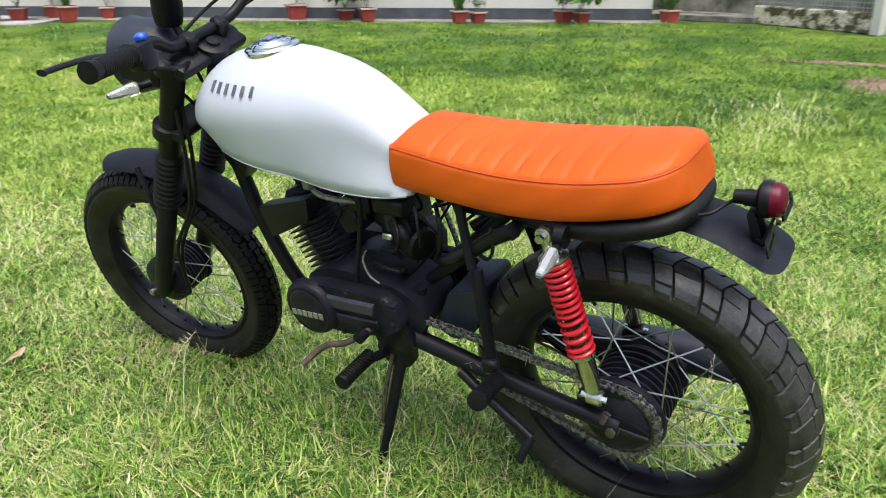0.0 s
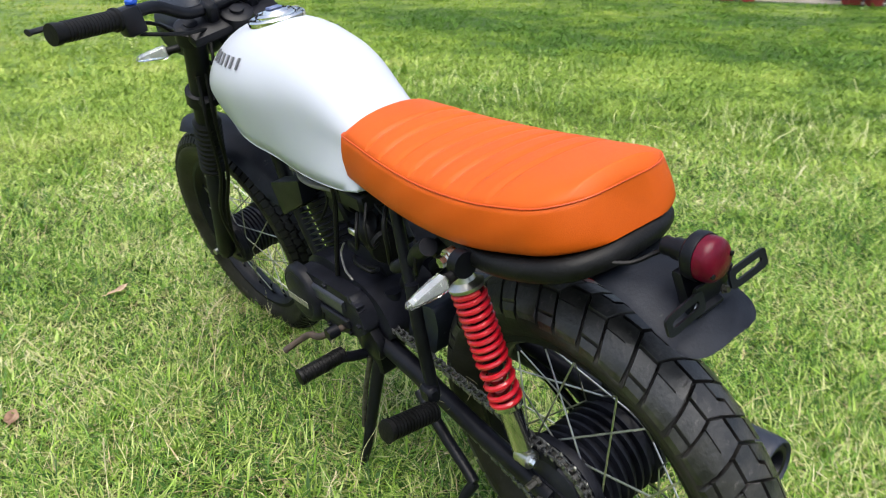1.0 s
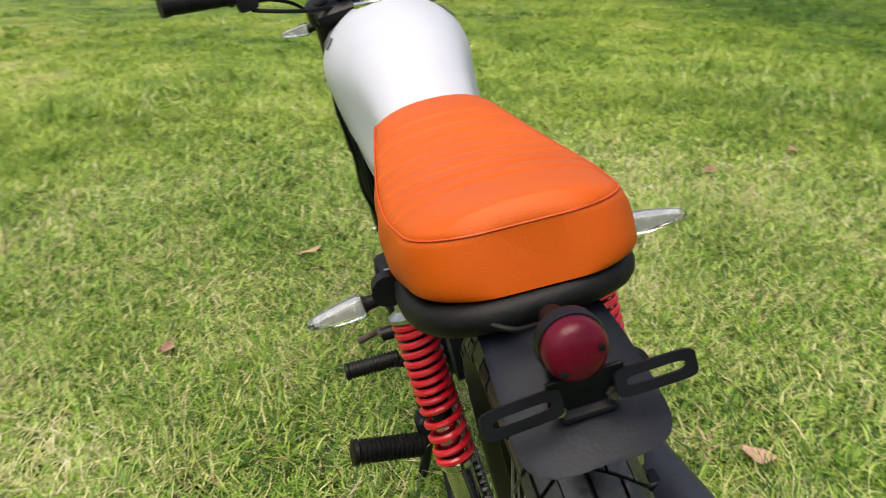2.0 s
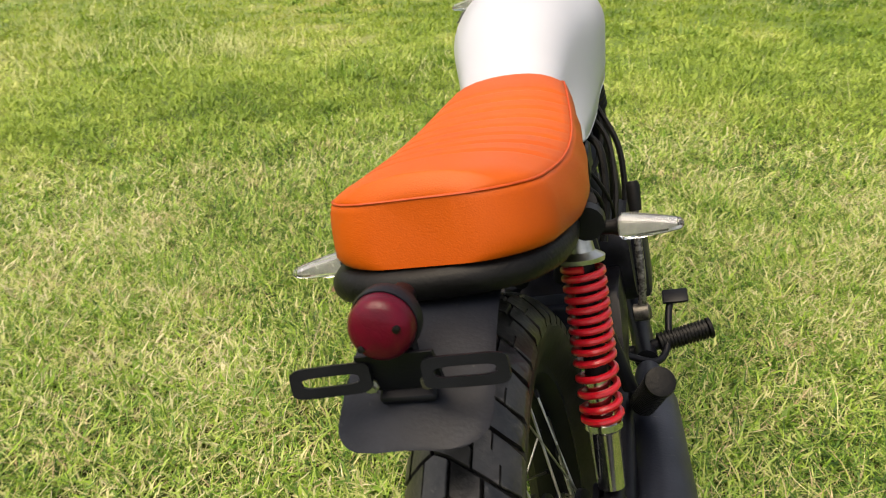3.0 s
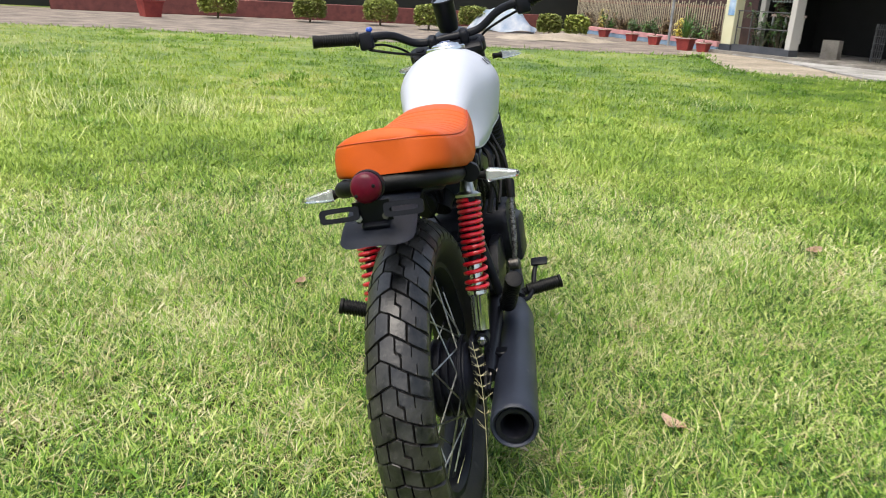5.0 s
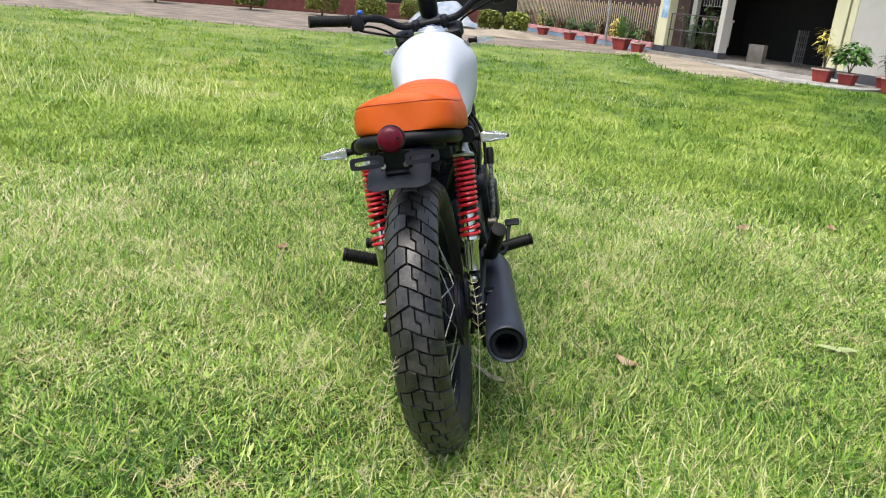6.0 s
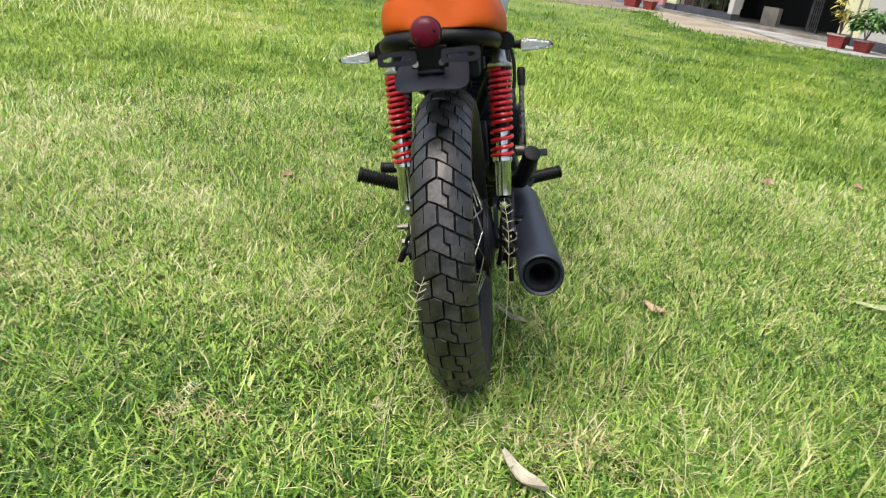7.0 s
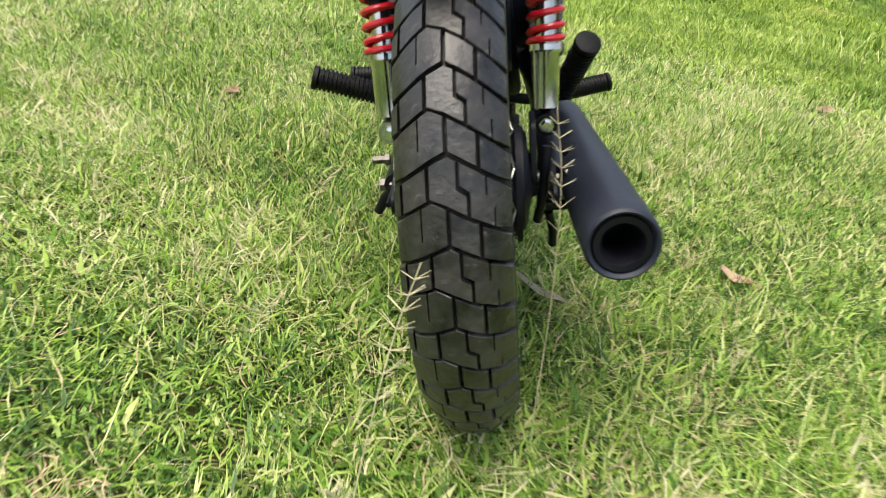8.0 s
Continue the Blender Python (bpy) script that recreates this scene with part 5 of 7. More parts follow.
# engine
case = [(0.665, 0.40), (0.662, 0.448), (0.625, 0.472), (0.57, 0.484), (0.50, 0.480), (0.436, 0.472), (0.395, 0.452), (0.375, 0.42), (0.375, 0.388),
        (0.42, 0.362), (0.50, 0.346), (0.575, 0.346), (0.63, 0.366)]
engine = part("engine", slab(B(), rounded(case, 0.012), -0.086, 0.03, 0.004), ENGINE, bike, "black painted two-stroke engine")
left = [(0.668, 0.43), (0.650, 0.448), (0.60, 0.458), (0.52, 0.462), (0.440, 0.465), (0.418, 0.44), (0.410, 0.402), (0.45, 0.376), (0.54, 0.352), (0.62, 0.350), (0.668, 0.375)]
part("left_cover", slab(B(), rounded(left, 0.010), -0.1175, -0.084, 0.009, 2), ENGINE, engine, "black left crankcase cover", 30)
part("generator_cover", lathe(B(), [(0.0, 0.063), (0.014, 0.062), (0.021, 0.058), (0.0235, 0.052), (0.0225, 0.049), (0.024, 0.046), (0.0262, 0.042), (0.027, 0.01)], (-0.112, 0.632, 0.400), (-1, 0, 0), 36), ENGINE, engine,
     "round black generator cover")
for k in range(6):
    bm = box(B(), (-0.1395, 0.668 - k * 0.0145, 0.3905 + k * 0.001), (0.002, 0.0110, 0.014), None, 0.0004)
    part("cover_mark", bm, BRASSY, engine, "worn silver badge mark")


def wedge(bm, front, rear, drop):
    """A raised panel with a sloping upper face; front and rear: (y, z of its upper edge, slant of the end)."""
    rings = []
    for y, z, slant in (front, rear):
        rings.append([bm.verts.new((x, y + slant * f, z - d)) for x, d, f in ((-0.096, 0.0, 0.0), (-0.1225, 0.011, 0.35), (-0.1245, 0.014, 0.4), (-0.1245, drop, 1.0), (-0.096, drop, 1.0))])
    ring_faces(bm, rings)
    bmesh.ops.recalc_face_normals(bm, faces=bm.faces)
    return bm


part("cover_panel", wedge(B(), (0.598, 0.449, -0.014), (0.463, 0.457, 0.008), 0.034), SKY_SATIN, engine, "satin black cover panel, lightened to look sky-lit", sharp=20)
part("cover_panel", box(B(), (-0.120, 0.515, 0.396), (0.010, 0.105, 0.020), pose(0, 0, 0, -4), 0.003), ENGINE, engine, sharp=20)
part("cover_rib", tube(B(), smooth_line([(-0.117, 0.600, 0.447), (-0.119, 0.578, 0.425), (-0.119, 0.572, 0.39), (-0.118, 0.585, 0.358)], 4), 0.004, 8), ENGINE, engine)
for z in (0.453, 0.442, 0.431):
    part("cooling_rib", box(B(), (-0.110, 0.432, z), (0.016, 0.026, 0.0035), None, 0.001), ENGINE, engine)
for y, z in ((0.602, 0.448), (0.532, 0.455), (0.430, 0.41), (0.47, 0.378), (0.56, 0.356)):
    bolt((-0.117, y, z), (-1, 0, 0), 0.005, 0.006, ENGINE, engine)
right = [(0.665, 0.375), (0.605, 0.345), (0.50, 0.360), (0.458, 0.405), (0.448, 0.492), (0.475, 0.516), (0.60, 0.508), (0.655, 0.465)]
part("right_cover", slab(B(), rounded(right, 0.022), 0.026, 0.130, 0.010, 2), ENGINE, engine, "black right crankcase cover")
part("clutch_cover", box(B(), (0.135, 0.585, 0.404), (0.034, 0.135, 0.115), pose(0, 0, 0, -6), 0.012, 2), ENGINE, engine)
part("pump_cover", box(B(), (0.115, 0.672, 0.42), (0.05, 0.05, 0.06), None, 0.010, 2), ENGINE, engine)
part("drain_plug", lathe(B(), [(0, 0.012), (0.01, 0.012), (0.01, 0.004)], (-0.03, 0.52, 0.355), (0, 0, -1), 6), DARK_STEEL, engine)

tilt = V(0, 0.407, 0.913).normalized()
cyl = V(0, 0.632, 0.445)
turn = Matrix.Rotation(-math.atan2(0.407, 0.913), 4, "X")
barrel = part("cylinder", tube(B(), [cyl, cyl + tilt * 0.155], 0.045, 20), ENGINE, bike, "finned black engine cylinder")
for k in range(12):
    big = k > 8
    part("cooling_fin", box(B(), cyl + tilt * (0.018 + 0.0118 * k), (0.118 if big else 0.108, 0.104 if big else 0.096, 0.0032), turn, 0.001), ENGINE, barrel)
part("cylinder_head", box(B(), cyl + tilt * 0.168, (0.07, 0.07, 0.03), turn, 0.01), ENGINE, barrel)
part("spark_plug_cap", tube(B(), smooth_line([cyl + tilt * 0.18, cyl + tilt * 0.205, cyl + tilt * 0.205 + V(0, -0.03, 0.004)], 4), 0.009, 10), RUBBER, barrel)
shroud = [(0.772, 0.580), (0.628, 0.622), (0.636, 0.572), (0.752, 0.512)]
part("head_shroud", slab(B(), rounded(shroud, 0.006), -0.072, -0.04, 0.003), BLACK, bike, "glossy dark box beside the cylinder")
part("head_shroud", slab(B(), rounded(shroud, 0.006), 0.04, 0.068, 0.003), BLACK, bike)

# carburettor, intake and hoses
part("carburettor", lathe(B(), [(-0.03, 0.02), (-0.02, 0.026), (0.02, 0.026), (0.03, 0.021)], (0, 0.485, 0.575), (0, 1, 0.25), 18), BLACK, bike)
part("float_bowl", lathe(B(), [(-0.035, 0.018), (-0.03, 0.022), (0, 0.022), (0.055, 0.019), (0.06, 0.012)], (0, 0.485, 0.565), (0, 0, 1), 18), ENGINE, bike)
part("intake_hose", tube(B(), smooth_line([(0, 0.46, 0.57), (0, 0.445, 0.575), (-0.01, 0.42, 0.56), (-0.015, 0.40, 0.54)], 5), [0.022] * 5 + [0.026] * 11, 16), RUBBER, bike)
part("air_box", box(B(), (0.0, 0.440, 0.615), (0.10, 0.05, 0.10), None, 0.012, 2), MATT, bike)
part("battery_tray", box(B(), (0.0, 0.225, 0.676), (0.15, 0.09, 0.035), None, 0.006), BLACK, bike)
part("tail_box", box(B(), (0.0, 0.10, 0.676), (0.15, 0.14, 0.03), None, 0.006), MATT, bike)
for s in (-1, 1):
    part("stay_strut", tube(B(), [(s * 0.085, 0.265, 0.685), (s * 0.10, 0.245, 0.57)], 0.009, 10), BLACK, bike)
    part("cross_stay", tube(B(), smooth_line([(s * 0.06, 0.34, 0.545), (s * 0.09, 0.29, 0.575), (s * 0.07, 0.25, 0.60)], 4), 0.011, 10), BLACK, bike)
part("cross_bar", tube(B(), [(-0.10, 0.165, 0.655), (0.10, 0.165, 0.655)], 0.012, 12), BLACK, bike)
part("inner_mudguard", slab(B(), rounded([(0.33, 0.475), (0.262, 0.490), (0.262, 0.45), (0.285, 0.39), (0.33, 0.36), (0.37, 0.38)], 0.01), -0.06, 0.06, 0.004), MATT, bike,
     "black inner mudguard ahead of the rear wheel")
part("fuel_tap", box(B(), (-0.075, 0.605, 0.665), (0.022, 0.022, 0.026), None, 0.004), GREY, bike)
hoses = [
    ([(-0.075, 0.60, 0.652), (-0.085, 0.57, 0.648), (-0.08, 0.53, 0.643), (-0.05, 0.50, 0.628), (-0.02, 0.49, 0.61)], 0.0055, GREY),
    ([(-0.066, 0.494, 0.66), (-0.070, 0.498, 0.61), (-0.082, 0.512, 0.53), (-0.091, 0.524, 0.467)], 0.0045, RUBBER),
    ([(-0.072, 0.500, 0.535), (-0.080, 0.506, 0.515), (-0.088, 0.490, 0.490), (-0.089, 0.468, 0.477)], 0.0022, GREY),
    ([(-0.06, 0.50, 0.50), (-0.075, 0.465, 0.508), (-0.07, 0.43, 0.500), (-0.05, 0.44, 0.492), (-0.065, 0.48, 0.49)], 0.0036, RUBBER),
    ([(-0.07, 0.42, 0.62), (-0.09, 0.40, 0.60), (-0.092, 0.41, 0.565), (-0.08, 0.45, 0.555)], 0.0032, RUBBER),
    ([(-0.06, 0.33, 0.66), (-0.085, 0.31, 0.64), (-0.088, 0.31, 0.60), (-0.08, 0.33, 0.56)], 0.0042, RUBBER),
    ([(-0.08, 0.36, 0.66), (-0.10, 0.345, 0.63), (-0.095, 0.35, 0.59), (-0.07, 0.37, 0.58)], 0.0025, RUBBER),
    ([(0.07, 0.66, 0.70), (0.095, 0.64, 0.68), (0.09, 0.60, 0.66), (0.06, 0.56, 0.64)], 0.0022, WIRE_RED),
    ([(0.06, 0.70, 0.69), (0.10, 0.66, 0.64), (0.10, 0.58, 0.60), (0.08, 0.50, 0.58)], 0.004, RUBBER),
    ([(0.05, 0.40, 0.64), (0.10, 0.38, 0.60), (0.10, 0.42, 0.56), (0.06, 0.48, 0.56)], 0.0035, RUBBER),
    ([(-0.10, 0.20, 0.66), (-0.115, 0.19, 0.63), (-0.105, 0.21, 0.60), (-0.09, 0.24, 0.60)], 0.003, RUBBER),
    ([(-0.03, 0.47, 0.60), (-0.06, 0.46, 0.66), (-0.06, 0.55, 0.67), (-0.05, 0.7, 0.70)], 0.0035, RUBBER),
]
for pts, r, mat in hoses:
    part("hose" if r > 0.0036 else "cable", tube(B(), smooth_line(pts, 6), r, 8), mat, bike)
# ignition, intake and wiring packed between the cylinder and the frame
part("reed_block", box(B(), (-0.01, 0.555, 0.575), (0.075, 0.05, 0.06), turn, 0.006), ENGINE, bike)
part("inlet_stub", tube(B(), smooth_line([(-0.015, 0.585, 0.565), (-0.02, 0.55, 0.585), (-0.02, 0.51, 0.59)], 4), 0.021, 14), RUBBER, bike)
part("ignition_box", box(B(), (-0.045, 0.505, 0.635), (0.045, 0.055, 0.045), None, 0.005), BLACK, bike)
part("oil_tank", box(B(), (0.03, 0.472, 0.60), (0.06, 0.05, 0.09), None, 0.014, 2), ENGINE, bike)
part("filter_cone", lathe(B(), [(0, 0.02), (0.008, 0.026), (0.05, 0.034), (0.056, 0.03), (0.057, 0.004)], (-0.035, 0.43, 0.565), (-0.25, -0.9, -0.1), 20), RUBBER, bike)
part("crankcase_lid", slab(B(), rounded([(0.56, 0.505), (0.50, 0.515), (0.45, 0.506), (0.43, 0.47), (0.56, 0.47)], 0.008), -0.04, 0.05, 0.004), ENGINE, bike)
wires = random.Random(12)
for k in range(10):
    y0, z0 = wires.uniform(0.40, 0.58), wires.uniform(0.635, 0.665)
    x0 = wires.uniform(-0.055, -0.015)
    pts = [V(x0, y0, z0)]
    for j in range(4):
        pts.append(pts[-1] + V(wires.uniform(-0.012, 0.012), wires.uniform(-0.04, 0.03), wires.uniform(-0.042, -0.012)))
    part("cable", tube(B(), smooth_line(pts, 5), wires.uniform(0.0018, 0.0034), 7), RUBBER, bike)
for pts, r in (([(0.09, 0.60, 0.66), (0.115, 0.57, 0.62), (0.12, 0.52, 0.56), (0.115, 0.47, 0.52)], 0.0045), ([(0.08, 0.50, 0.66), (0.11, 0.46, 0.64), (0.112, 0.42, 0.58), (0.10, 0.39, 0.52)], 0.006),
               ([(0.06, 0.42, 0.66), (0.10, 0.40, 0.62), (0.118, 0.42, 0.56), (0.11, 0.45, 0.51)], 0.003), ([(0.07, 0.38, 0.66), (0.098, 0.33, 0.63), (0.10, 0.34, 0.57), (0.085, 0.38, 0.53)], 0.0036),
               ([(0.09, 0.68, 0.67), (0.125, 0.63, 0.60), (0.13, 0.60, 0.54), (0.125, 0.58, 0.50)], 0.005), ([(0.05, 0.30, 0.67), (0.09, 0.27, 0.64), (0.095, 0.27, 0.58), (0.09, 0.30, 0.54)], 0.003)):
    part("cable", tube(B(), smooth_line(pts, 6), r, 8), RUBBER, bike)
part("regulator", box(B(), (0.085, 0.40, 0.645), (0.03, 0.06, 0.035), pose(0, 0, 0, 12), 0.004), BLACK, bike)
part("relay", box(B(), (0.088, 0.335, 0.655), (0.025, 0.03, 0.03), None, 0.004), ENGINE, bike)
part("breather", tube(B(), smooth_line([(-0.05, 0.43, 0.60), (-0.065, 0.41, 0.585), (-0.06, 0.40, 0.56)], 5), 0.018, 12), RUBBER, bike)
part("coil", box(B(), (-0.05, 0.43, 0.64), (0.05, 0.07, 0.035), None, 0.006), BLACK, bike)
part("clip", box(B(), (-0.082, 0.432, 0.585), (0.006, 0.022, 0.012), None, 0.002), STEEL, bike)

# exhaust on the right
pts = smooth_line([(0.02, 0.66, 0.545), (0.04, 0.735, 0.52), (0.075, 0.75, 0.43), (0.10, 0.70, 0.32), (0.118, 0.58, 0.275), (0.130, 0.45, 0.275)], 6)
exhaust = part("exhaust", tube(B(), pts, 0.019, 16), BLACK, bike, "matt black exhaust with a straight silencer")
a, b = V(0.132, 0.42, 0.275), V(0.166, -0.19, 0.291)
way, L = (b - a).normalized(), (b - a).length
part("silencer", lathe(B(), [(0, 0.019), (0.06, 0.030), (0.10, 0.036), (L - 0.03, 0.0415), (L - 0.008, 0.0415), (L - 0.002, 0.0400), (L, 0.0375),
                             (L - 0.002, 0.0345), (L - 0.008, 0.0325), (L - 0.09, 0.0315), (L - 0.09, 0.001)], a, way, 40), MATT, exhaust, "matt black silencer")
part("silencer_tip", lathe(B(), [(L - 0.075, 0.031), (L - 0.006, 0.0325), (L - 0.003, 0.0310), (L - 0.004, 0.0240), (L - 0.012, 0.0205), (L - 0.075, 0.0185)], a, way, 36, True), BLACK, exhaust,
     "black tail pipe inside the silencer mouth")
part("silencer_stay", box(B(), (0.128, 0.06, 0.315), (0.03, 0.03, 0.012), None, 0.003), BLACK, exhaust)
part("silencer_clamp", tube(B(), [(0.095, 0.0, 0.262), (0.135, 0.0, 0.262)], 0.007, 10), BLACK, exhaust)

# foot controls
def peg(root, tip, r, parent, ribs=14):
    root, tip = Vector(root), Vector(tip)
    way, L = (tip - root).normalized(), (tip - root).length
    prof = [(0, r * 0.7)]
    for k in range(ribs):
        f = 0.03 + 0.88 * k / ribs
        prof += [(L * f, r), (L * (f + 0.034), r), (L * (f + 0.036), r * 0.86), (L * (f + 0.06), r * 0.86)]
    prof += [(L * 0.93, r * 1.06), (L * 0.99, r * 1.02), (L, r * 0.8)]
    return part("footpeg", lathe(B(), prof, root, way, 18), RUBBER, parent, "ribbed black rubber footpeg")


peg((-0.135, 0.197, 0.370), (-0.230, 0.182, 0.404), 0.017, bike)
part("peg_hinge", box(B(), (-0.128, 0.212, 0.392), (0.022, 0.03, 0.03), None, 0.005), BLACK, bike)
peg((0.132, 0.222, 0.352), (0.163, 0.142, 0.438), 0.0178, bike)
part("peg_hinge", box(B(), (0.126, 0.236, 0.352), (0.024, 0.03, 0.03), None, 0.005), BLACK, bike)
peg((-0.138, 0.483, 0.336), (-0.235, 0.481, 0.340), 0.015, bike)
peg((0.150, 0.485, 0.285), (0.238, 0.505, 0.295), 0.0165, bike)
part("peg_bar", tube(B(), smooth_line([(-0.15, 0.476, 0.336), (-0.10, 0.478, 0.315), (0, 0.478, 0.295), (0.10, 0.482, 0.275), (0.16, 0.487, 0.286)], 5), 0.010, 10), BLACK, bike)
part("gear_lever", tube(B(), smooth_line([(-0.112, 0.485, 0.385), (-0.145, 0.50, 0.378), (-0.158, 0.535, 0.360), (-0.160, 0.575, 0.346), (-0.178, 0.600, 0.328), (-0.205, 0.611, 0.316)], 5), 0.0065, 10), RUST, bike,
     "worn iron gear lever")
part("gear_knuckle", lathe(B(), [(-0.01, 0.012), (0.012, 0.012)], (-0.145, 0.49, 0.385), (-1, 0, 0), 14), BLACK, bike)
part("brake_pedal", tube(B(), smooth_line([(0.10, 0.43, 0.30), (0.145, 0.44, 0.278), (0.165, 0.475, 0.285), (0.172, 0.522, 0.318), (0.178, 0.540, 0.334)], 5), 0.006, 10), BLACK, bike)
part("brake_pad", box(B(), (0.186, 0.541, 0.340), (0.042, 0.030, 0.006), pose(0, 0, 0, 20), 0.0028, 2), BLACK, bike)
kick = part("kick_starter", tube(B(), smooth_line([(0.136, 0.430, 0.378), (0.143, 0.436, 0.43), (0.145, 0.452, 0.49), (0.147, 0.470, 0.540)], 5), 0.0062, 10), CHAIN, bike, "worn steel kick starter lever")
part("kick_knuckle", lathe(B(), [(-0.012, 0.009), (-0.01, 0.014), (0.012, 0.014), (0.016, 0.008)], (0.134, 0.430, 0.376), (1, 0, 0), 14), DARK_STEEL, kick)
part("kick_rubber", tube(B(), [(0.147, 0.467, 0.532), (0.148, 0.477, 0.568), (0.148, 0.479, 0.575)], [0.0095, 0.0108, 0.008], 12), RUBBER, kick)

# stands
foot = V(-0.166, 0.497, 0.055)
stand = part("side_stand", tube(B(), [(-0.085, 0.445, 0.315), (-0.095, 0.45, 0.29), foot + V(0.02, -0.01, 0.05), foot], [0.014, 0.013, 0.010, 0.009], 12), BLACK, bike, "black side stand resting in the grass")
part("stand_foot", box(B(), foot + V(-0.004, 0.004, -0.006), (0.035, 0.05, 0.008), pose(0, 0, 0, 0, 13, 0), 0.002), BLACK, stand)
part("stand_spring", tube(B(), smooth_line([(-0.10, 0.46, 0.315), (-0.118, 0.475, 0.25), (-0.132, 0.485, 0.19), (-0.14, 0.49, 0.15)], 4), 0.005, 8), DARK_STEEL, stand)
part("stand_bracket", slab(B(), rounded([(0.50, 0.36), (0.42, 0.36), (0.42, 0.29), (0.48, 0.285)], 0.01), -0.10, -0.07, 0.003), BLACK, bike)
centre = part("centre_stand", tube(B(), smooth_line([(-0.10, 0.30, 0.325), (-0.112, 0.235, 0.288), (-0.118, 0.175, 0.252), (-0.122, 0.148, 0.236)], 4), 0.010, 10), BLACK, bike, "folded black centre stand")
part("stand_tang", tube(B(), [(-0.122, 0.148, 0.236), (-0.138, 0.153, 0.222), (-0.152, 0.160, 0.198)], [0.010, 0.009, 0.0075], 10), BLACK, centre)
part("stand_leg", tube(B(), smooth_line([(0.10, 0.30, 0.325), (0.104, 0.22, 0.285), (0.10, 0.12, 0.225)], 4), 0.010, 10), BLACK, centre)

# chain: top and bottom runs with round ends at the sprockets
CX = -0.078
front_c, rear_c, rf, rr = V(CX, 0.405, 0.378), V(CX, 0, 0.300), 0.032, 0.073
path = []
d = (front_c - rear_c)
base_a = math.atan2(d.z, d.y)
lean_a = math.asin((rr - rf) / d.length)
for k in range(25):
    a = base_a + math.pi / 2 + lean_a + (2 * math.pi - 2 * (math.pi / 2 + lean_a)) * k / 24
    path.append(rear_c + rr * V(0, math.cos(a), math.sin(a)))
for k in range(13):
    a = base_a - math.pi / 2 - lean_a + (math.pi + 2 * lean_a) * k / 12
    path.append(front_c + rf * V(0, math.cos(a), math.sin(a)))
path.append(path[0])
seg = [(q - p).length for p, q in zip(path, path[1:])]
total, pitch = sum(seg), 0.0127
count = int(total / pitch)
pitch = total / count


def along(s):
    s %= total
    for p, q, l in zip(path, path[1:], seg):
        if s <= l:
            return p.lerp(q, s / l), (q - p).normalized()
        s -= l
    return path[0], (path[1] - path[0]).normalized()


bm = B()
for k in range(count):
    p, _ = along(k * pitch)
    q, _ = along((k + 1) * pitch)
    mid, way = (p + q) / 2, (q - p).normalized()
    m = Matrix(((1, 0, 0), (0, way.y, -way.z), (0, way.z, way.y)))
    wide = 0.0062 if k % 2 else 0.0042
    for s in (-1, 1):
        box(bm, mid + V(s * wide, 0, 0), (0.0016, pitch * 1.42, 0.0108), m, 0.0004)
    tube(bm, [p + V(-0.0072, 0, 0), p + V(0.0072, 0, 0)], 0.0034, 6)
part("chain", bm, CHAIN, bike, "oily steel drive chain")


# ---- wheels ----
def wheel(parent, at, spokes, hub_r, rim_r, rim_w, steer, name, label, hub_w):
    """Rim with laced spokes and hub, its axle along x."""
    fix = steered if steer else (lambda b: b)
    h = rim_w / 2
    prof = [(-h, rim_r), (-h, rim_r - 0.012), (-h + 0.006, rim_r - 0.016), (-h * 0.45, rim_r - 0.022), (0, rim_r - 0.024), (h * 0.45, rim_r - 0.022),
            (h - 0.006, rim_r - 0.016), (h, rim_r - 0.012), (h, rim_r)]
    rim = part(name, fix(lathe(B(), prof + prof[:1], at, (1, 0, 0), 72, True)), BLACK, parent, label)
    hw = hub_w / 2
    side = -1 if steer else 1                # the drum's side
    hub = [(-hw - 0.02, 0.012), (-hw - 0.02, 0.022), (-hw, 0.03), (-hw, hub_r * 0.97), (-hw + 0.006, hub_r), (-hw + 0.009, hub_r * 0.97), (-hw + 0.012, hub_r * 0.80)]
    for k in range(6):
        x = -hw + 0.018 + (2 * hw - 0.034) * k / 6
        hub += [(x, hub_r * 0.82), (x + 0.002, hub_r * 0.94), (x + 0.006, hub_r * 0.94), (x + 0.008, hub_r * 0.82)]
    hub += [(hw - 0.010, hub_r * 0.84), (hw - 0.006, hub_r), (hw, hub_r), (hw, 0.03), (hw + 0.02, 0.022), (hw + 0.02, 0.012)]
    hub = [(side * x, r) for x, r in hub]
    part("hub", fix(lathe(B(), hub, at, (1, 0, 0), 40)), ENGINE, rim, "ribbed black drum hub")
    nip = rim_r - 0.022
    for k in range(spokes):
        a = 2 * math.pi * k / spokes
        flank = -1 if k % 2 else 1
        cross = radians(60) * (1 if (k // 2) % 2 else -1)
        p = Vector(at) + V(flank * (hw - 0.004), hub_r * 0.88 * math.cos(a + cross), hub_r * 0.88 * math.sin(a + cross))
        q = Vector(at) + V(flank * h * 0.25, nip * math.cos(a), nip * math.sin(a))
        part("spoke", fix(tube(B(), [p, q], 0.0015, 6)), STEEL, rim)
        w = (p - q).normalized()
        part("nipple", fix(tube(B(), [q - w * 0.004, q + w * 0.012], 0.0033, 6)), BLACK, rim)
    return rim


def crown(x, half, top, drop):
    return top - drop * (abs(x) / half) ** 2.2


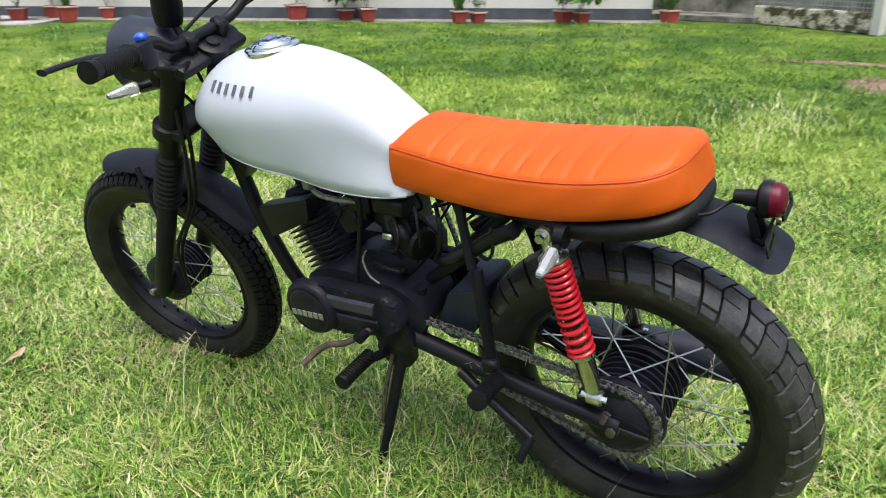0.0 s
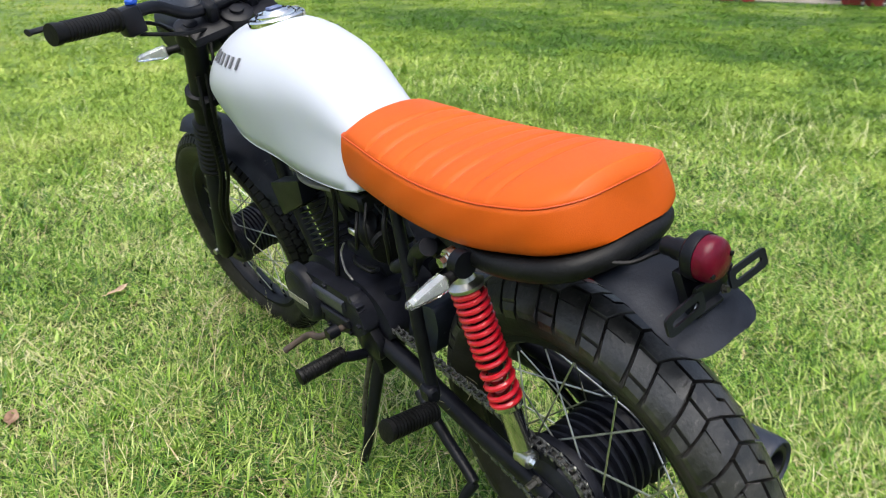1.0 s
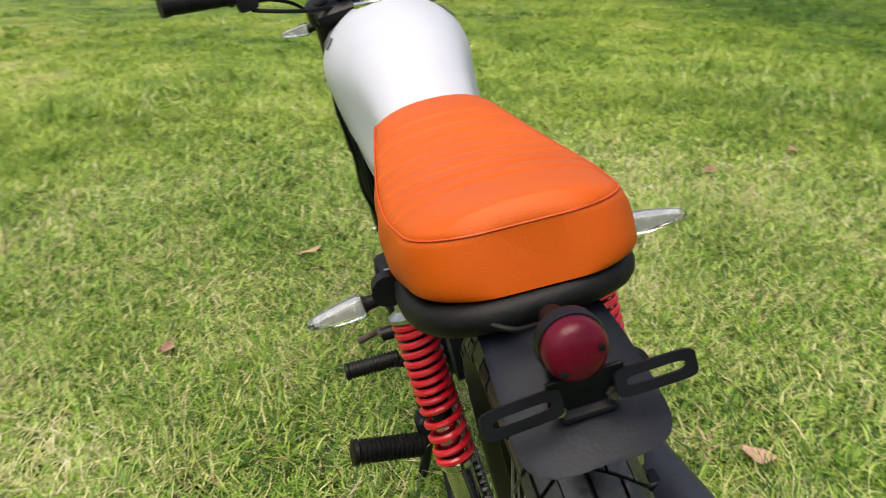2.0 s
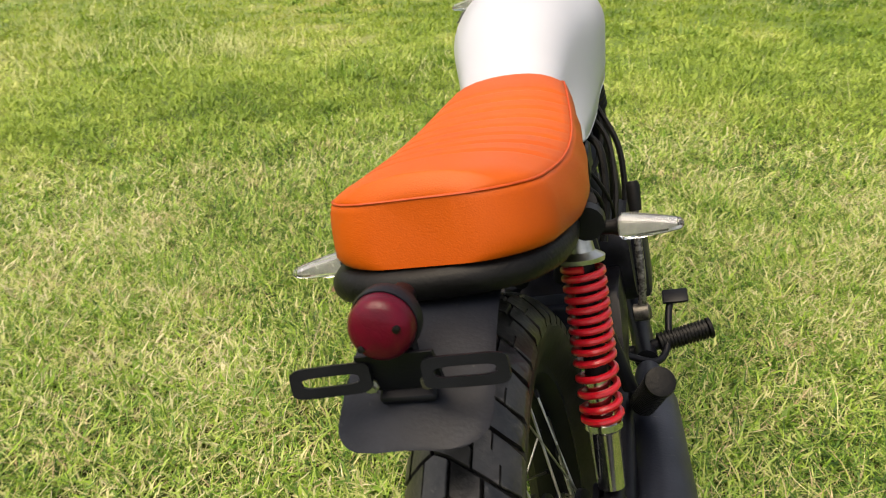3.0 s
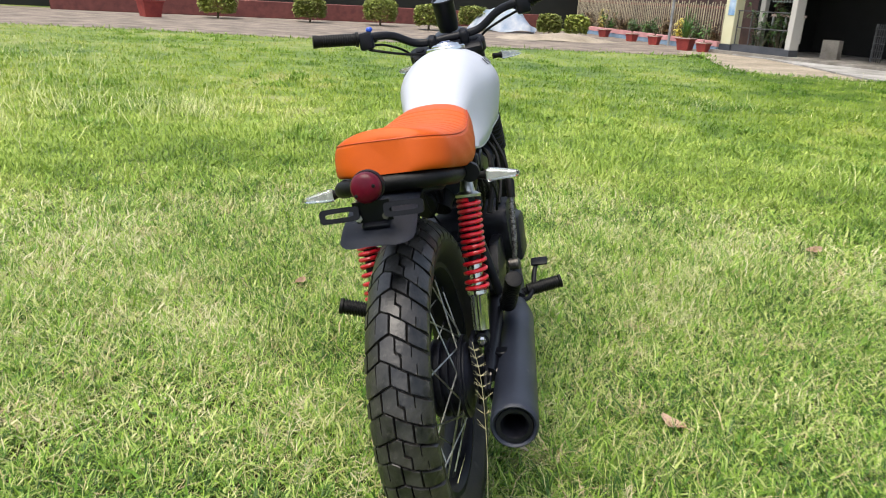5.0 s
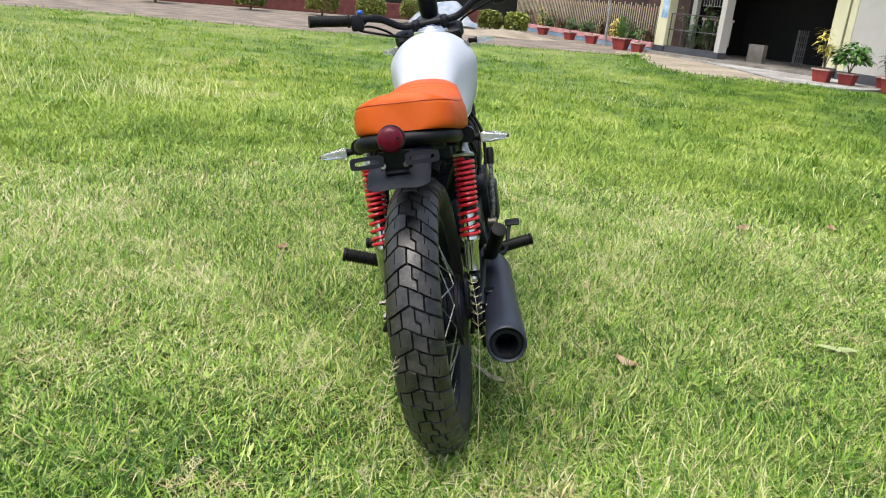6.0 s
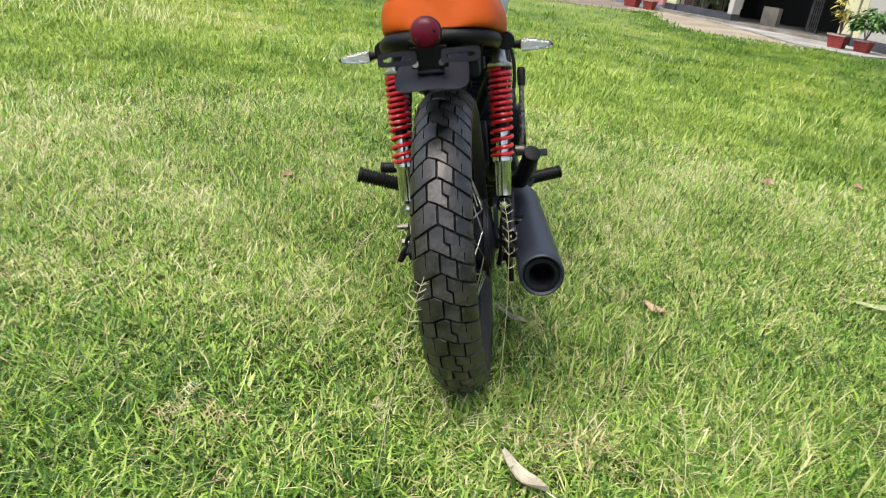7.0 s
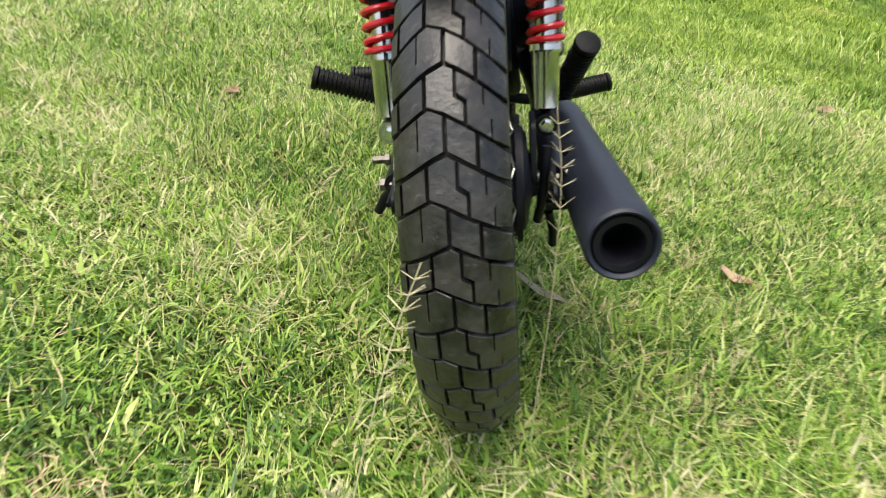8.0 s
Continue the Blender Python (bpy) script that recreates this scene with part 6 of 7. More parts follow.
def tyre(parent, at, top, half, drop, rim_r, steer, name, label):
    fix = steered if steer else (lambda b: b)
    prof = [(-half * 0.52, rim_r - 0.006), (-half * 0.70, rim_r + 0.008), (-half * 0.93, rim_r + (top - drop - rim_r) * 0.42), (-half * 1.0, rim_r + (top - drop - rim_r) * 0.72)]
    xs = [-0.98, -0.86, -0.7, -0.5, -0.25, 0, 0.25, 0.5, 0.7, 0.86, 0.98]
    prof += [(half * x, crown(half * x, half, top, drop) - 0.0100) for x in xs]
    prof += [(-a, r) for a, r in prof[3::-1]]
    inner = [(half * 0.4, rim_r - 0.002), (-half * 0.4, rim_r - 0.002)]
    ob = part(name, fix(lathe(B(), prof + inner + prof[:1], at, (1, 0, 0), 96, True)), SIDEWALL, parent, label)
    return ob


def tread(owner, at, top, half, drop, pitches, blocks, chevron, steer, apex=0.0, start=0.0, step=1, deep=0.0095, after=0.0):
    """Blocks: outlines of (x as a share of the half width, place within the pitch); apex, after: where the tips of this chevron and of the next lie."""
    at = Vector(at)
    for outline in blocks:
        bm = B()
        top_ring, big, low = [], [], []
        cx = sum(u for u, _ in outline) / len(outline)
        cv = sum(v for _, v in outline) / len(outline)
        for u, v in outline:
            for ring, lift, shrink in ((top_ring, 0.0, 0.955), (big, -0.0012, 0.992), (low, -deep, 1.0)):
                uu, vv = cx + (u - cx) * shrink, cv + (v - cv) * shrink
                x = uu * half
                r = crown(x, half, top, drop) + lift
                a = (vv + chevron * (abs(uu - apex) * (1 - vv) + abs(uu - after) * vv)) * 2 * math.pi / pitches + start
                ring.append(bm.verts.new(V(x, r * math.cos(a), r * math.sin(a))))
        n = len(big)
        bmesh.ops.triangulate(bm, faces=[bm.faces.new(top_ring)])
        for a, b in ((top_ring, big), (big, low)):
            for i in range(n):
                bm.faces.new((a[i], b[i], b[(i + 1) % n], a[(i + 1) % n]))
        me = finish(bm, "tread_block", RUBBER if steer else TYRE, 30)
        for k in range(0, pitches, step):
            ob = new("tread_block", me)
            ob.parent = owner
            m = Matrix.Translation(at) @ Matrix.Rotation(2 * math.pi * k / pitches, 4, "X")
            ob.matrix_basis = STEER @ m if steer else m


rear_at = REAR.copy()
rear_wheel = wheel(bike, rear_at, 36, 0.080, 0.226, 0.062, False, "rear_wheel", "black wire-spoked rear wheel", 0.13)
rear_tyre = tyre(bike, rear_at, 0.312, 0.054, 0.034, 0.226, False, "rear_tyre", "dusty chunky rear tyre with chevron tread")
REAR_ROWS = (
    (-0.30, 12.7, [[(-0.97, 0.09), (-0.75, 0.045), (-0.505, 0.045), (-0.505, 0.68), (-0.475, 0.68), (-0.475, 0.045), (-0.30, 0.045), (-0.055, 0.045), (-0.055, 0.958), (-0.30, 0.958), (-0.505, 0.958), (-0.75, 0.958), (-0.97, 0.91)],
                   [(-0.005, 0.045), (0.22, 0.045), (0.455, 0.045), (0.455, 0.958), (0.22, 0.958), (-0.005, 0.958)],
                   [(0.505, 0.045), (0.75, 0.045), (0.98, 0.09), (0.98, 0.90), (0.75, 0.958), (0.505, 0.958)]]),
    (-0.03, 20.3, [[(-0.99, 0.09), (-0.86, 0.045), (-0.86, 0.958), (-0.99, 0.91)],
                   [(-0.815, 0.045), (-0.60, 0.045), (-0.385, 0.045), (-0.385, 0.958), (-0.60, 0.958), (-0.815, 0.958)],
                   [(-0.335, 0.045), (-0.03, 0.045), (0.115, 0.045), (0.115, 0.58), (0.285, 0.60), (0.285, 0.958), (-0.03, 0.958), (-0.335, 0.958)],
                   [(0.155, 0.045), (0.36, 0.045), (0.575, 0.045), (0.575, 0.40), (0.605, 0.40), (0.605, 0.045), (0.80, 0.045), (0.99, 0.09), (0.99, 0.90), (0.735, 0.958), (0.735, 0.58), (0.705, 0.58), (0.705, 0.958), (0.325, 0.958), (0.325, 0.49), (0.155, 0.46)]]),
)
for (tip, turned, blocks), after in zip(REAR_ROWS, (-0.03, -0.30)):
    tread(rear_tyre, rear_at, 0.312, 0.054, 0.034, 48, blocks, 0.72, False, tip, radians(turned), 2, 0.012, after)

# rear sprocket and brake plate
bm = B()
out = []
for k in range(40):
    for f, r in ((0.0, 0.071), (0.3, 0.077), (0.5, 0.077), (0.8, 0.071)):
        a = 2 * math.pi * (k + f) / 40
        out.append((REAR.y + r * math.cos(a), REAR.z + r * math.sin(a)))
slab(bm, out, CX - 0.002, CX + 0.002)
sprocket = part("sprocket", bm, DARK_STEEL, bike, "toothed steel rear sprocket")
part("sprocket_carrier", lathe(B(), [(-0.012, 0.02), (-0.012, 0.045), (-0.006, 0.058), (0.01, 0.062)], (CX, 0, REAR.z), (1, 0, 0), 32), ENGINE, sprocket)
flange = part("hub_flange", lathe(B(), [(-0.010, 0.05), (-0.010, 0.060), (-0.006, 0.062), (-0.006, 0.068), (-0.009, 0.070), (-0.008, 0.079), (-0.002, 0.081), (0.004, 0.081), (0.006, 0.066)], (-0.062, 0, REAR.z), (1, 0, 0), 40), ENGINE, rear_wheel, "black spoke flange with rivets")
for k in range(18):
    a = 2 * math.pi * k / 18
    part("rivet", lathe(B(), [(0, 0.0042), (0.003, 0.0038), (0.0045, 0.0015)], (-0.0705, 0.0745 * math.cos(a), REAR.z + 0.0745 * math.sin(a)), (-1, 0, 0), 8), STEEL, rear_wheel)
part("brake_plate", lathe(B(), [(0.0, 0.066), (0.008, 0.065), (0.013, 0.055), (0.014, 0.04), (0.018, 0.026), (0.020, 0.012)], (0.060, 0, REAR.z), (1, 0, 0), 40), ENGINE, bike, "black drum brake plate")
part("axle_spacer", lathe(B(), [(0.0, 0.008), (0.0, 0.0115), (0.024, 0.0115), (0.026, 0.015), (0.034, 0.015), (0.036, 0.009)], (0.072, 0, 0.298), (1, 0, 0), 16), DARK_STEEL, bike)
part("brake_cam", tube(B(), smooth_line([(0.098, -0.022, 0.348), (0.094, -0.026, 0.32), (0.090, -0.024, 0.28), (0.083, -0.016, 0.248)], 4), [0.007] * 5 + [0.0055] * 8, 10), BLACK, bike)
part("brake_arm", tube(B(), smooth_line([(0.10, 0.02, 0.245), (0.105, 0.03, 0.215), (0.105, 0.035, 0.19)], 4), 0.006, 8), BLACK, bike)
part("brake_rod", tube(B(), [(0.105, 0.035, 0.195), (0.115, 0.22, 0.245), (0.12, 0.42, 0.285)], 0.003, 8), STEEL, bike)
part("torque_arm", tube(B(), [(0.09, 0.03, 0.24), (0.10, 0.18, 0.31), (0.105, 0.28, 0.35)], 0.006, 8), BLACK, bike)

front_wheel = wheel(bike, FRONT, 36, 0.065, 0.226, 0.05, True, "front_wheel", "black wire-spoked front wheel", 0.095)
front_tyre = tyre(bike, FRONT, 0.302, 0.043, 0.026, 0.226, True, "front_tyre", "black knobbly front tyre")
tread(front_tyre, FRONT, 0.302, 0.043, 0.026, 44,
      [[(-0.24, 0.10), (0.0, 0.0), (0.20, 0.12), (0.24, 0.42), (0.02, 0.52), (-0.22, 0.44)], [(-0.16, 0.60), (0.04, 0.58), (0.22, 0.66), (0.16, 0.94), (-0.14, 0.98)],
       [(0.32, 0.30), (0.55, 0.22), (0.62, 0.50), (0.52, 0.74), (0.30, 0.66)], [(0.30, 0.80), (0.58, 0.84), (0.60, 1.12), (0.34, 1.18)],
       [(-0.58, 0.24), (-0.32, 0.32), (-0.30, 0.66), (-0.54, 0.76), (-0.64, 0.50)], [(-0.60, 0.86), (-0.32, 0.80), (-0.34, 1.16), (-0.58, 1.12)],
       [(0.68, 0.06), (0.98, 0.02), (0.98, 0.44), (0.70, 0.46)], [(0.66, 0.58), (0.98, 0.54), (0.98, 0.92), (0.68, 0.94)],
       [(-0.98, 0.02), (-0.68, 0.06), (-0.70, 0.46), (-0.98, 0.44)], [(-0.98, 0.54), (-0.66, 0.58), (-0.68, 0.94), (-0.98, 0.92)]], 0.0, True)

# fork
part("front_brake_plate", steered(lathe(B(), [(0, 0.064), (0.012, 0.062), (0.02, 0.05), (0.024, 0.02), (0.03, 0.012)], FRONT + V(-0.048, 0, 0), (-1, 0, 0), 36)), ENGINE, bike, "black front drum brake plate")
fork_axle = FRONT + V(0, -0.012, 0)
for s in (-1, 1):
    a = fork_axle + V(-0.086 if s < 0 else 0.068, 0, -0.01)
    leg = part("fork_leg", steered(tube(B(), [a, a + FORK_WAY * 0.02, a + FORK_WAY * 0.31, a + FORK_WAY * 0.315], [0.018, 0.0225, 0.0225, 0.019], 18)), BLACK, bike, "black fork leg with ribbed gaiter")
    part("fork_lug", steered(box(B(), a + V(0, 0.012, 0.004), (0.03, 0.045, 0.04), pose(0, 0, 0, 28), 0.008)), BLACK, leg)
    prof = [(0, 0.023)]
    for k in range(10):
        h = 0.006 + 0.0148 * k
        prof += [(h, 0.027), (h + 0.004, 0.0305), (h + 0.008, 0.0305), (h + 0.012, 0.027)]
    part("gaiter", steered(lathe(B(), prof + [(0.156, 0.024)], a + FORK_WAY * 0.312, FORK_WAY, 22)), RUBBER, leg, "ribbed rubber fork gaiter")
    part("fork_tube", steered(tube(B(), [a + FORK_WAY * 0.46, a + FORK_WAY * 0.682], 0.0235, 18)), BLACK, leg)
    part("fork_cap", steered(lathe(B(), [(0, 0.02), (0.008, 0.019), (0.012, 0.012), (0.013, 0.002)], a + FORK_WAY * 0.682, FORK_WAY, 18)), BLACK, leg)
part("front_axle", steered(tube(B(), [FRONT + V(-0.112, 0, 0), FRONT + V(0.098, 0, 0)], 0.008, 12)), STEEL, bike)
top = fork_axle + FORK_WAY * 0.675
for f, nm in ((0.675, "top_clamp"), (0.52, "lower_clamp")):
    c = fork_axle + FORK_WAY * f + V(0, -0.018, 0)
    part(nm, steered(box(B(), c - V(0.009, 0, 0), (0.198, 0.062, 0.024), pose(0, 0, 0, 28), 0.010, 2)), BLACK, bike, "black fork clamp")
    for x in ((-0.086, 0.0, 0.068) if f > 0.6 else (-0.086, 0.068)):
        part("clamp_ring", steered(lathe(B(), [(-0.016, 0.024), (-0.014, 0.032), (0.014, 0.032), (0.017, 0.026), (0.017, 0.014), (0.022, 0.013), (0.023, 0.004)], c + V(x, 0.018 if x else -0.012, 0), FORK_WAY, 18)), BLACK, bike)

# front mudguard
bm = B()
rows = []
for k in range(25):
    a = radians(75) + radians(76) * k / 24
    r = 0.338 + 0.046 * (k / 24) ** 1.6
    c = FRONT + V(0, r * math.cos(a), r * math.sin(a))
    out = V(0, math.cos(a), math.sin(a))
    w = 0.052
    f = min(k, 24 - k) / 3
    w *= 0.72 + 0.28 * min(1, f) ** 0.5
    rows.append([c + V(w * u, 0, 0) - out * (0.026 * abs(u) ** 2.6) for u in (-1, -0.9, -0.7, -0.4, 0, 0.4, 0.7, 0.9, 1)])
grid(bm, rows)
bmesh.ops.solidify(bm, geom=bm.faces, thickness=0.003)
part("front_mudguard", steered(bm), MATT, bike, "matt black front mudguard")
for s in (-1, 1):
    part("mudguard_stay", steered(tube(B(), [FRONT + V(s * 0.05, -0.06, 0.33), fork_axle + V(s * 0.085, -0.10, 0.20)], 0.006, 8)), BLACK, bike)

# handlebar and controls
half_bar = [(0.0, 0.868, 0.918), (0.05, 0.868, 0.918), (0.095, 0.862, 0.925), (0.145, 0.842, 0.955), (0.185, 0.820, 0.965), (0.24, 0.797, 0.968), (0.352, 0.763, 0.987)]
line = [(-x, y, z) for x, y, z in half_bar[::-1]] + half_bar[1:]
bar = part("handlebar", steered(tube(B(), smooth_line(line, 6), 0.011, 14)), BLACK, bike, "black handlebar with rubber grips")
for s in (-1, 1):
    a, b = V(s * 0.238, 0.7977, 0.9677), V(s * 0.354, 0.7624, 0.9873)
    way, L = (b - a).normalized(), (b - a).length
    prof = [(0, 0.012), (0.0, 0.020), (0.006, 0.020), (0.008, 0.0165)]
    for k in range(14):
        h = 0.012 + 0.0065 * k
        prof += [(h, 0.0168), (h + 0.003, 0.0168), (h + 0.0035, 0.0158), (h + 0.0062, 0.0158)]
    prof += [(L - 0.008, 0.0178), (L, 0.0178), (L + 0.001, 0.004)]
    part("grip", steered(lathe(B(), prof, a, way, 20)), RUBBER, bar, "ribbed rubber grip")
    part("switch_box", steered(box(B(), a - way * 0.022 + V(0, -0.004, -0.006), (0.038, 0.04, 0.048), None, 0.008, 2)), BLACK, bar)
    perch = a - way * 0.035 + V(0, 0.022, -0.002)
    part("lever_perch", steered(box(B(), perch, (0.03, 0.04, 0.022), None, 0.006)), BLACK, bar)
    line = [perch + V(0, 0.012, 0), perch + V(s * 0.02, 0.024, 0.002), V(s * 0.27, 0.862, 0.974), V(s * 0.32, 0.862, 0.982), V(s * 0.355, 0.860, 0.986), V(s * 0.361, 0.859, 0.987)]
    part("lever", steered(tube(B(), smooth_line(line, 4), [0.0095] * 5 + [0.0085] * 4 + [0.0075] * 8 + [0.0095] * 4, 10, flat=0.6)), BLACK, bar, "black hand lever")
    part("bar_clamp", steered(box(B(), (s * 0.045, 0.868, 0.908), (0.026, 0.034, 0.05), pose(0, 0, 0, 28), 0.006)), BLACK, bar)
part("choke_switch", steered(box(B(), (-0.203, 0.800, 0.986), (0.017, 0.020, 0.013), pose(0, 0, 0, 0, 0, 12), 0.004)), BLUE, bar, "blue switch rocker")
for s, pts in ((-1, [(-0.205, 0.81, 0.945), (-0.17, 0.85, 0.935), (-0.12, 0.90, 0.90), (-0.07, 0.90, 0.82), (-0.05, 0.86, 0.74)]),
               (-1, [(-0.215, 0.79, 0.935), (-0.17, 0.79, 0.918), (-0.12, 0.82, 0.900), (-0.06, 0.86, 0.88), (-0.03, 0.88, 0.83)]),
               (1, [(0.20, 0.835, 0.955), (0.16, 0.88, 0.96), (0.10, 0.94, 0.93), (0.0, 0.96, 0.88), (-0.05, 0.93, 0.80)]),
               (1, [(0.215, 0.82, 0.95), (0.15, 0.86, 0.93), (0.09, 0.90, 0.90), (0.05, 0.88, 0.82)])):
    part("control_cable", steered(tube(B(), smooth_line(pts, 6), 0.0036, 8)), RUBBER, bar)
for dx in (0.0, -0.018):
    part("control_cable", steered(tube(B(), smooth_line([(-0.085 + dx, 0.90, 0.80), (-0.105 + dx, 0.90, 0.70), (-0.10 + dx, 0.95, 0.58), (-0.10 + dx, 1.04, 0.46),
                                                         (-0.10, 1.08, 0.36), (-0.085, 1.11, 0.29), (-0.075, 1.17, 0.27)], 6), 0.0042, 8)), RUBBER, bar)

# headlamp and speedometer
bm = lathe(B(), [(-0.095, 0.004), (-0.093, 0.026), (-0.08, 0.047), (-0.055, 0.063), (-0.02, 0.072), (0.02, 0.076), (0.03, 0.079), (0.036, 0.076), (0.038, 0.068)], (0, 1.035, 0.872), (0, 1, -0.05), 40)
lamp2 = part("headlamp", steered(bm), MATT, bike, "round matt black headlamp shell")
part("headlamp_glass", steered(lathe(B(), [(0.036, 0.071), (0.044, 0.060), (0.050, 0.035), (0.052, 0.002)], (0, 1.035, 0.872), (0, 1, -0.05), 36)), CLEAR, lamp2)
for s in (-1, 1):
    part("headlamp_ear", steered(box(B(), (s * 0.082, 0.985, 0.866), (0.006, 0.10, 0.045), pose(0, 0, 0, 10), 0.002)), BLACK, lamp2)
way = V(0, -0.30, 0.954).normalized()
speedo = part("speedometer", steered(lathe(B(), [(-0.050, 0.010), (-0.049, 0.027), (-0.03, 0.030), (0.028, 0.0305), (0.032, 0.0325), (0.040, 0.0325), (0.041, 0.029), (0.037, 0.028)], (0.004, 0.935, 0.985), way, 32)), BLACK, bike,
              "small round black speedometer")
part("dial_glass", steered(lathe(B(), [(0.0375, 0.0285), (0.039, 0.02), (0.0395, 0.002)], (0.004, 0.935, 0.985), way, 28)), CHROME, speedo, "bright sky-reflecting dial glass")
part("speedo_stay", steered(tube(B(), [(0.004, 0.945, 0.955), (0.004, 0.925, 0.90)], 0.008, 10)), BLACK, speedo)
for s in (-1, 1):
    indicator((s * 0.104, 0.940, 0.846), (s * 0.184, 0.974, 0.843), bike, False)


# ---- fallen leaves, twigs and seed heads ----
DRY = surface("dry_leaf", (0.34, 0.20, 0.13), (0.56, 0.38, 0.28), 30, 0.75, 0.1, bump=0.001, bump_scale=200)
PALE_DRY = surface("pale_dry_leaf", (0.52, 0.36, 0.25), (0.72, 0.54, 0.40), 30, 0.75, 0.1, bump=0.001, bump_scale=200)
BLUSH = surface("dry_pinkish_leaf", (0.56, 0.36, 0.26), (0.80, 0.58, 0.46), 30, 0.75, 0.1, bump=0.001, bump_scale=200)
WITHERED = surface("withered_leaf", (0.50, 0.45, 0.36), (0.80, 0.74, 0.62), 30, 0.8, 0.08, bump=0.001, bump_scale=160)
STRAW = surface("pale_straw", (0.50, 0.44, 0.25), (0.66, 0.60, 0.40), 30, 0.7, 0.1)
PALE_LEAF = surface("pale_green_leaf", (0.42, 0.50, 0.22), (0.56, 0.62, 0.34), 30, 0.6, 0.1)


def fallen_leaf(x, y, length, width, turn, mat, label, curl=0.25):
    bm = B()
    rows = []
    for i in range(9):
        f = i / 8
        w = width / 2 * math.sin(math.pi * min(max(f, 0.02), 0.98)) ** 0.7
        rows.append([V(length * (f - 0.5), w * u, curl * length * ((f - 0.5) ** 2 * 1.2 + 0.22 * u * u) + 0.002 * math.sin(9 * f + u)) for u in (-1, -0.5, 0, 0.5, 1)])
    grid(bm, rows)
    bmesh.ops.solidify(bm, geom=bm.faces, thickness=0.0008)
    tube(bm, [V(-length * 0.5, 0, curl * length * 0.3), V(-length * 0.72, 0.004, curl * length * 0.42)], 0.0011, 5)
    ob = thing("fallen_leaf", bm, mat, label, "leaf", "fallen leaves")
    ob.matrix_world = pose(x, y, 0.028, 8, -6, turn)
    return ob


fallen_leaf(0.480, 0.422, 0.068, 0.058, 150, BLUSH, "curled dry brown leaf lying on the grass", 0.35)
fallen_leaf(0.135, -0.38, 0.105, 0.036, 140, WITHERED, "torn pale withered leaf lying on the grass", 0.45)
fallen_leaf(1.18, 0.715, 0.12, 0.03, -20, PALE_LEAF, "pale green fallen leaf on the grass", 0.12)
fallen_leaf(0.10, 0.235, 0.13, 0.018, -50, WITHERED, "narrow dry leaf beside the rear tyre", 0.2)
fallen_leaf(-0.363, 1.59, 0.07, 0.02, 20, PALE_DRY, "small dry leaf near the front wheel", 0.2)
fallen_leaf(-0.72, 1.06, 0.05, 0.03, 70, DRY, "small curled leaf in the grass", 0.3)
fallen_leaf(1.25, 2.1, 0.09, 0.05, 30, DRY, "dry brown leaf out on the lawn", 0.3)
fallen_leaf(1.75, 2.3, 0.07, 0.05, 80, DRY, "dry brown leaf out on the lawn", 0.3)


def seed_stalk(x, y, tall, lean, turn, seed):
    """A tall grass stem with a comb of short side spikes."""
    r = random.Random(seed)
    pts = smooth_line([V(0, 0, 0), V(lean * 0.25, 0, tall * 0.45), V(lean * 0.6, 0, tall * 0.8), V(lean, 0, tall)], 5)
    ob = thing("seed_stalk", tube(B(), pts, [0.0008 - 0.0003 * i / (len(pts) - 1) for i in range(len(pts))], 5), STRAW, "tall straw-coloured grass stem gone to seed", "grass stem",
               "grass stems gone to seed")
    for i in range(36):
        f = 0.5 + 0.5 * i / 36
        p = pts[min(int(f * (len(pts) - 1)), len(pts) - 1)]
        s = 1 if i % 2 else -1
        L = 0.012 + 0.008 * (1 - f) * 2
        q = p + V(s * L * 0.85, r.uniform(-0.6, 0.6) * L, L * r.uniform(0.35, 0.8))
        part("spikelet", tube(B(), [p, q], [0.0005, 0.0002], 4), STRAW, ob)
    ob.matrix_world = pose(x, y, 0, 0, 0, turn)


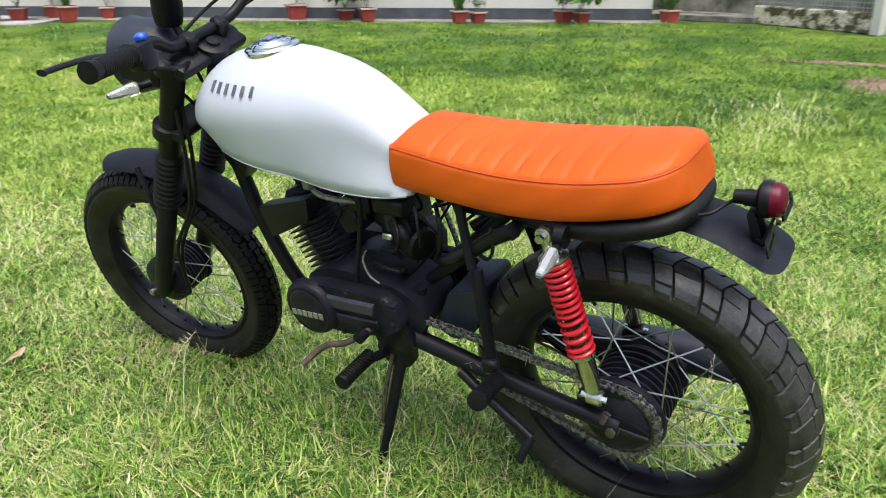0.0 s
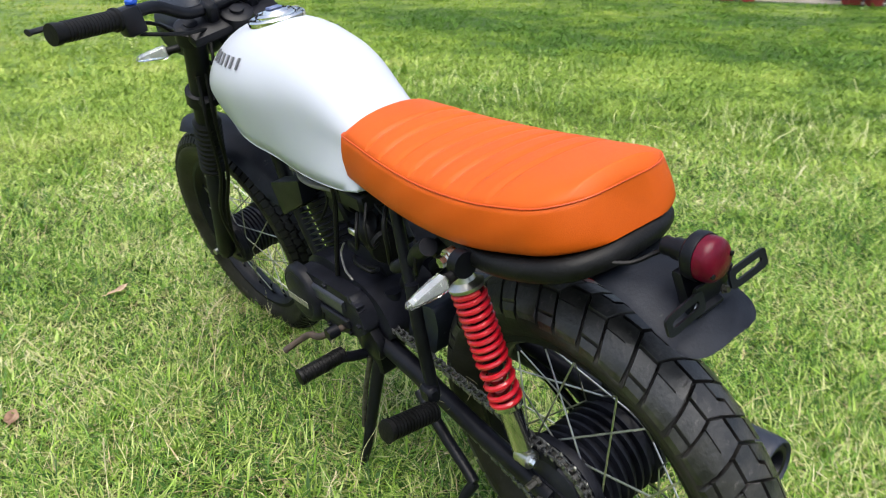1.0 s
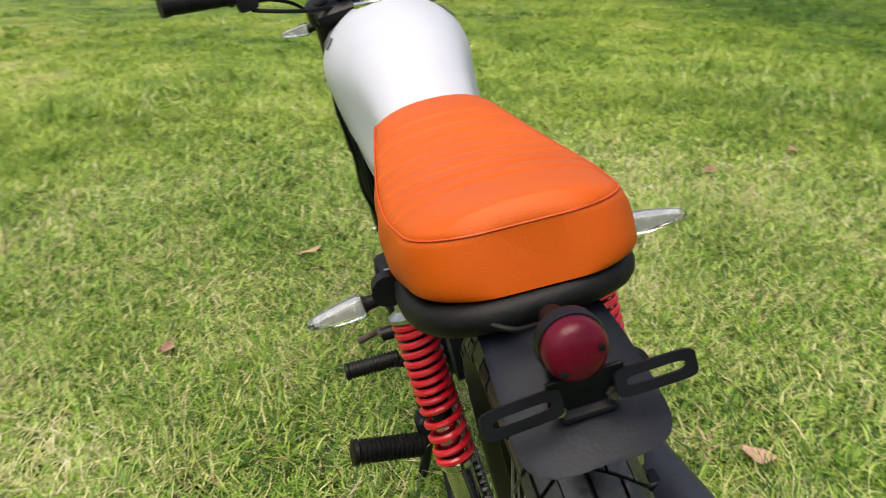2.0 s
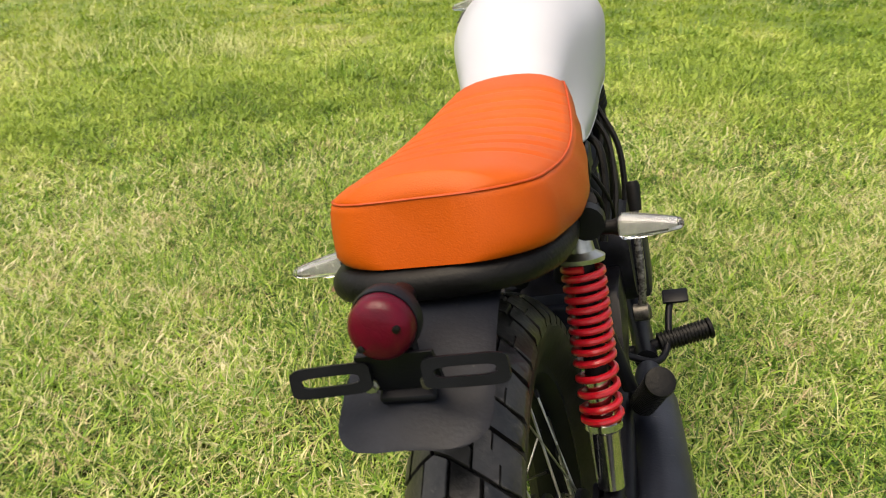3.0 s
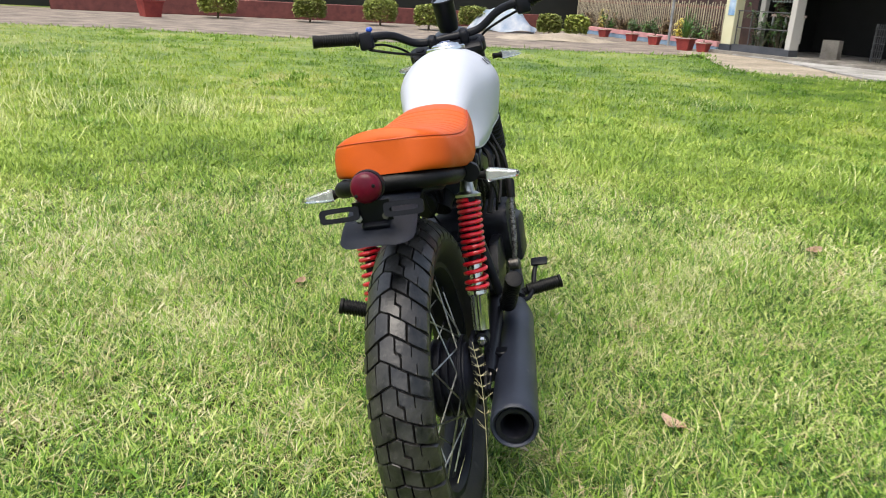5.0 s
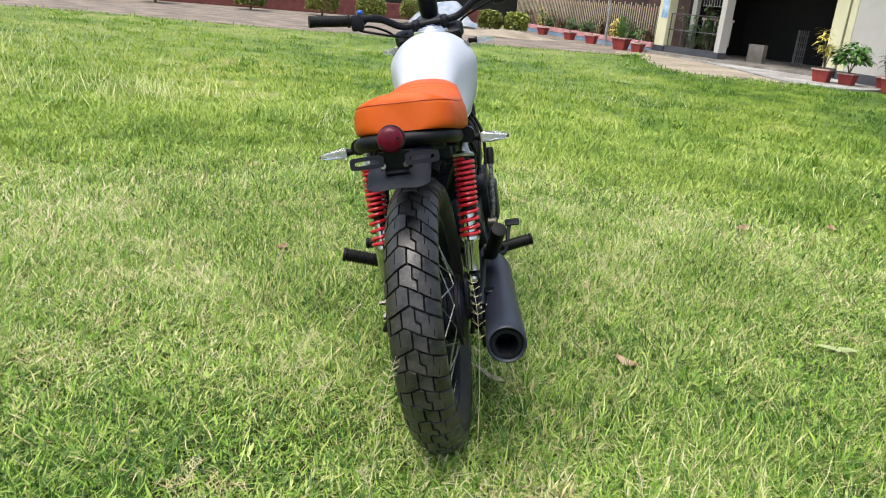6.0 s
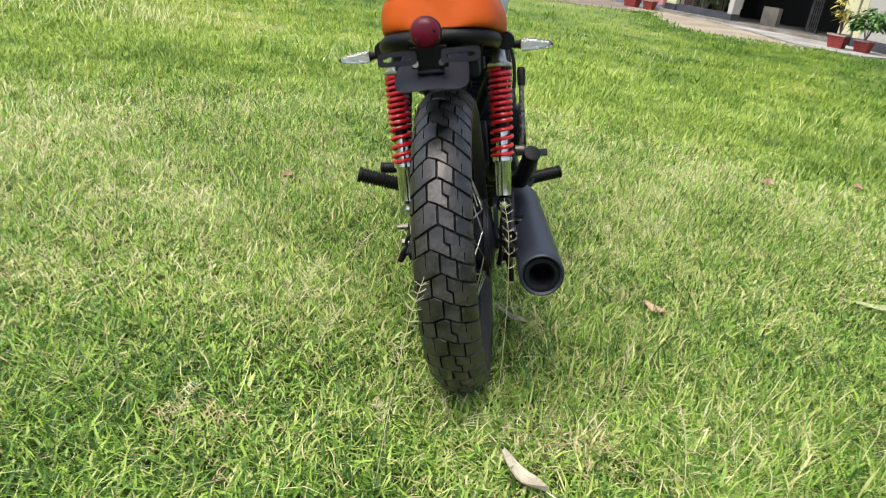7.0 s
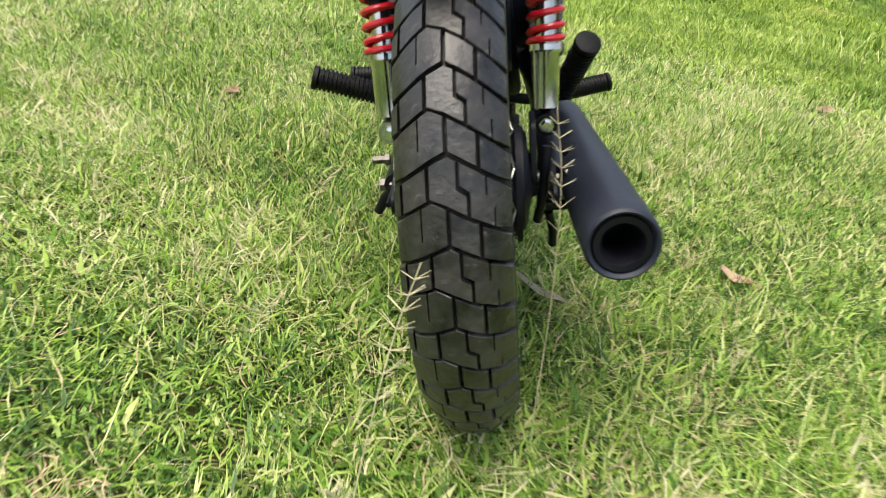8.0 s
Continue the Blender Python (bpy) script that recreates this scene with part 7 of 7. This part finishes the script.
for i, (x, y, tall, lean, turn) in enumerate([(0.088, -0.10, 0.43, -0.058, 5), (-0.105, -0.425, 0.385, 0.034, 10), (-0.10, -0.36, 0.14, -0.05, 60), (-0.34, 0.36, 0.13, -0.06, 200), (-0.12, 0.535, 0.21, 0.06, -34),
                                              (-0.33, 1.02, 0.24, -0.10, 130), (-0.30, 0.98, 0.18, 0.07, 30), (-0.40, 0.10, 0.16, 0.06, 0), (-0.38, -0.02, 0.18, -0.06, 90), (-0.3, -0.12, 0.15, 0.05, 10),
                                              (-0.62, 0.62, 0.16, 0.06, 70), (0.35, 0.0, 0.15, 0.06, 250), (0.42, -0.35, 0.17, 0.07, 120), (-0.45, -0.45, 0.18, 0.08, 330)]):
    seed_stalk(x, y, tall, lean, turn, i)


# haze of tall dry stems standing in the field grass
rng = np.random.default_rng(9)
DRY_STEM = surface("dry_grass_stem", (0.46, 0.50, 0.20), (0.66, 0.64, 0.36), 3, 0.7, 0.1)
clumped("dry_stems", 2400, 0.16, 0.0034, rng, "tall pale grass stems gone to seed", 0.0, DRY_STEM, [(-4.9, 5.6, 2.2, 2.2), (-3.7, 3.9, 1.2, 1.6), (-8.0, 9.0, 2.6, 2.0), (-2.9, 4.4, 0.5, 0.5), (-6.4, 7.0, 2.2, 2.0), (-4.5, 4.0, 1.5, 2.0)])
clumped("dry_stems", 3000, 0.11, 0.0028, rng, "thin pale stems among the grass", 0.1, DRY_STEM, [(4.1, 0.6, 0.9, 0.5), (3.0, 1.6, 1.2, 0.8), (4.3, 13.0, 2.0, 2.0), (2.5, 3.5, 1.5, 1.0), (1.0, 7.5, 2.5, 1.2), (-1.0, 4.0, 1.5, 1.0)])


SCRAP = surface("dirty_straw", (0.16, 0.14, 0.08), (0.30, 0.27, 0.16), 40, 0.8, 0.1)


def clippings(centre, spread, count, seed, label):
    """Short scraps of cut grass caught on the machine."""
    r = random.Random(seed)
    bm = B()
    for k in range(count):
        p = V(*centre) + V(r.gauss(0, spread[0]), r.gauss(0, spread[1]), r.gauss(0, spread[2]))
        d = V(r.uniform(-0.5, 0.3), r.uniform(-1, 1), r.uniform(-0.7, 1)).normalized() * r.uniform(0.004, 0.011)
        tube(bm, [p - d, p + V(0, 0, r.uniform(-0.002, 0.002)), p + d], [0.0003, 0.0005, 0.0003], 4)
    ob = thing("grass_clippings", bm, SCRAP, label, "grass clippings", kind="stuff")
    ob.matrix_world = bike.matrix_world.copy()


clippings((-0.080, 0.175, 0.400), (0.004, 0.010, 0.007), 6, 5, "dry grass scraps caught in the drive chain")
clippings((-0.100, 0.260, 0.350), (0.003, 0.030, 0.006), 9, 7, "dry grass scraps stuck to the oily swing arm")
